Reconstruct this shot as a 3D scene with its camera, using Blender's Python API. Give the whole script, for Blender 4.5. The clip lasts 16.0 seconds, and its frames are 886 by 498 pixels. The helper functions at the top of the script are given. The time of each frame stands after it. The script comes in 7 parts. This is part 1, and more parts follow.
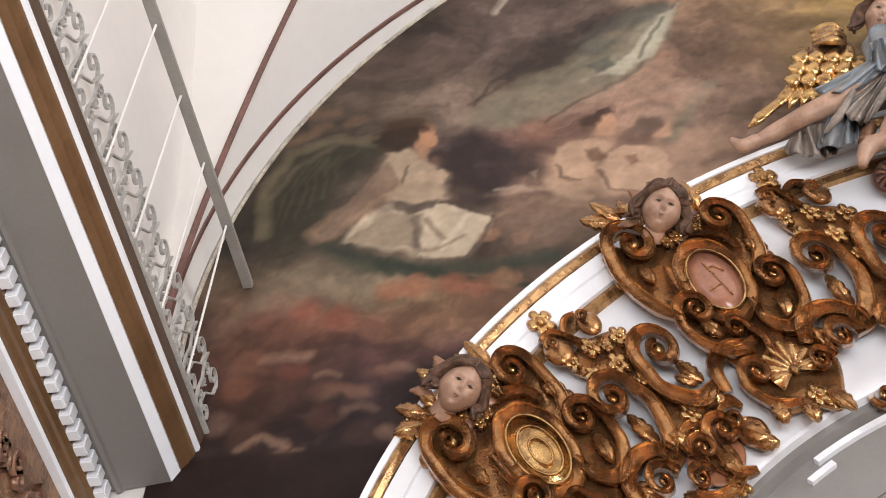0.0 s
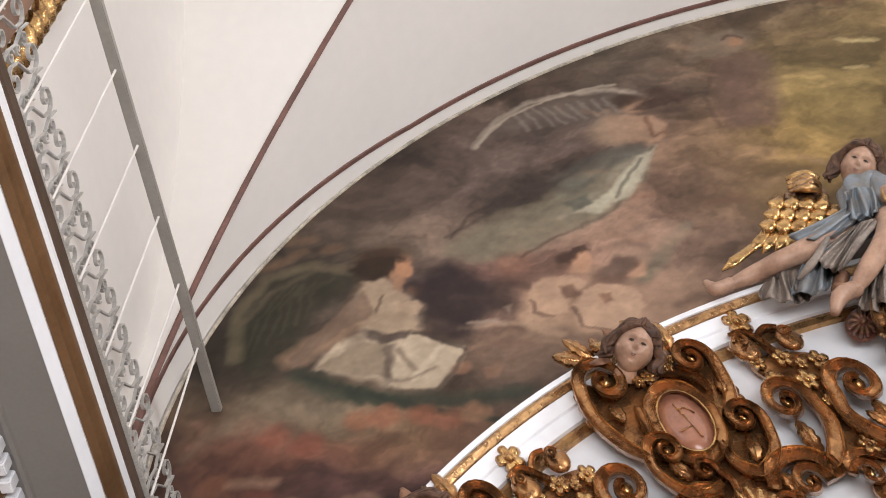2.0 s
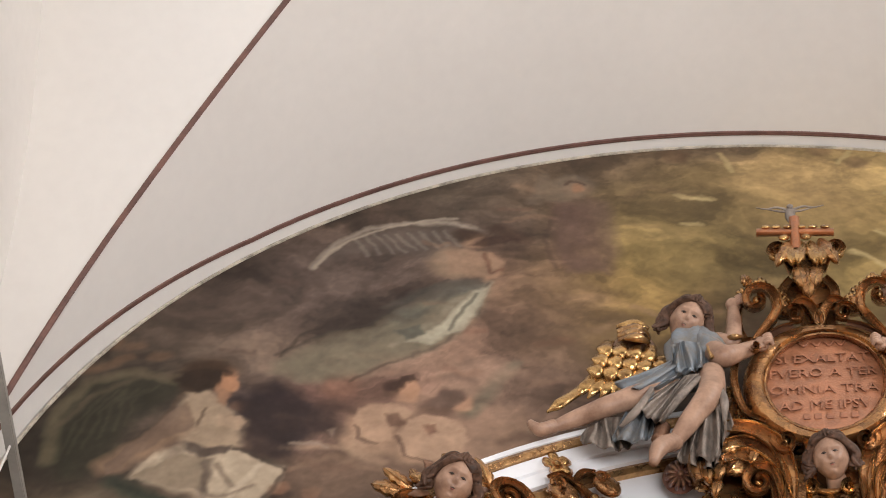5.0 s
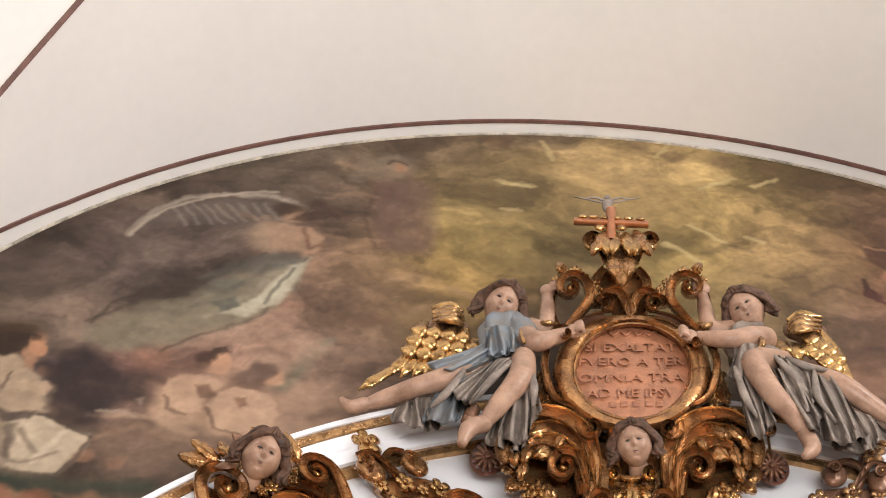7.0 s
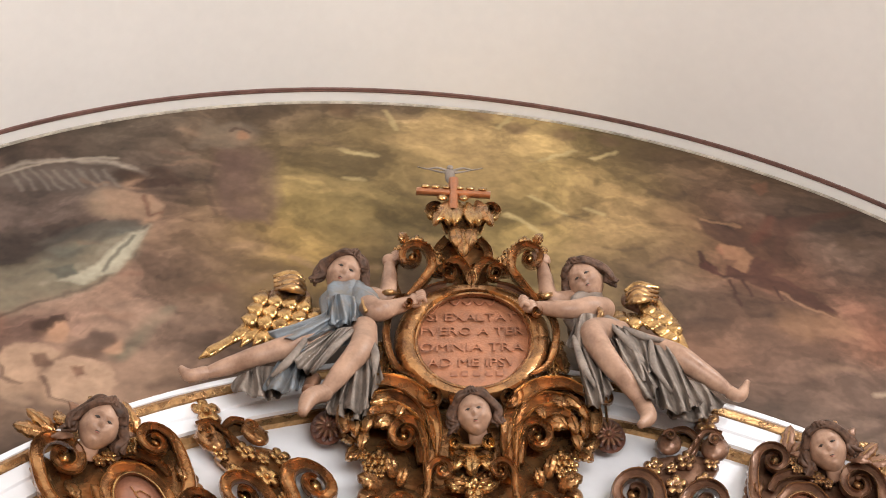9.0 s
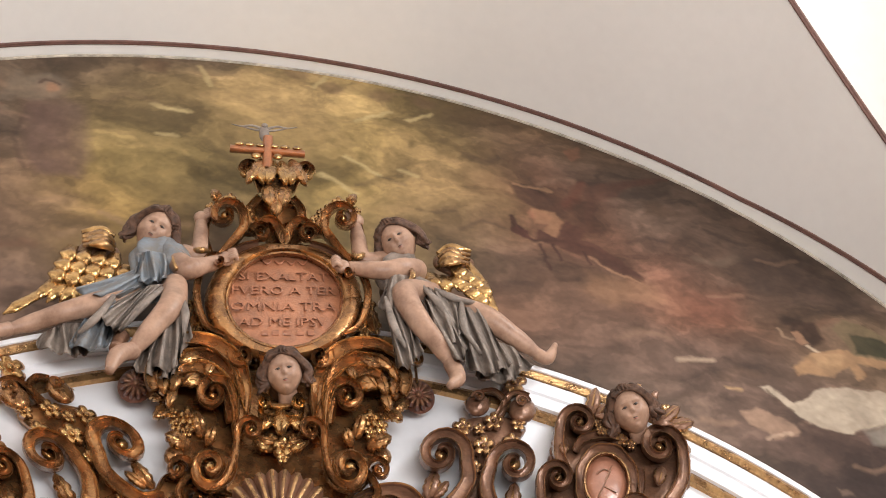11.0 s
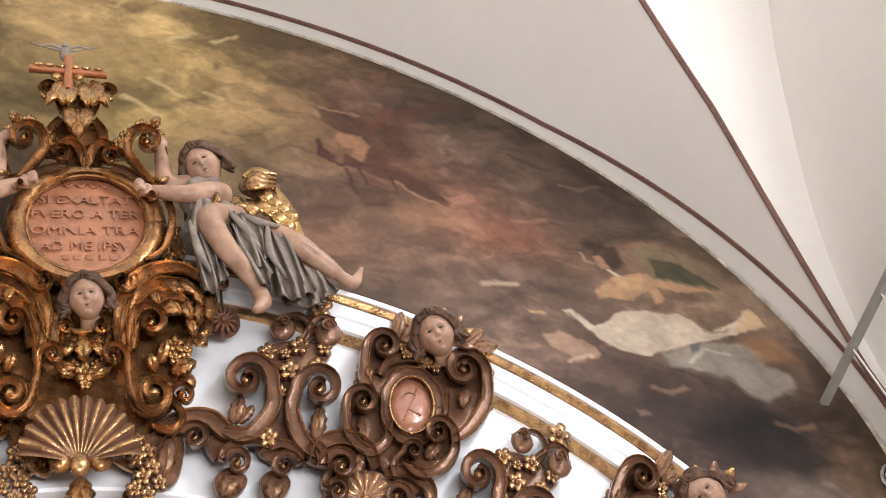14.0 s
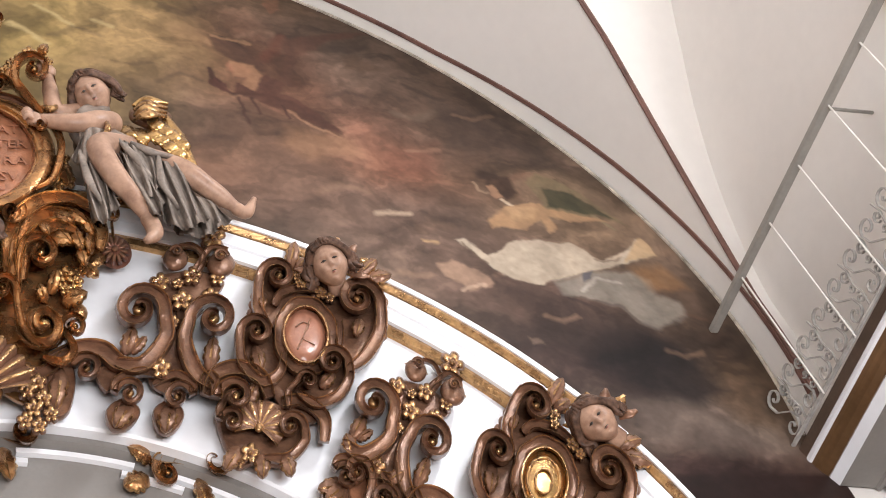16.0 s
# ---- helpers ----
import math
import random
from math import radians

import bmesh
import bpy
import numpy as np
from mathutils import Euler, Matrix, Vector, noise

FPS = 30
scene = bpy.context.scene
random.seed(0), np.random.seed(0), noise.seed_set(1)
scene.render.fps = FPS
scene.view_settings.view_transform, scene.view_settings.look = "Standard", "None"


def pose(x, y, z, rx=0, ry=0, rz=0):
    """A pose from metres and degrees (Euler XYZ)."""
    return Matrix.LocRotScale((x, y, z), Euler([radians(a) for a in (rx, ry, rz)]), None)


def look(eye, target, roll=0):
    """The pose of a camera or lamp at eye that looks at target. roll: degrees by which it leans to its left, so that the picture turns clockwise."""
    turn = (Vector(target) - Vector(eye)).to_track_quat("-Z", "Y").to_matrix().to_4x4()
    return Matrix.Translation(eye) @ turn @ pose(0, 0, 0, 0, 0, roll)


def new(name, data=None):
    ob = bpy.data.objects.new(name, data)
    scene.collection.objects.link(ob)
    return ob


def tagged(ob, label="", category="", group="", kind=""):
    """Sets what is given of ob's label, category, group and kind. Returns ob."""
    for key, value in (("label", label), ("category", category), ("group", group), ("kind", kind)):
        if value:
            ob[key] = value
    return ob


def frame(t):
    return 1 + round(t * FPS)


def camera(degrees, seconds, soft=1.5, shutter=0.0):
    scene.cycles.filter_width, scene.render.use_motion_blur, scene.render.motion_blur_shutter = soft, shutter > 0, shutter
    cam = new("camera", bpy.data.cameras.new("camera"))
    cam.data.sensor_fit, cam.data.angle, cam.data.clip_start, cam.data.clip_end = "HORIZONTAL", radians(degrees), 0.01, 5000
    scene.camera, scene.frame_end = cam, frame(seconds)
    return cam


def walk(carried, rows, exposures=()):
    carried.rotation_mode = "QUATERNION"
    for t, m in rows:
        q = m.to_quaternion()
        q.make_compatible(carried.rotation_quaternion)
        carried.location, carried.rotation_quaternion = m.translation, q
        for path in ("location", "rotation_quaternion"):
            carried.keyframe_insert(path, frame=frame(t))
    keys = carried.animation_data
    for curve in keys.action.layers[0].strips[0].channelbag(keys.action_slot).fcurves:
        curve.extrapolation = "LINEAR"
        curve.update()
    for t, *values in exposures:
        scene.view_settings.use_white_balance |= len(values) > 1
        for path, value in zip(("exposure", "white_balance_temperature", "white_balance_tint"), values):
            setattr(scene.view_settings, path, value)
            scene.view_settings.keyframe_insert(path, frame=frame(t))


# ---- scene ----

# ---- camera: a hand-held phone turning on the spot, zoomed in on the top of the altarpiece ----
cam = camera(29.28, 16.0, soft=1.0)
EYE = (-1.311, -4.387, 1.6)
TURNS = [
    (0, 140.738, -3.645, 11.137),
    (0.5, 141.622, -3.883, 10.734),
    (1, 142.934, -4.135, 10.090),
    (1.5, 143.919, -4.241, 9.394),
    (2, 145.338, -4.295, 8.799),
    (2.5, 146.942, -4.382, 8.199),
    (3, 148.115, -4.441, 7.499),
    (5.5, 150.059, -1.370, 0.009),
    (6, 150.096, -0.363, -1.240),
    (6.5, 149.804, 0.453, -2.969),
    (7, 149.254, 1.472, -4.118),
    (7.5, 148.927, 2.149, -4.882),
    (8, 148.771, 3.120, -5.566),
    (8.5, 148.416, 4.436, -6.405),
    (9, 148.015, 5.760, -7.312),
    (9.5, 147.560, 6.999, -8.421),
    (10, 147.081, 8.143, -9.758),
    (12.5, 144.473, 13.220, -13.405),
    (13, 143.940, 13.883, -13.946),
    (13.5, 143.299, 14.811, -14.775),
    (14, 142.581, 15.643, -15.801),
    (14.5, 141.700, 16.772, -16.975),
    (15, 140.818, 17.448, -17.776),
    (15.5, 140.163, 17.914, -17.962),
    (16, 139.536, 18.505, -18.074),
]
walk(cam, [(t, pose(*EYE, rx, ry, rz)) for t, rx, ry, rz in TURNS],
     exposures=[(0, 0.12, 6110, 10), (1.5, 0.04, 6110, 10), (2.3, -0.12, 6110, 10), (3.0, -0.38, 6160, 10), (5.5, -0.08, 6360, 10), (7.0, 0.15, 6410, 10), (9.0, 0.19, 6410, 10),
                (12.5, 0.04, 6260, 10), (14.0, 0.19, 6160, 10), (16.0, 0.26, 6110, 10)])

# ---- light: daylight through the side windows, added fill from low in the nave ----
world = bpy.data.worlds.new("world")
scene.world = world
world.use_nodes = True
wn = world.node_tree.nodes
wn["Background"].inputs["Color"].default_value = (1.0, 0.95, 0.9, 1)
wn["Background"].inputs["Strength"].default_value = 0.25


def area(name, eye, target, w, h, watts, colour):
    d = bpy.data.lights.new(name, "AREA")
    d.shape, d.size, d.size_y, d.energy, d.color = "RECTANGLE", w, h, watts, colour
    ob = new(name, d)
    ob.matrix_world = look(eye, target)
    return ob


area("window_light", (3.93, -4.2, 8.5), (-3.5, -4.6, 6.9), 1.6, 1.6, 330, (1.0, 0.985, 0.97))
area("window_light", (-3.88, -3.6, 8.0), (2.0, -1.6, 7.4), 2.9, 2.7, 24, (1.0, 0.985, 0.975))
# added unseen lamp that stands in for light bounced off the floor
area("floor_bounce_fill", (0.5, -8.0, 1.1), (0, -0.6, 8.3), 6.0, 2.0, 760, (1.0, 0.965, 0.935))

# ---- materials ----
MATS = {}


def mat(name, colour, rough=0.6, metal=0.0, vary=0.15, scale=6.0, fine=60.0, bump=0.1, tint=None, spec=0.5):
    """A surface with broad stains, fine grain and slight relief."""
    if name in MATS:
        return MATS[name]
    m = bpy.data.materials.new(name)
    m.use_nodes = True
    nt = m.node_tree
    b = nt.nodes["Principled BSDF"]
    tc = nt.nodes.new("ShaderNodeTexCoord")
    n1 = nt.nodes.new("ShaderNodeTexNoise")
    n1.inputs["Scale"].default_value, n1.inputs["Detail"].default_value = scale, 6
    n2 = nt.nodes.new("ShaderNodeTexNoise")
    n2.inputs["Scale"].default_value, n2.inputs["Detail"].default_value = fine, 4
    info = nt.nodes.new("ShaderNodeObjectInfo")
    shift = nt.nodes.new("ShaderNodeVectorMath")
    shift.operation = "ADD"
    nt.links.new(tc.outputs["Object"], shift.inputs[0])
    nt.links.new(info.outputs["Random"], shift.inputs[1])
    for n in (n1, n2):
        nt.links.new(shift.outputs[0], n.inputs["Vector"])
    ramp = nt.nodes.new("ShaderNodeValToRGB")
    dark = tint or tuple(c * (1 - 2 * vary) for c in colour)
    lite = tuple(min(1, c * (1 + vary)) for c in colour)
    ramp.color_ramp.elements[0].position, ramp.color_ramp.elements[1].position = 0.32, 0.62
    ramp.color_ramp.elements[0].color, ramp.color_ramp.elements[1].color = (*dark, 1), (*lite, 1)
    mix = nt.nodes.new("ShaderNodeMath")
    mix.operation = "MULTIPLY_ADD"
    mix.inputs[1].default_value = 0.3
    nt.links.new(n2.outputs["Fac"], mix.inputs[0])
    sub = nt.nodes.new("ShaderNodeMath")
    sub.operation = "MULTIPLY_ADD"
    sub.inputs[1].default_value, sub.inputs[2].default_value = 0.7, 0.0
    nt.links.new(n1.outputs["Fac"], sub.inputs[0])
    nt.links.new(sub.outputs[0], mix.inputs[2])
    nt.links.new(mix.outputs[0], ramp.inputs["Fac"])
    nt.links.new(ramp.outputs["Color"], b.inputs["Base Color"])
    b.inputs["Metallic"].default_value = metal
    b.inputs["Specular IOR Level"].default_value = spec
    rr = nt.nodes.new("ShaderNodeMapRange")
    rr.inputs["To Min"].default_value, rr.inputs["To Max"].default_value = max(0.03, rough - 0.12), min(1, rough + 0.12)
    nt.links.new(n1.outputs["Fac"], rr.inputs["Value"])
    nt.links.new(rr.outputs[0], b.inputs["Roughness"])
    if bump:
        bp = nt.nodes.new("ShaderNodeBump")
        bp.inputs["Strength"].default_value, bp.inputs["Distance"].default_value = bump, 0.01
        nt.links.new(n2.outputs["Fac"], bp.inputs["Height"])
        nt.links.new(bp.outputs[0], b.inputs["Normal"])
    MATS[name] = m
    return m


PLASTER = mat("white_plaster", (0.73, 0.695, 0.655), 0.85, vary=0.025, scale=0.9, fine=14, bump=0.05)
WHITE = mat("white_lacquer", (0.82, 0.83, 0.86), 0.4, vary=0.03, scale=3, fine=30, bump=0.03)
# for cornice undersides and the niche, whose shade is in this colour
GREY = mat("plain_grey", (0.21, 0.195, 0.18), 0.6, vary=0.05, scale=3, bump=0.05)
GOLD = mat("gilding", (0.66, 0.42, 0.17), 0.22, 0.9, vary=0.12, scale=14, fine=80, bump=0.3, tint=(0.16, 0.08, 0.035))
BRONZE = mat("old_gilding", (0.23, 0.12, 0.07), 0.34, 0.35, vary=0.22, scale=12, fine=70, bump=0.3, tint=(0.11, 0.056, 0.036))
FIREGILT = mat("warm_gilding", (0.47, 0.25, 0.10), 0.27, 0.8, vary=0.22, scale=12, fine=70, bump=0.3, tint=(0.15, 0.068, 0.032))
RIM = mat("rubbed_gilding", (0.50, 0.30, 0.13), 0.28, 0.8, vary=0.15, scale=16, fine=80, bump=0.25, tint=(0.17, 0.085, 0.04))
RED = mat("red_line_paint", (0.15, 0.072, 0.055), 0.6, vary=0.2, scale=8, bump=0.05)
IRON = mat("iron_paint", (0.42, 0.40, 0.37), 0.4, vary=0.15, scale=20, bump=0.1)
RAILGREY = mat("rail_paint", (0.30, 0.28, 0.25), 0.45, vary=0.08, scale=8, bump=0.05)
TERRA = mat("terracotta_paint", (0.34, 0.145, 0.075), 0.40, vary=0.18, scale=14, fine=90, bump=0.3)
POLISH = mat("polished_red_paint", (0.30, 0.135, 0.085), 0.22, vary=0.15, scale=14, fine=60, bump=0.15)
DAMASK = mat("brown_gilt_relief", (0.26, 0.15, 0.085), 0.45, 0.3, vary=0.3, scale=14, fine=50, bump=1.0, tint=(0.10, 0.05, 0.03))
STONE = mat("floor_stone", (0.50, 0.46, 0.42), 0.35, vary=0.15, scale=1.5, bump=0.05)


# ---- mesh helpers ----
def mesh(name, verts, faces, material, parent=None, label="", smooth=True):
    me = bpy.data.meshes.new(name)
    me.from_pydata([tuple(v) for v in verts], [], faces)
    for m in material if isinstance(material, (list, tuple)) else [material]:
        me.materials.append(m)
    if smooth:
        me.polygons.foreach_set("use_smooth", [True] * len(me.polygons))
    ob = new(name, me)
    if parent:
        ob.parent = parent
    if label:
        ob["label"] = label
    return ob


def thing(name, label, category, group="", kind="", m=None):
    ob = new(name)
    if m:
        ob.matrix_world = m
    return tagged(ob, label, category, group, kind)


def crease(ob, degrees=40):
    """Hard edges where faces meet steeply."""
    bm = bmesh.new()
    bm.from_mesh(ob.data)
    bmesh.ops.recalc_face_normals(bm, faces=bm.faces)
    for e in bm.edges:
        if len(e.link_faces) == 2 and e.calc_face_angle(0) > radians(degrees):
            e.smooth = False
    bm.to_mesh(ob.data)
    bm.free()
    return ob


def box(name, lo, hi, material, parent=None, label="", bevel=0.004):
    bm = bmesh.new()
    bmesh.ops.create_cube(bm, size=1)
    for v in bm.verts:
        v.co = Vector([lo[i] + (v.co[i] + 0.5) * (hi[i] - lo[i]) for i in range(3)])
    if bevel:
        bmesh.ops.bevel(bm, geom=bm.edges[:], offset=bevel, segments=2, affect="EDGES")
    me = bpy.data.meshes.new(name)
    bm.to_mesh(me)
    bm.free()
    me.materials.append(material)
    ob = new(name, me)
    if parent:
        ob.parent = parent
    if label:
        ob["label"] = label
    return ob


def prism(name, profile, axis_from, axis_to, material, parent=None, label="", smooth=False):
    """A closed (x, z) profile drawn from y = axis_from to y = axis_to; x may drift by the last number of each."""
    (y0, s0), (y1, s1) = axis_from, axis_to
    n = len(profile)
    vs = [(x + s0, y0, z) for x, z in profile] + [(x + s1, y1, z) for x, z in profile]
    fs = [(i, (i + 1) % n, n + (i + 1) % n, n + i) for i in range(n)] + [tuple(range(n)), tuple(range(n, 2 * n))]
    ob = mesh(name, vs, fs, material, parent, label, smooth)
    crease(ob, 30)
    return ob


def arc_sweep(name, profile, cx, cz, a0, a1, steps, material, parent=None, label=""):
    """A closed (radius, y) profile swept round (cx, cz) in the upright plane, angles in degrees."""
    n = len(profile)
    vs, fs = [], []
    for k in range(steps + 1):
        a = radians(a0 + (a1 - a0) * k / steps)
        for rad, y in profile:
            vs.append((cx + rad * math.cos(a), y, cz + rad * math.sin(a)))
    for k in range(steps):
        for i in range(n):
            j = (i + 1) % n
            fs.append((k * n + i, k * n + j, (k + 1) * n + j, (k + 1) * n + i))
    fs += [tuple(range(n)), tuple(steps * n + i for i in range(n))]
    return crease(mesh(name, vs, fs, material, parent, label), 35)


# ---- the setting ----
R_ARCH, Z_ARCH = 3.6, 6.77
STR = "structure"
tagged(box("floor", (-6, -20, -0.2), (6, 0.3, 0.0), STONE), "worn stone floor of the church", "floor", kind=STR)
tagged(box("wall_back", (-6, -20.3, 0), (6, -20, 12), PLASTER), "white plastered wall closing the nave", "wall", kind=STR)


def wall_side(side, name):
    s = -1 if side == "left" else 1
    x0, x1 = sorted((s * 3.84, s * 4.2))
    tagged(box(name, (x0, -20, 0), (x1, 0.0, 5.95), DAMASK), "side wall covered with brown and gilt relief", "wall", kind=STR)


wall_side("left", "wall_west")
wall_side("right", "wall_east")

# painted end wall with its mural
tagged(box("wall_north", (-4.6, 0.012, 0), (4.6, 0.4, 11.2), PLASTER), "plastered end wall behind the altarpiece", "wall", kind=STR)


def grid_noise(x, z, scale, seed):
    """Smooth value noise on arrays."""
    g = np.random.RandomState(seed).rand(64, 64)
    u, v = x * scale + 17.3, z * scale + 9.1
    i, j = np.floor(u).astype(int), np.floor(v).astype(int)
    fu, fv = u - i, v - j
    fu, fv = fu * fu * (3 - 2 * fu), fv * fv * (3 - 2 * fv)
    a, b, c, d = g[i % 64, j % 64], g[(i + 1) % 64, j % 64], g[i % 64, (j + 1) % 64], g[(i + 1) % 64, (j + 1) % 64]
    return (a * (1 - fu) + b * fu) * (1 - fv) + (c * (1 - fu) + d * fu) * fv


def fbm(x, z, scale, seed, octaves=4):
    out, amp, tot = 0, 1.0, 0
    for k in range(octaves):
        out = out + amp * grid_noise(x, z, scale * 2 ** k, seed + k)
        tot += amp
        amp *= 0.55
    return out / tot


def paint(x, z):
    """The colours of the mural over the wall: soft passages, then figures as plain patches and strokes."""
    def lin(rgb):
        c = np.array(rgb) / 255.0
        c = c.mean() + (c - c.mean()) * 0.95
        return 0.80 * np.where(c < 0.04045, c / 12.92, ((c + 0.055) / 1.055) ** 2.4)

    # brushwork wanders a little
    wx = x + 0.05 * (fbm(x, z, 3.0, 11) - 0.5) + 0.03 * (fbm(x, z, 16.0, 31) - 0.5)
    wz = z + 0.07 * (fbm(x, z, 3.0, 21) - 0.5) + 0.045 * (fbm(x, z, 16.0, 41) - 0.5)
    bx = x + 0.55 * (fbm(x, z, 1.6, 51, 6) - 0.5)
    bz = z + 0.65 * (fbm(x, z, 1.6, 61, 6) - 0.5)
    col = np.empty(x.shape + (3,))
    col[:] = lin((98, 82, 70))

    def lay(rgb, cover):
        col[:] = col + (lin(rgb) - col) * cover[..., None]

    def dab(cx, cz, rx, rz, ang, rgb, alpha):
        large = rx > 0.25
        px, pz = (bx, bz) if large else (wx, wz)
        ca, sa = math.cos(radians(ang)), math.sin(radians(ang))
        u, v = (px - cx) * ca + (pz - cz) * sa, (pz - cz) * ca - (px - cx) * sa
        d = (u / rx) ** 2 + (v / rz) ** 2
        lay(rgb, alpha * np.exp(-0.9 * d ** (1.5 if large else 2.6)))

    def near(pts, px, pz):
        best = np.full(px.shape, 9.0)
        for (x0, z0), (x1, z1) in zip(pts[:-1], pts[1:]):
            ex, ez = x1 - x0, z1 - z0
            t = np.clip(((px - x0) * ex + (pz - z0) * ez) / (ex * ex + ez * ez + 1e-9), 0, 1)
            best = np.minimum(best, np.hypot(px - x0 - t * ex, pz - z0 - t * ez))
        return best

    def around(pts, margin):
        us, vs = [p[0] for p in pts], [p[1] for p in pts]
        return (wx > min(us) - margin) & (wx < max(us) + margin) & (wz > min(vs) - margin) & (wz < max(vs) + margin)

    def lay_on(sel, rgb, cover):
        col[sel] = col[sel] + (lin(rgb) - col[sel]) * cover[:, None]

    def stroke(pts, width, rgb, alpha):
        sel = around(pts, width * 1.1)
        lay_on(sel, rgb, alpha * np.clip(1.25 - near(pts, wx[sel], wz[sel]) / width * 1.25, 0, 1) ** 0.8)

    pleats = 0.75 + 0.5 * fbm(x * 2.2 + z, z * 0.8 - x, 6.0, 71)

    def shape(pts, rgb, alpha, soft):
        sel = around(pts, soft)
        px, pz = wx[sel], wz[sel]
        inside = np.zeros(px.shape, bool)
        for (x0, z0), (x1, z1) in zip(pts, pts[1:] + pts[:1]):
            if z0 != z1:
                inside ^= ((z0 > pz) != (z1 > pz)) & (px < (x1 - x0) * (pz - z0) / (z1 - z0) + x0)
        d = near(pts + pts[:1], px, pz) * np.where(inside, 1, -1)
        lay_on(sel, rgb, np.clip(alpha * pleats[sel], 0, 1) * np.clip(0.5 + d / (0.9 * soft), 0, 1))

    # broad passages of cloud
    dab(-3.43, 7.07, 0.5, 0.7, 0, (84, 76, 64), 0.7)
    dab(-2.89, 6.31, 0.8, 0.6, 0, (66, 44, 42), 0.9)
    dab(-3.19, 5.98, 0.8, 0.5, 0, (42, 32, 33), 0.9)
    dab(-2.56, 6.08, 0.5, 0.5, 0, (52, 38, 40), 0.8)
    dab(-3.06, 6.94, 0.55, 0.22, 0, (132, 116, 92), 0.75)
    dab(-2.52, 6.82, 0.4, 0.2, 0, (142, 112, 80), 0.7)
    dab(-2.69, 6.57, 0.5, 0.2, 0, (74, 50, 46), 0.8)
    dab(-3.36, 6.63, 0.3, 0.4, 0, (100, 66, 52), 0.6)
    dab(-3.05, 6.79, 0.35, 0.12, 0, (128, 78, 62), 0.6)
    dab(-2.29, 6.85, 0.3, 0.15, 0, (128, 92, 72), 0.6)
    dab(-2.71, 8.9, 0.7, 0.6, 0, (92, 78, 70), 0.8)
    dab(-2.13, 8.99, 0.6, 0.5, 0, (84, 72, 66), 0.7)
    dab(-3.03, 8.27, 0.4, 0.5, 0, (88, 76, 66), 0.7)
    dab(-2.43, 7.75, 0.42, 0.42, 0, (54, 45, 50), 0.9)
    dab(-3.16, 7.74, 0.4, 0.6, 0, (62, 56, 47), 0.8)
    dab(-2.2, 8.18, 0.7, 0.25, 0, (112, 96, 82), 0.7)
    dab(-1.36, 8.08, 0.55, 0.45, 0, (136, 110, 92), 0.8)
    dab(-1.35, 8.51, 0.35, 0.5, 0, (102, 76, 62), 0.7)
    dab(-2.08, 7.89, 0.4, 0.3, 0, (100, 72, 62), 0.8)
    dab(-2.16, 7.39, 0.6, 0.25, 0, (104, 84, 70), 0.85)
    dab(-1.67, 7.63, 0.6, 0.3, 0, (106, 84, 72), 0.85)
    dab(-1.49, 9.79, 0.4, 0.4, 0, (112, 100, 86), 0.7)
    dab(-1.02, 9.41, 0.4, 0.6, 0, (112, 92, 76), 0.8)
    dab(-0.88, 8.68, 0.45, 0.5, 0, (142, 116, 60), 0.85)
    dab(-0.57, 9.24, 0.5, 0.5, 0, (134, 116, 66), 0.8)
    dab(-0.07, 9.81, 0.9, 0.5, 0, (138, 118, 78), 0.9)
    dab(0.45, 9.21, 0.7, 0.9, 0, (140, 120, 66), 0.85)
    dab(-1.3, 8.56, 0.4, 0.5, 0, (112, 90, 76), 0.7)
    dab(-1.17, 7.94, 0.4, 0.3, 0, (134, 110, 94), 0.6)
    dab(0.84, 10.2, 0.8, 0.35, 0, (142, 122, 76), 0.8)
    dab(0.89, 9.54, 0.6, 0.5, 0, (136, 116, 70), 0.8)
    dab(1.11, 9.03, 0.5, 0.6, 0, (136, 112, 74), 0.8)
    dab(0.23, 10.04, 0.5, 0.4, 0, (150, 127, 84), 0.7)
    dab(1.81, 9.98, 0.5, 0.5, 0, (124, 98, 72), 0.7)
    dab(1.5, 8.42, 0.6, 0.4, 0, (112, 90, 74), 0.8)
    dab(1.75, 8.05, 0.5, 0.5, 0, (104, 84, 74), 0.8)
    dab(1.17, 8.01, 0.3, 0.3, 0, (118, 84, 64), 0.6)
    dab(1.69, 8.91, 0.4, 0.6, 0, (112, 76, 58), 0.75)
    dab(1.74, 8.19, 0.5, 0.3, 0, (126, 96, 76), 0.7)
    dab(2.21, 8.3, 0.4, 0.4, 0, (112, 74, 58), 0.7)
    dab(2.61, 8.72, 0.5, 0.6, 0, (86, 68, 56), 0.8)
    dab(2.69, 8.2, 0.4, 0.4, 0, (84, 66, 54), 0.8)
    dab(1.81, 7.82, 0.6, 0.3, 0, (112, 86, 70), 0.75)
    dab(2.22, 7.95, 0.4, 0.25, 0, (118, 78, 58), 0.7)
    dab(2.47, 7.29, 0.7, 0.4, 0, (92, 74, 64), 0.85)
    dab(1.95, 7.52, 0.5, 0.3, 0, (106, 86, 74), 0.75)
    dab(2.64, 6.96, 0.6, 0.3, 0, (80, 62, 54), 0.85)
    dab(2.87, 6.64, 0.6, 0.4, 0, (52, 42, 40), 0.9)
    dab(3.18, 6.65, 0.4, 0.35, 0, (36, 30, 32), 0.9)
    dab(3.05, 6.26, 0.5, 0.3, 0, (98, 86, 78), 0.75)
    dab(3.43, 6.45, 0.3, 0.35, 0, (96, 76, 56), 0.7)
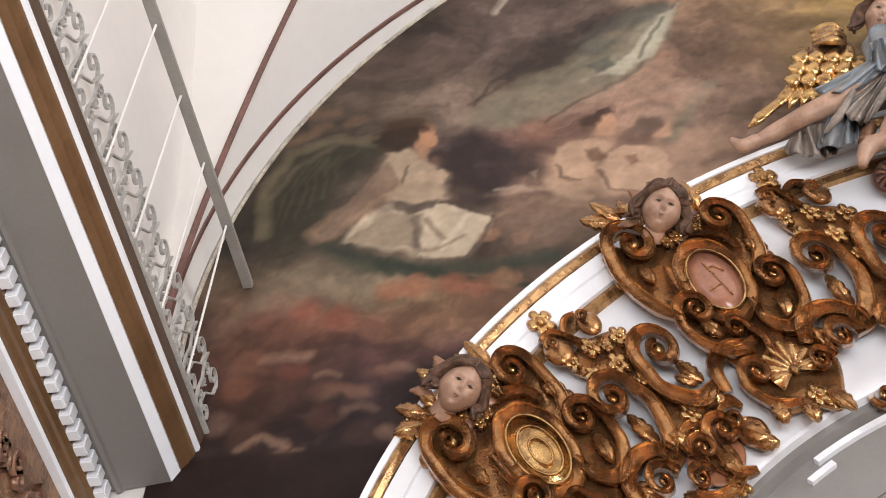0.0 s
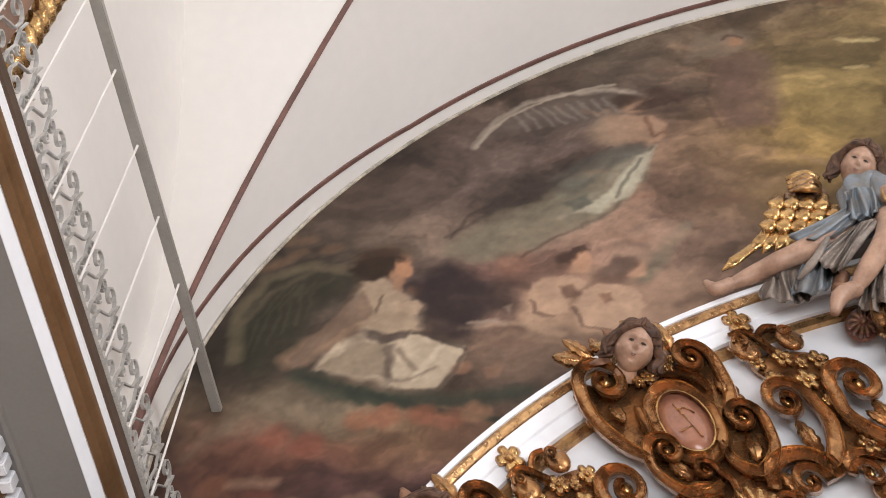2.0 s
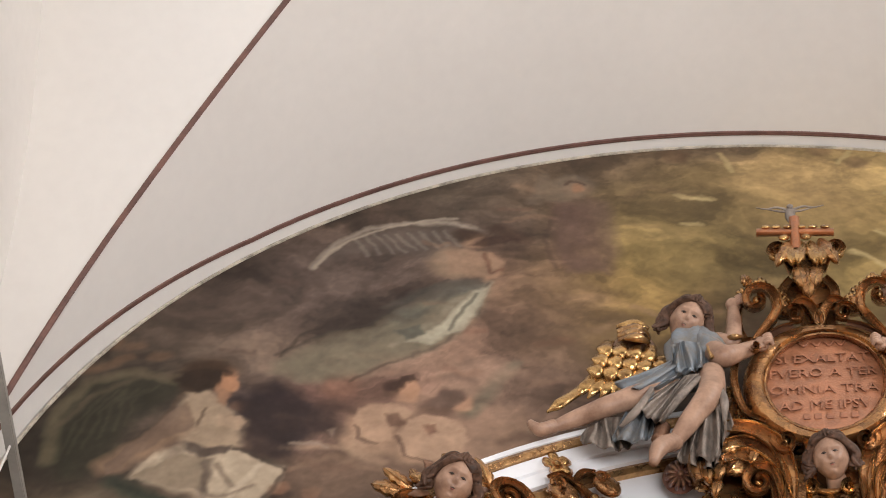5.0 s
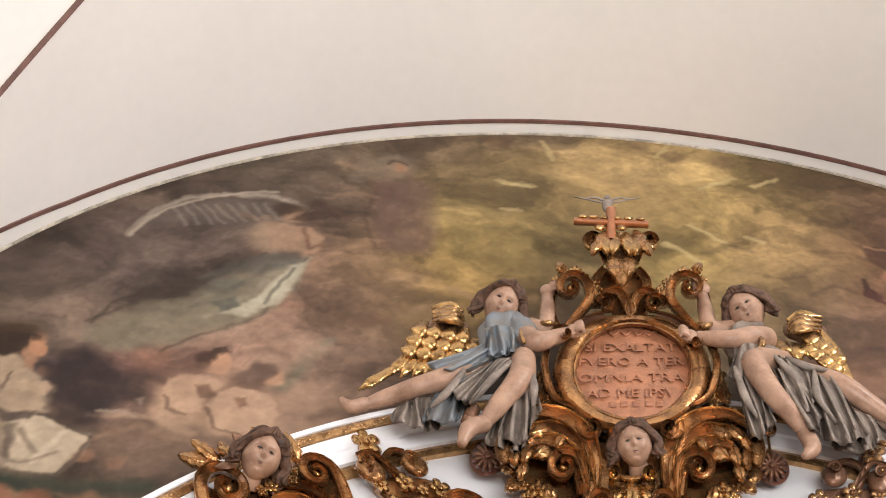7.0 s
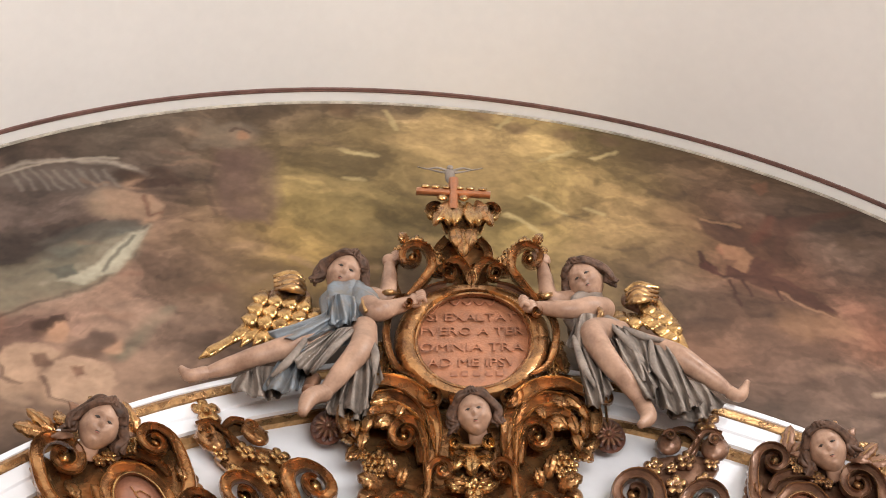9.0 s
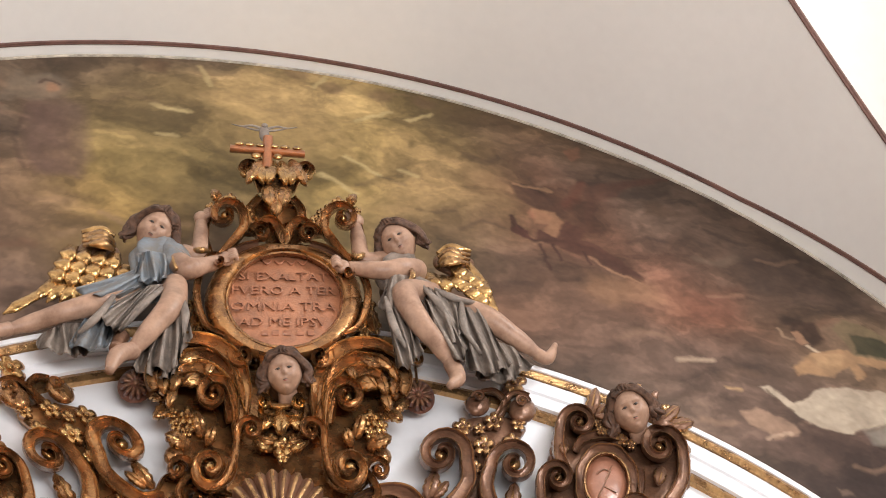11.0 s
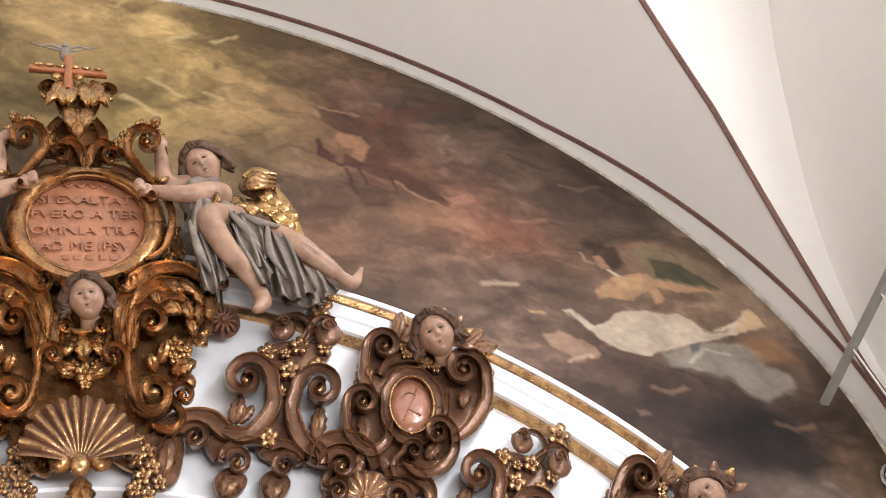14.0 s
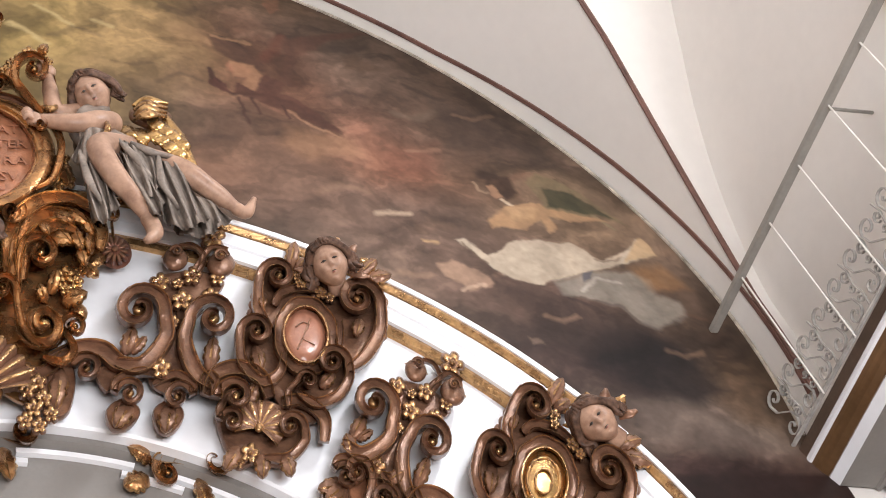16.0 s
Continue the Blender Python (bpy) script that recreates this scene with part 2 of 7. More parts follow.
    dab(3.3, 6.11, 0.3, 0.12, 0, (120, 108, 98), 0.6)
    dab(2.47, 6.56, 0.5, 0.2, 0, (70, 54, 50), 0.8)
    dab(3.02, 5.87, 0.8, 0.22, 0, (54, 36, 34), 0.95)
    dab(3.02, 7.69, 0.5, 0.4, 0, (110, 90, 68), 0.6)
    dab(3.26, 7.06, 0.3, 0.3, 0, (86, 68, 54), 0.7)
    # loaded-brush patches of cloud, lighter and darker, with crisp and lost edges
    for scale, seed, gain, cut in ((1.5, 201, 0.22, 0.52), (2.7, 211, 0.20, 0.54), (4.6, 221, 0.16, 0.55), (8.0, 231, 0.12, 0.55)):
        f = fbm(bx * 0.8, bz * 1.15, scale, seed, 5)
        up, dn = np.clip((f - cut) / 0.045, 0, 1), np.clip((1 - cut - f) / 0.045, 0, 1)
        col *= (1 + gain * up - gain * 0.9 * dn)[..., None]

    # woman with a palm
    shape([(-3.37, 7.38), (-3.41, 7.72), (-3.33, 7.93), (-3.13, 8.04), (-2.87, 7.96), (-2.88, 7.84), (-3.05, 7.68), (-3.1, 7.4), (-3.18, 7.25), (-3.3, 7.26)], (58, 58, 44), 0.75, 0.08)
    stroke([(-3.36, 7.38), (-3.4, 7.72), (-3.31, 7.97), (-3.1, 8.05), (-2.88, 7.97)], 0.05, (112, 104, 80), 0.6)
    shape([(-2.99, 7.27), (-2.91, 7.46), (-2.77, 7.53), (-2.58, 7.48), (-2.34, 7.37), (-2.36, 7.22), (-2.43, 7.08), (-2.62, 7.12), (-2.88, 7.22)], (168, 154, 132), 0.9, 0.05)
    shape([(-2.86, 7.84), (-2.76, 7.91), (-2.61, 7.75), (-2.54, 7.68), (-2.56, 7.49), (-2.76, 7.51), (-2.9, 7.61)], (166, 148, 124), 0.9, 0.05)
    stroke([(-2.81, 7.7), (-2.95, 7.49), (-3.1, 7.35)], 0.09, (142, 116, 92), 0.85)
    stroke([(-2.68, 7.46), (-2.69, 7.3), (-2.63, 7.14)], 0.05, (120, 108, 94), 0.6)
    stroke([(-2.81, 7.47), (-2.86, 7.26)], 0.05, (126, 112, 96), 0.6)
    stroke([(-2.55, 7.43), (-2.55, 7.14)], 0.04, (138, 126, 108), 0.6)
    dab(-2.69, 7.99, 0.06, 0.11, 0, (160, 120, 92), 0.95)
    dab(-2.78, 8.06, 0.12, 0.13, 0, (86, 66, 48), 0.8)
    dab(-2.83, 7.95, 0.06, 0.1, 0, (78, 60, 44), 0.7)
    stroke([(-3.05, 7.24), (-2.86, 7.1), (-2.61, 7.03), (-2.37, 7.01), (-2.04, 7.03)], 0.07, (58, 66, 54), 0.85)
    stroke([(-3.02, 7.21), (-2.95, 7.09)], 0.025, (52, 62, 50), 0.7)
    stroke([(-2.97, 7.19), (-2.88, 7.06)], 0.025, (52, 62, 50), 0.7)
    stroke([(-2.92, 7.16), (-2.81, 7.04)], 0.025, (52, 62, 50), 0.7)
    stroke([(-2.86, 7.14), (-2.74, 7.02)], 0.025, (52, 62, 50), 0.7)
    stroke([(-2.81, 7.12), (-2.67, 7.0)], 0.025, (52, 62, 50), 0.7)
    stroke([(-2.76, 7.1), (-2.6, 6.98)], 0.025, (52, 62, 50), 0.7)
    stroke([(-2.71, 7.07), (-2.53, 6.96)], 0.025, (52, 62, 50), 0.7)
    stroke([(-2.66, 7.05), (-2.47, 6.94)], 0.025, (52, 62, 50), 0.7)
    stroke([(-2.61, 7.03), (-2.4, 6.92)], 0.025, (52, 62, 50), 0.7)
    stroke([(-2.56, 7.01), (-2.33, 6.91)], 0.025, (52, 62, 50), 0.7)
    stroke([(-2.51, 6.98), (-2.27, 6.89)], 0.025, (52, 62, 50), 0.7)
    stroke([(-2.46, 6.96), (-2.2, 6.87)], 0.025, (52, 62, 50), 0.7)
    stroke([(-2.41, 6.94), (-2.13, 6.85)], 0.025, (52, 62, 50), 0.7)
    stroke([(-2.36, 6.92), (-2.07, 6.83)], 0.025, (52, 62, 50), 0.7)
    shape([(-3.47, 6.72), (-3.34, 6.84), (-3.05, 6.87), (-2.72, 6.96), (-2.88, 7.09), (-3.1, 7.21), (-3.29, 7.12)], (128, 116, 96), 0.45, 0.1)
    # flying figure with a wing
    stroke([(-2.4, 9.0), (-2.29, 9.24), (-2.12, 9.41), (-1.91, 9.47), (-1.67, 9.46), (-1.52, 9.38)], 0.035, (156, 146, 132), 0.75)
    shape([(-2.39, 9.03), (-2.23, 9.29), (-1.97, 9.44), (-1.67, 9.42), (-1.73, 9.1), (-1.96, 9.16), (-2.2, 9.14)], (102, 92, 84), 0.6, 0.08)
    shape([(-1.5, 8.87), (-1.53, 8.61), (-1.67, 8.35), (-1.86, 8.21), (-2.09, 8.01), (-2.35, 8.01), (-2.47, 8.14), (-2.26, 8.28), (-2.02, 8.45), (-1.84, 8.68), (-1.7, 8.85)], (132, 126, 106), 0.75, 0.1)
    shape([(-1.49, 8.87), (-1.55, 8.59), (-1.67, 8.4), (-1.73, 8.51), (-1.64, 8.81)], (166, 164, 146), 0.7, 0.06)
    dab(-1.83, 8.52, 0.15, 0.1, -30, (88, 92, 84), 0.6)
    dab(-1.67, 9.06, 0.14, 0.16, 0, (156, 132, 108), 0.7)
    dab(-1.53, 9.04, 0.1, 0.12, 0, (150, 118, 94), 0.7)
    dab(-1.57, 9.28, 0.06, 0.09, 0, (152, 122, 98), 0.85)
    stroke([(-1.6, 9.34), (-1.46, 9.4), (-1.31, 9.3)], 0.06, (78, 58, 46), 0.75)
    # seated elder and cloud cherubs
    dab(-1.04, 9.85, 0.07, 0.09, 0, (144, 106, 80), 0.8)
    dab(-1.04, 9.9, 0.12, 0.14, 0, (126, 114, 100), 0.5)
    shape([(-1.17, 9.68), (-0.95, 9.67), (-0.89, 9.21), (-0.88, 8.95), (-1.16, 9.02), (-1.14, 9.42)], (104, 78, 66), 0.6, 0.1)
    dab(-1.97, 7.62, 0.13, 0.17550000000000002, 0, (168, 138, 112), 0.75)
    dab(-1.76, 7.56, 0.17, 0.22950000000000004, 0, (168, 138, 112), 0.75)
    dab(-1.65, 7.48, 0.13, 0.17550000000000002, 0, (160, 130, 108), 0.75)
    dab(-1.85, 7.9, 0.06, 0.081, 0, (156, 122, 98), 0.75)
    dab(-1.59, 7.83, 0.055, 0.07425000000000001, 0, (158, 122, 98), 0.75)
    dab(-1.45, 7.53, 0.2, 0.27, 0, (158, 130, 108), 0.75)
    dab(-2.14, 7.96, 0.09, 0.1215, 0, (134, 98, 80), 0.75)
    dab(-1.99, 7.54, 0.1, 0.135, 0, (176, 148, 122), 0.75)
    dab(-1.55, 7.66, 0.12, 0.162, 0, (150, 122, 102), 0.75)
    dab(-1.96, 7.68, 0.06, 0.072, 0, (84, 62, 52), 0.6)
    dab(-1.89, 7.93, 0.06, 0.072, 0, (84, 62, 52), 0.6)
    dab(-1.7, 7.79, 0.08, 0.096, 0, (84, 62, 52), 0.6)
    dab(-1.73, 7.64, 0.05, 0.06, 0, (84, 62, 52), 0.6)
    dab(-1.65, 7.88, 0.06, 0.072, 0, (84, 62, 52), 0.6)
    stroke([(-1.55, 7.74), (-1.47, 7.91), (-1.36, 8.13)], 0.06, (112, 108, 90), 0.7)
    dab(-2.34, 7.21, 0.05, 0.04, 0, (160, 118, 90), 0.5)
    dab(-2.19, 7.18, 0.05, 0.04, 0, (160, 118, 90), 0.5)
    dab(-2.59, 7.81, 0.05, 0.04, 0, (160, 118, 90), 0.5)
    # flames and pale marks low on the wall
    dab(-3.1, 6.86, 0.07, 0.07, 0, (138, 80, 62), 0.6)
    dab(-2.95, 6.78, 0.07, 0.07, 0, (130, 74, 58), 0.6)
    dab(-2.74, 6.91, 0.07, 0.07, 0, (150, 98, 70), 0.6)
    dab(-2.63, 6.92, 0.07, 0.07, 0, (150, 92, 66), 0.6)
    dab(-2.48, 6.92, 0.07, 0.07, 0, (146, 88, 64), 0.6)
    dab(-2.36, 6.88, 0.07, 0.07, 0, (132, 80, 60), 0.6)
    dab(-3.32, 6.4, 0.07, 0.07, 0, (120, 76, 56), 0.6)
    dab(-3.3, 6.56, 0.07, 0.07, 0, (126, 84, 62), 0.6)
    dab(-3.38, 6.21, 0.07, 0.07, 0, (112, 88, 76), 0.6)
    dab(-3.25, 6.12, 0.07, 0.07, 0, (92, 66, 54), 0.6)
    dab(-3.07, 5.98, 0.07, 0.07, 0, (104, 76, 58), 0.6)
    dab(-2.95, 6.2, 0.07, 0.07, 0, (92, 58, 50), 0.6)
    dab(-2.78, 6.09, 0.07, 0.07, 0, (82, 60, 52), 0.6)
    dab(-3.1, 6.46, 0.07, 0.07, 0, (110, 64, 52), 0.6)
    dab(-2.25, 6.91, 0.07, 0.07, 0, (150, 112, 84), 0.6)
    # glory and rays
    dab(0.13, 9.7, 0.35, 0.4, 0, (164, 138, 92), 0.5)
    stroke([(-0.49, 9.8), (-0.31, 9.74)], 0.025, (176, 160, 112), 0.6)
    stroke([(-0.37, 9.77), (-0.28, 9.75)], 0.025, (176, 160, 112), 0.6)
    stroke([(-0.48, 9.48), (-0.39, 9.47)], 0.025, (176, 160, 112), 0.6)
    stroke([(0.65, 9.8), (0.86, 9.92)], 0.025, (176, 160, 112), 0.6)
    stroke([(0.52, 9.37), (0.68, 9.21)], 0.025, (176, 160, 112), 0.6)
    stroke([(0.95, 9.84), (1.1, 9.95)], 0.025, (176, 160, 112), 0.6)
    stroke([(0.37, 9.18), (0.53, 9.02)], 0.025, (176, 160, 112), 0.6)
    stroke([(0.82, 9.29), (0.9, 9.23)], 0.025, (176, 160, 112), 0.6)
    stroke([(-0.16, 10.06), (-0.21, 10.26)], 0.025, (176, 160, 112), 0.6)
    stroke([(0.44, 10.14), (0.57, 10.37)], 0.025, (176, 160, 112), 0.6)
    dab(-0.46, 10.23, 0.07, 0.07, 0, (112, 88, 66), 0.6)
    dab(-1, 9.87, 0.07, 0.07, 0, (112, 88, 66), 0.6)
    dab(0.55, 10.16, 0.07, 0.07, 0, (112, 88, 66), 0.6)
    dab(1.08, 10.09, 0.07, 0.07, 0, (112, 88, 66), 0.6)
    dab(0.83, 10.13, 0.07, 0.07, 0, (112, 88, 66), 0.6)
    dab(0.36, 10.3, 0.07, 0.07, 0, (112, 88, 66), 0.6)
    # drawing: shaded edges and lights that set the figures off
    shape([(-2.6, 7.85), (-2.46, 8.02), (-2.23, 7.82), (-2.24, 7.56), (-2.33, 7.41), (-2.52, 7.63), (-2.58, 7.76)], (48, 40, 44), 0.8, 0.1)
    stroke([(-2.55, 7.48), (-2.34, 7.37), (-2.37, 7.21), (-2.43, 7.08)], 0.02, (74, 60, 50), 0.6)
    stroke([(-2.71, 7.46), (-2.66, 7.24), (-2.6, 7.12)], 0.022, (104, 92, 78), 0.7)
    stroke([(-2.63, 7.44), (-2.53, 7.23), (-2.45, 7.1)], 0.02, (190, 176, 152), 0.6)
    stroke([(-2.91, 7.43), (-2.97, 7.27)], 0.02, (186, 170, 146), 0.6)
    stroke([(-2.76, 7.51), (-2.58, 7.48)], 0.03, (92, 80, 70), 0.7)
    stroke([(-2.79, 7.81), (-2.73, 7.61), (-2.56, 7.53)], 0.02, (120, 104, 88), 0.6)
    stroke([(-2.86, 7.88), (-2.94, 7.67), (-3.09, 7.35)], 0.018, (92, 74, 60), 0.6)
    dab(-2.78, 8.09, 0.1, 0.08, 0, (70, 52, 38), 0.85)
    dab(-2.89, 8.01, 0.05, 0.05, 0, (62, 48, 36), 0.8)
    dab(-2.65, 7.96, 0.03, 0.05, 0, (176, 134, 104), 0.8)
    dab(-2.58, 7.68, 0.05, 0.04, 0, (172, 150, 124), 0.7)
    stroke([(-3.32, 7.38), (-3.3, 7.67), (-3.21, 7.87)], 0.014, (84, 80, 62), 0.35)
    stroke([(-3.28, 7.43), (-3.26, 7.7), (-3.16, 7.89)], 0.014, (84, 80, 62), 0.35)
    stroke([(-3.23, 7.48), (-3.21, 7.74), (-3.12, 7.9)], 0.014, (84, 80, 62), 0.35)
    stroke([(-3.18, 7.54), (-3.17, 7.78), (-3.07, 7.91)], 0.014, (84, 80, 62), 0.35)
    stroke([(-3.13, 7.59), (-3.12, 7.82), (-3.02, 7.93)], 0.014, (84, 80, 62), 0.35)
    stroke([(-3.09, 7.64), (-3.07, 7.86), (-2.98, 7.94)], 0.014, (84, 80, 62), 0.35)
    dab(-3.32, 8.07, 0.06, 0.04, 20, (120, 94, 70), 0.5)
    dab(-3.25, 8.3, 0.06, 0.04, 20, (120, 94, 70), 0.5)
    dab(-3.14, 8.29, 0.06, 0.04, 20, (120, 94, 70), 0.5)
    dab(-3.25, 8.11, 0.06, 0.04, 20, (120, 94, 70), 0.5)
    dab(-3.02, 8.2, 0.06, 0.04, 20, (120, 94, 70), 0.5)
    dab(-3.18, 8.17, 0.06, 0.04, 20, (120, 94, 70), 0.5)
    stroke([(-2.2, 9.32), (-2.11, 9.13)], 0.016, (130, 122, 112), 0.5)
    stroke([(-2.15, 9.33), (-2.05, 9.14)], 0.016, (130, 122, 112), 0.5)
    stroke([(-2.09, 9.34), (-1.99, 9.16)], 0.016, (130, 122, 112), 0.5)
    stroke([(-2.03, 9.34), (-1.93, 9.17)], 0.016, (130, 122, 112), 0.5)
    stroke([(-1.97, 9.35), (-1.87, 9.19)], 0.016, (130, 122, 112), 0.5)
    stroke([(-1.91, 9.36), (-1.82, 9.2)], 0.016, (130, 122, 112), 0.5)
    stroke([(-1.85, 9.37), (-1.76, 9.22)], 0.016, (130, 122, 112), 0.5)
    stroke([(-1.79, 9.38), (-1.7, 9.23)], 0.016, (130, 122, 112), 0.5)
    stroke([(-1.73, 9.39), (-1.64, 9.24)], 0.016, (130, 122, 112), 0.5)
    stroke([(-1.5, 8.87), (-1.53, 8.61), (-1.67, 8.34), (-1.87, 8.19), (-2.09, 8.0)], 0.018, (84, 66, 54), 0.65)
    stroke([(-2.47, 8.21), (-2.27, 8.38), (-2.03, 8.5), (-1.81, 8.78), (-1.7, 8.9)], 0.018, (72, 64, 58), 0.6)
    stroke([(-1.59, 8.8), (-1.73, 8.51), (-1.94, 8.29)], 0.03, (176, 172, 152), 0.5)
    stroke([(-1.67, 8.76), (-1.83, 8.52), (-2.1, 8.28)], 0.03, (84, 86, 78), 0.55)
    stroke([(-1.5, 9.13), (-1.46, 8.95), (-1.53, 8.91)], 0.03, (162, 128, 102), 0.7)
    dab(-1.62, 9.35, 0.06, 0.07, 0, (74, 56, 44), 0.7)
    dab(-1.96, 7.63, 0.1265, 0.14850000000000002, 0, (112, 86, 72), 0.7)
    dab(-1.98, 7.59, 0.11, 0.1265, 0, (160, 132, 108), 0.9)
    dab(-2, 7.55, 0.055, 0.055, 0, (176, 148, 122), 0.6)
    dab(-1.94, 7.67, 0.0385, 0.044000000000000004, 0, (120, 88, 70), 0.6)
    dab(-1.74, 7.57, 0.161, 0.18900000000000003, 0, (112, 86, 72), 0.7)
    dab(-1.75, 7.52, 0.14, 0.161, 0, (160, 132, 108), 0.9)
    dab(-1.78, 7.48, 0.07, 0.07, 0, (176, 148, 122), 0.6)
    dab(-1.71, 7.6, 0.049, 0.05600000000000001, 0, (120, 88, 70), 0.6)
    dab(-1.83, 7.88, 0.045, 0.06, 0, (178, 140, 112), 0.8)
    dab(-1.89, 7.96, 0.06, 0.05, 0, (70, 50, 40), 0.75)
    dab(-1.58, 7.81, 0.045, 0.06, 0, (178, 140, 112), 0.8)
    dab(-1.63, 7.88, 0.06, 0.05, 0, (70, 50, 40), 0.75)
    stroke([(-2.07, 7.76), (-2.18, 7.81), (-2.25, 7.75)], 0.04, (86, 66, 58), 0.6)
    shape([(-1.72, 8.12), (-1.44, 8.2), (-1.31, 8.07), (-1.52, 7.87), (-1.67, 7.93)], (160, 132, 112), 0.5, 0.08)
    stroke([(-2.36, 7.49), (-2.06, 7.48), (-1.91, 7.37)], 0.03, (166, 140, 116), 0.5)
    stroke([(-2.3, 7.33), (-2.11, 7.41), (-1.86, 7.29)], 0.03, (150, 122, 98), 0.45)
    dab(-1.04, 9.95, 0.05, 0.03, 0, (90, 70, 56), 0.8)
    stroke([(-1.14, 9.64), (-1.2, 9.31), (-1.16, 9.02)], 0.02, (80, 62, 54), 0.5)
    stroke([(-1.2, 10.01), (-1.26, 9.69)], 0.05, (128, 114, 98), 0.5)
    stroke([(1.36, 8.93), (1.34, 8.75), (1.42, 8.68), (1.6, 8.7)], 0.02, (58, 36, 32), 0.8)
    stroke([(1.48, 9.27), (1.58, 9.18), (1.63, 9.01)], 0.02, (50, 38, 36), 0.8)
    stroke([(1.61, 8.71), (1.76, 8.6), (1.9, 8.35)], 0.022, (58, 38, 36), 0.8)
    stroke([(1.54, 8.95), (1.7, 9.08), (1.85, 9.28)], 0.05, (104, 62, 48), 0.6)
    dab(1.52, 8.94, 0.06, 0.05, 0, (160, 108, 82), 0.7)
    stroke([(2.31, 8.62), (2.42, 8.56), (2.56, 8.66)], 0.04, (112, 96, 80), 0.6)
    stroke([(2.28, 7.52), (2.37, 7.43), (2.42, 7.31), (2.62, 7.21)], 0.018, (82, 64, 54), 0.7)
    stroke([(2.44, 7.37), (2.72, 7.46), (2.94, 7.36), (3.26, 7.48)], 0.02, (196, 180, 158), 0.6)
    stroke([(2.47, 7.29), (2.81, 7.35), (2.98, 7.32)], 0.02, (132, 116, 102), 0.6)
    stroke([(2.51, 7.62), (2.77, 7.81), (2.9, 7.68)], 0.02, (108, 80, 56), 0.6)
    stroke([(2.92, 8.02), (3.09, 7.86), (3.24, 7.65)], 0.016, (128, 122, 92), 0.5)
    dab(2.66, 8.08, 0.06, 0.05, 0, (60, 46, 38), 0.8)
    dab(2.69, 7.99, 0.035, 0.05, 0, (160, 126, 98), 0.8)
    stroke([(2.71, 7.13), (2.89, 6.97), (3.13, 6.87)], 0.02, (70, 56, 50), 0.7)
    shape([(2.77, 6.84), (3.13, 6.81), (3.3, 6.45), (3.08, 6.34), (2.78, 6.45), (2.62, 6.64)], (36, 30, 32), 0.8, 0.12)
    shape([(2.7, 6.41), (3.05, 6.34), (3.44, 6.07), (2.97, 6.05), (2.73, 6.16)], (104, 92, 84), 0.6, 0.1)
    shape([(2.56, 8.77), (3.01, 8.66), (3.18, 8.15), (2.83, 8.21), (2.54, 8.34)], (72, 58, 50), 0.6, 0.12)
    # lost and found brush marks in the clouds
    stroke([(-2.6, 6.02), (-2.51, 5.97), (-2.43, 5.98)], 0.019, (120, 82, 64), 0.32)
    stroke([(-2.27, 6.06), (-2.19, 6.09), (-2.1, 6.05)], 0.046, (84, 64, 54), 0.3)
    stroke([(-3.23, 6.56), (-3.14, 6.57), (-3.05, 6.55)], 0.047, (156, 126, 102), 0.39)
    stroke([(-3.09, 6.03), (-3.05, 6.02), (-3.0, 6.02)], 0.022, (156, 126, 102), 0.44)
    stroke([(-3.26, 6.07), (-3.17, 6.11), (-3.06, 6.06)], 0.027, (156, 126, 102), 0.44)
    stroke([(-2.69, 6.09), (-2.65, 6.06), (-2.6, 6.06)], 0.049, (156, 126, 102), 0.42)
    stroke([(-2.99, 6.42), (-2.95, 6.44), (-2.9, 6.42)], 0.029, (140, 112, 90), 0.4)
    stroke([(-2.65, 6.15), (-2.57, 6.19), (-2.49, 6.15)], 0.044, (66, 52, 46), 0.32)
    stroke([(-2.96, 6.3), (-2.88, 6.34), (-2.79, 6.3)], 0.048, (140, 112, 90), 0.29)
    stroke([(-2.85, 6.22), (-2.79, 6.23), (-2.73, 6.21)], 0.032, (140, 112, 90), 0.38)
    stroke([(-2.59, 5.83), (-2.55, 5.84), (-2.51, 5.83)], 0.029, (84, 64, 54), 0.29)
    stroke([(-2.7, 6.0), (-2.66, 5.99), (-2.62, 5.99)], 0.046, (66, 52, 46), 0.21)
    stroke([(-2.29, 6.58), (-2.24, 6.57), (-2.18, 6.56)], 0.029, (156, 126, 102), 0.43)
    stroke([(-2.72, 6.43), (-2.67, 6.45), (-2.61, 6.42)], 0.038, (140, 112, 90), 0.38)
    stroke([(-2.96, 6.3), (-2.89, 6.34), (-2.8, 6.3)], 0.035, (120, 82, 64), 0.3)
    stroke([(-3.03, 6.2), (-2.94, 6.2), (-2.85, 6.19)], 0.023, (84, 64, 54), 0.44)
    stroke([(-2.58, 5.96), (-2.53, 5.98), (-2.47, 5.96)], 0.048, (120, 82, 64), 0.36)
    stroke([(-2.47, 6.59), (-2.4, 6.62), (-2.34, 6.59)], 0.027, (84, 64, 54), 0.31)
    stroke([(-2.21, 5.87), (-2.12, 5.87), (-2.03, 5.86)], 0.04, (84, 64, 54), 0.28)
    stroke([(-3.0, 6.32), (-2.91, 6.36), (-2.81, 6.31)], 0.049, (120, 82, 64), 0.36)
    stroke([(-2.77, 6.41), (-2.73, 6.42), (-2.69, 6.4)], 0.046, (120, 82, 64), 0.29)
    stroke([(-2.43, 5.97), (-2.35, 5.95), (-2.28, 5.94)], 0.03, (66, 52, 46), 0.38)
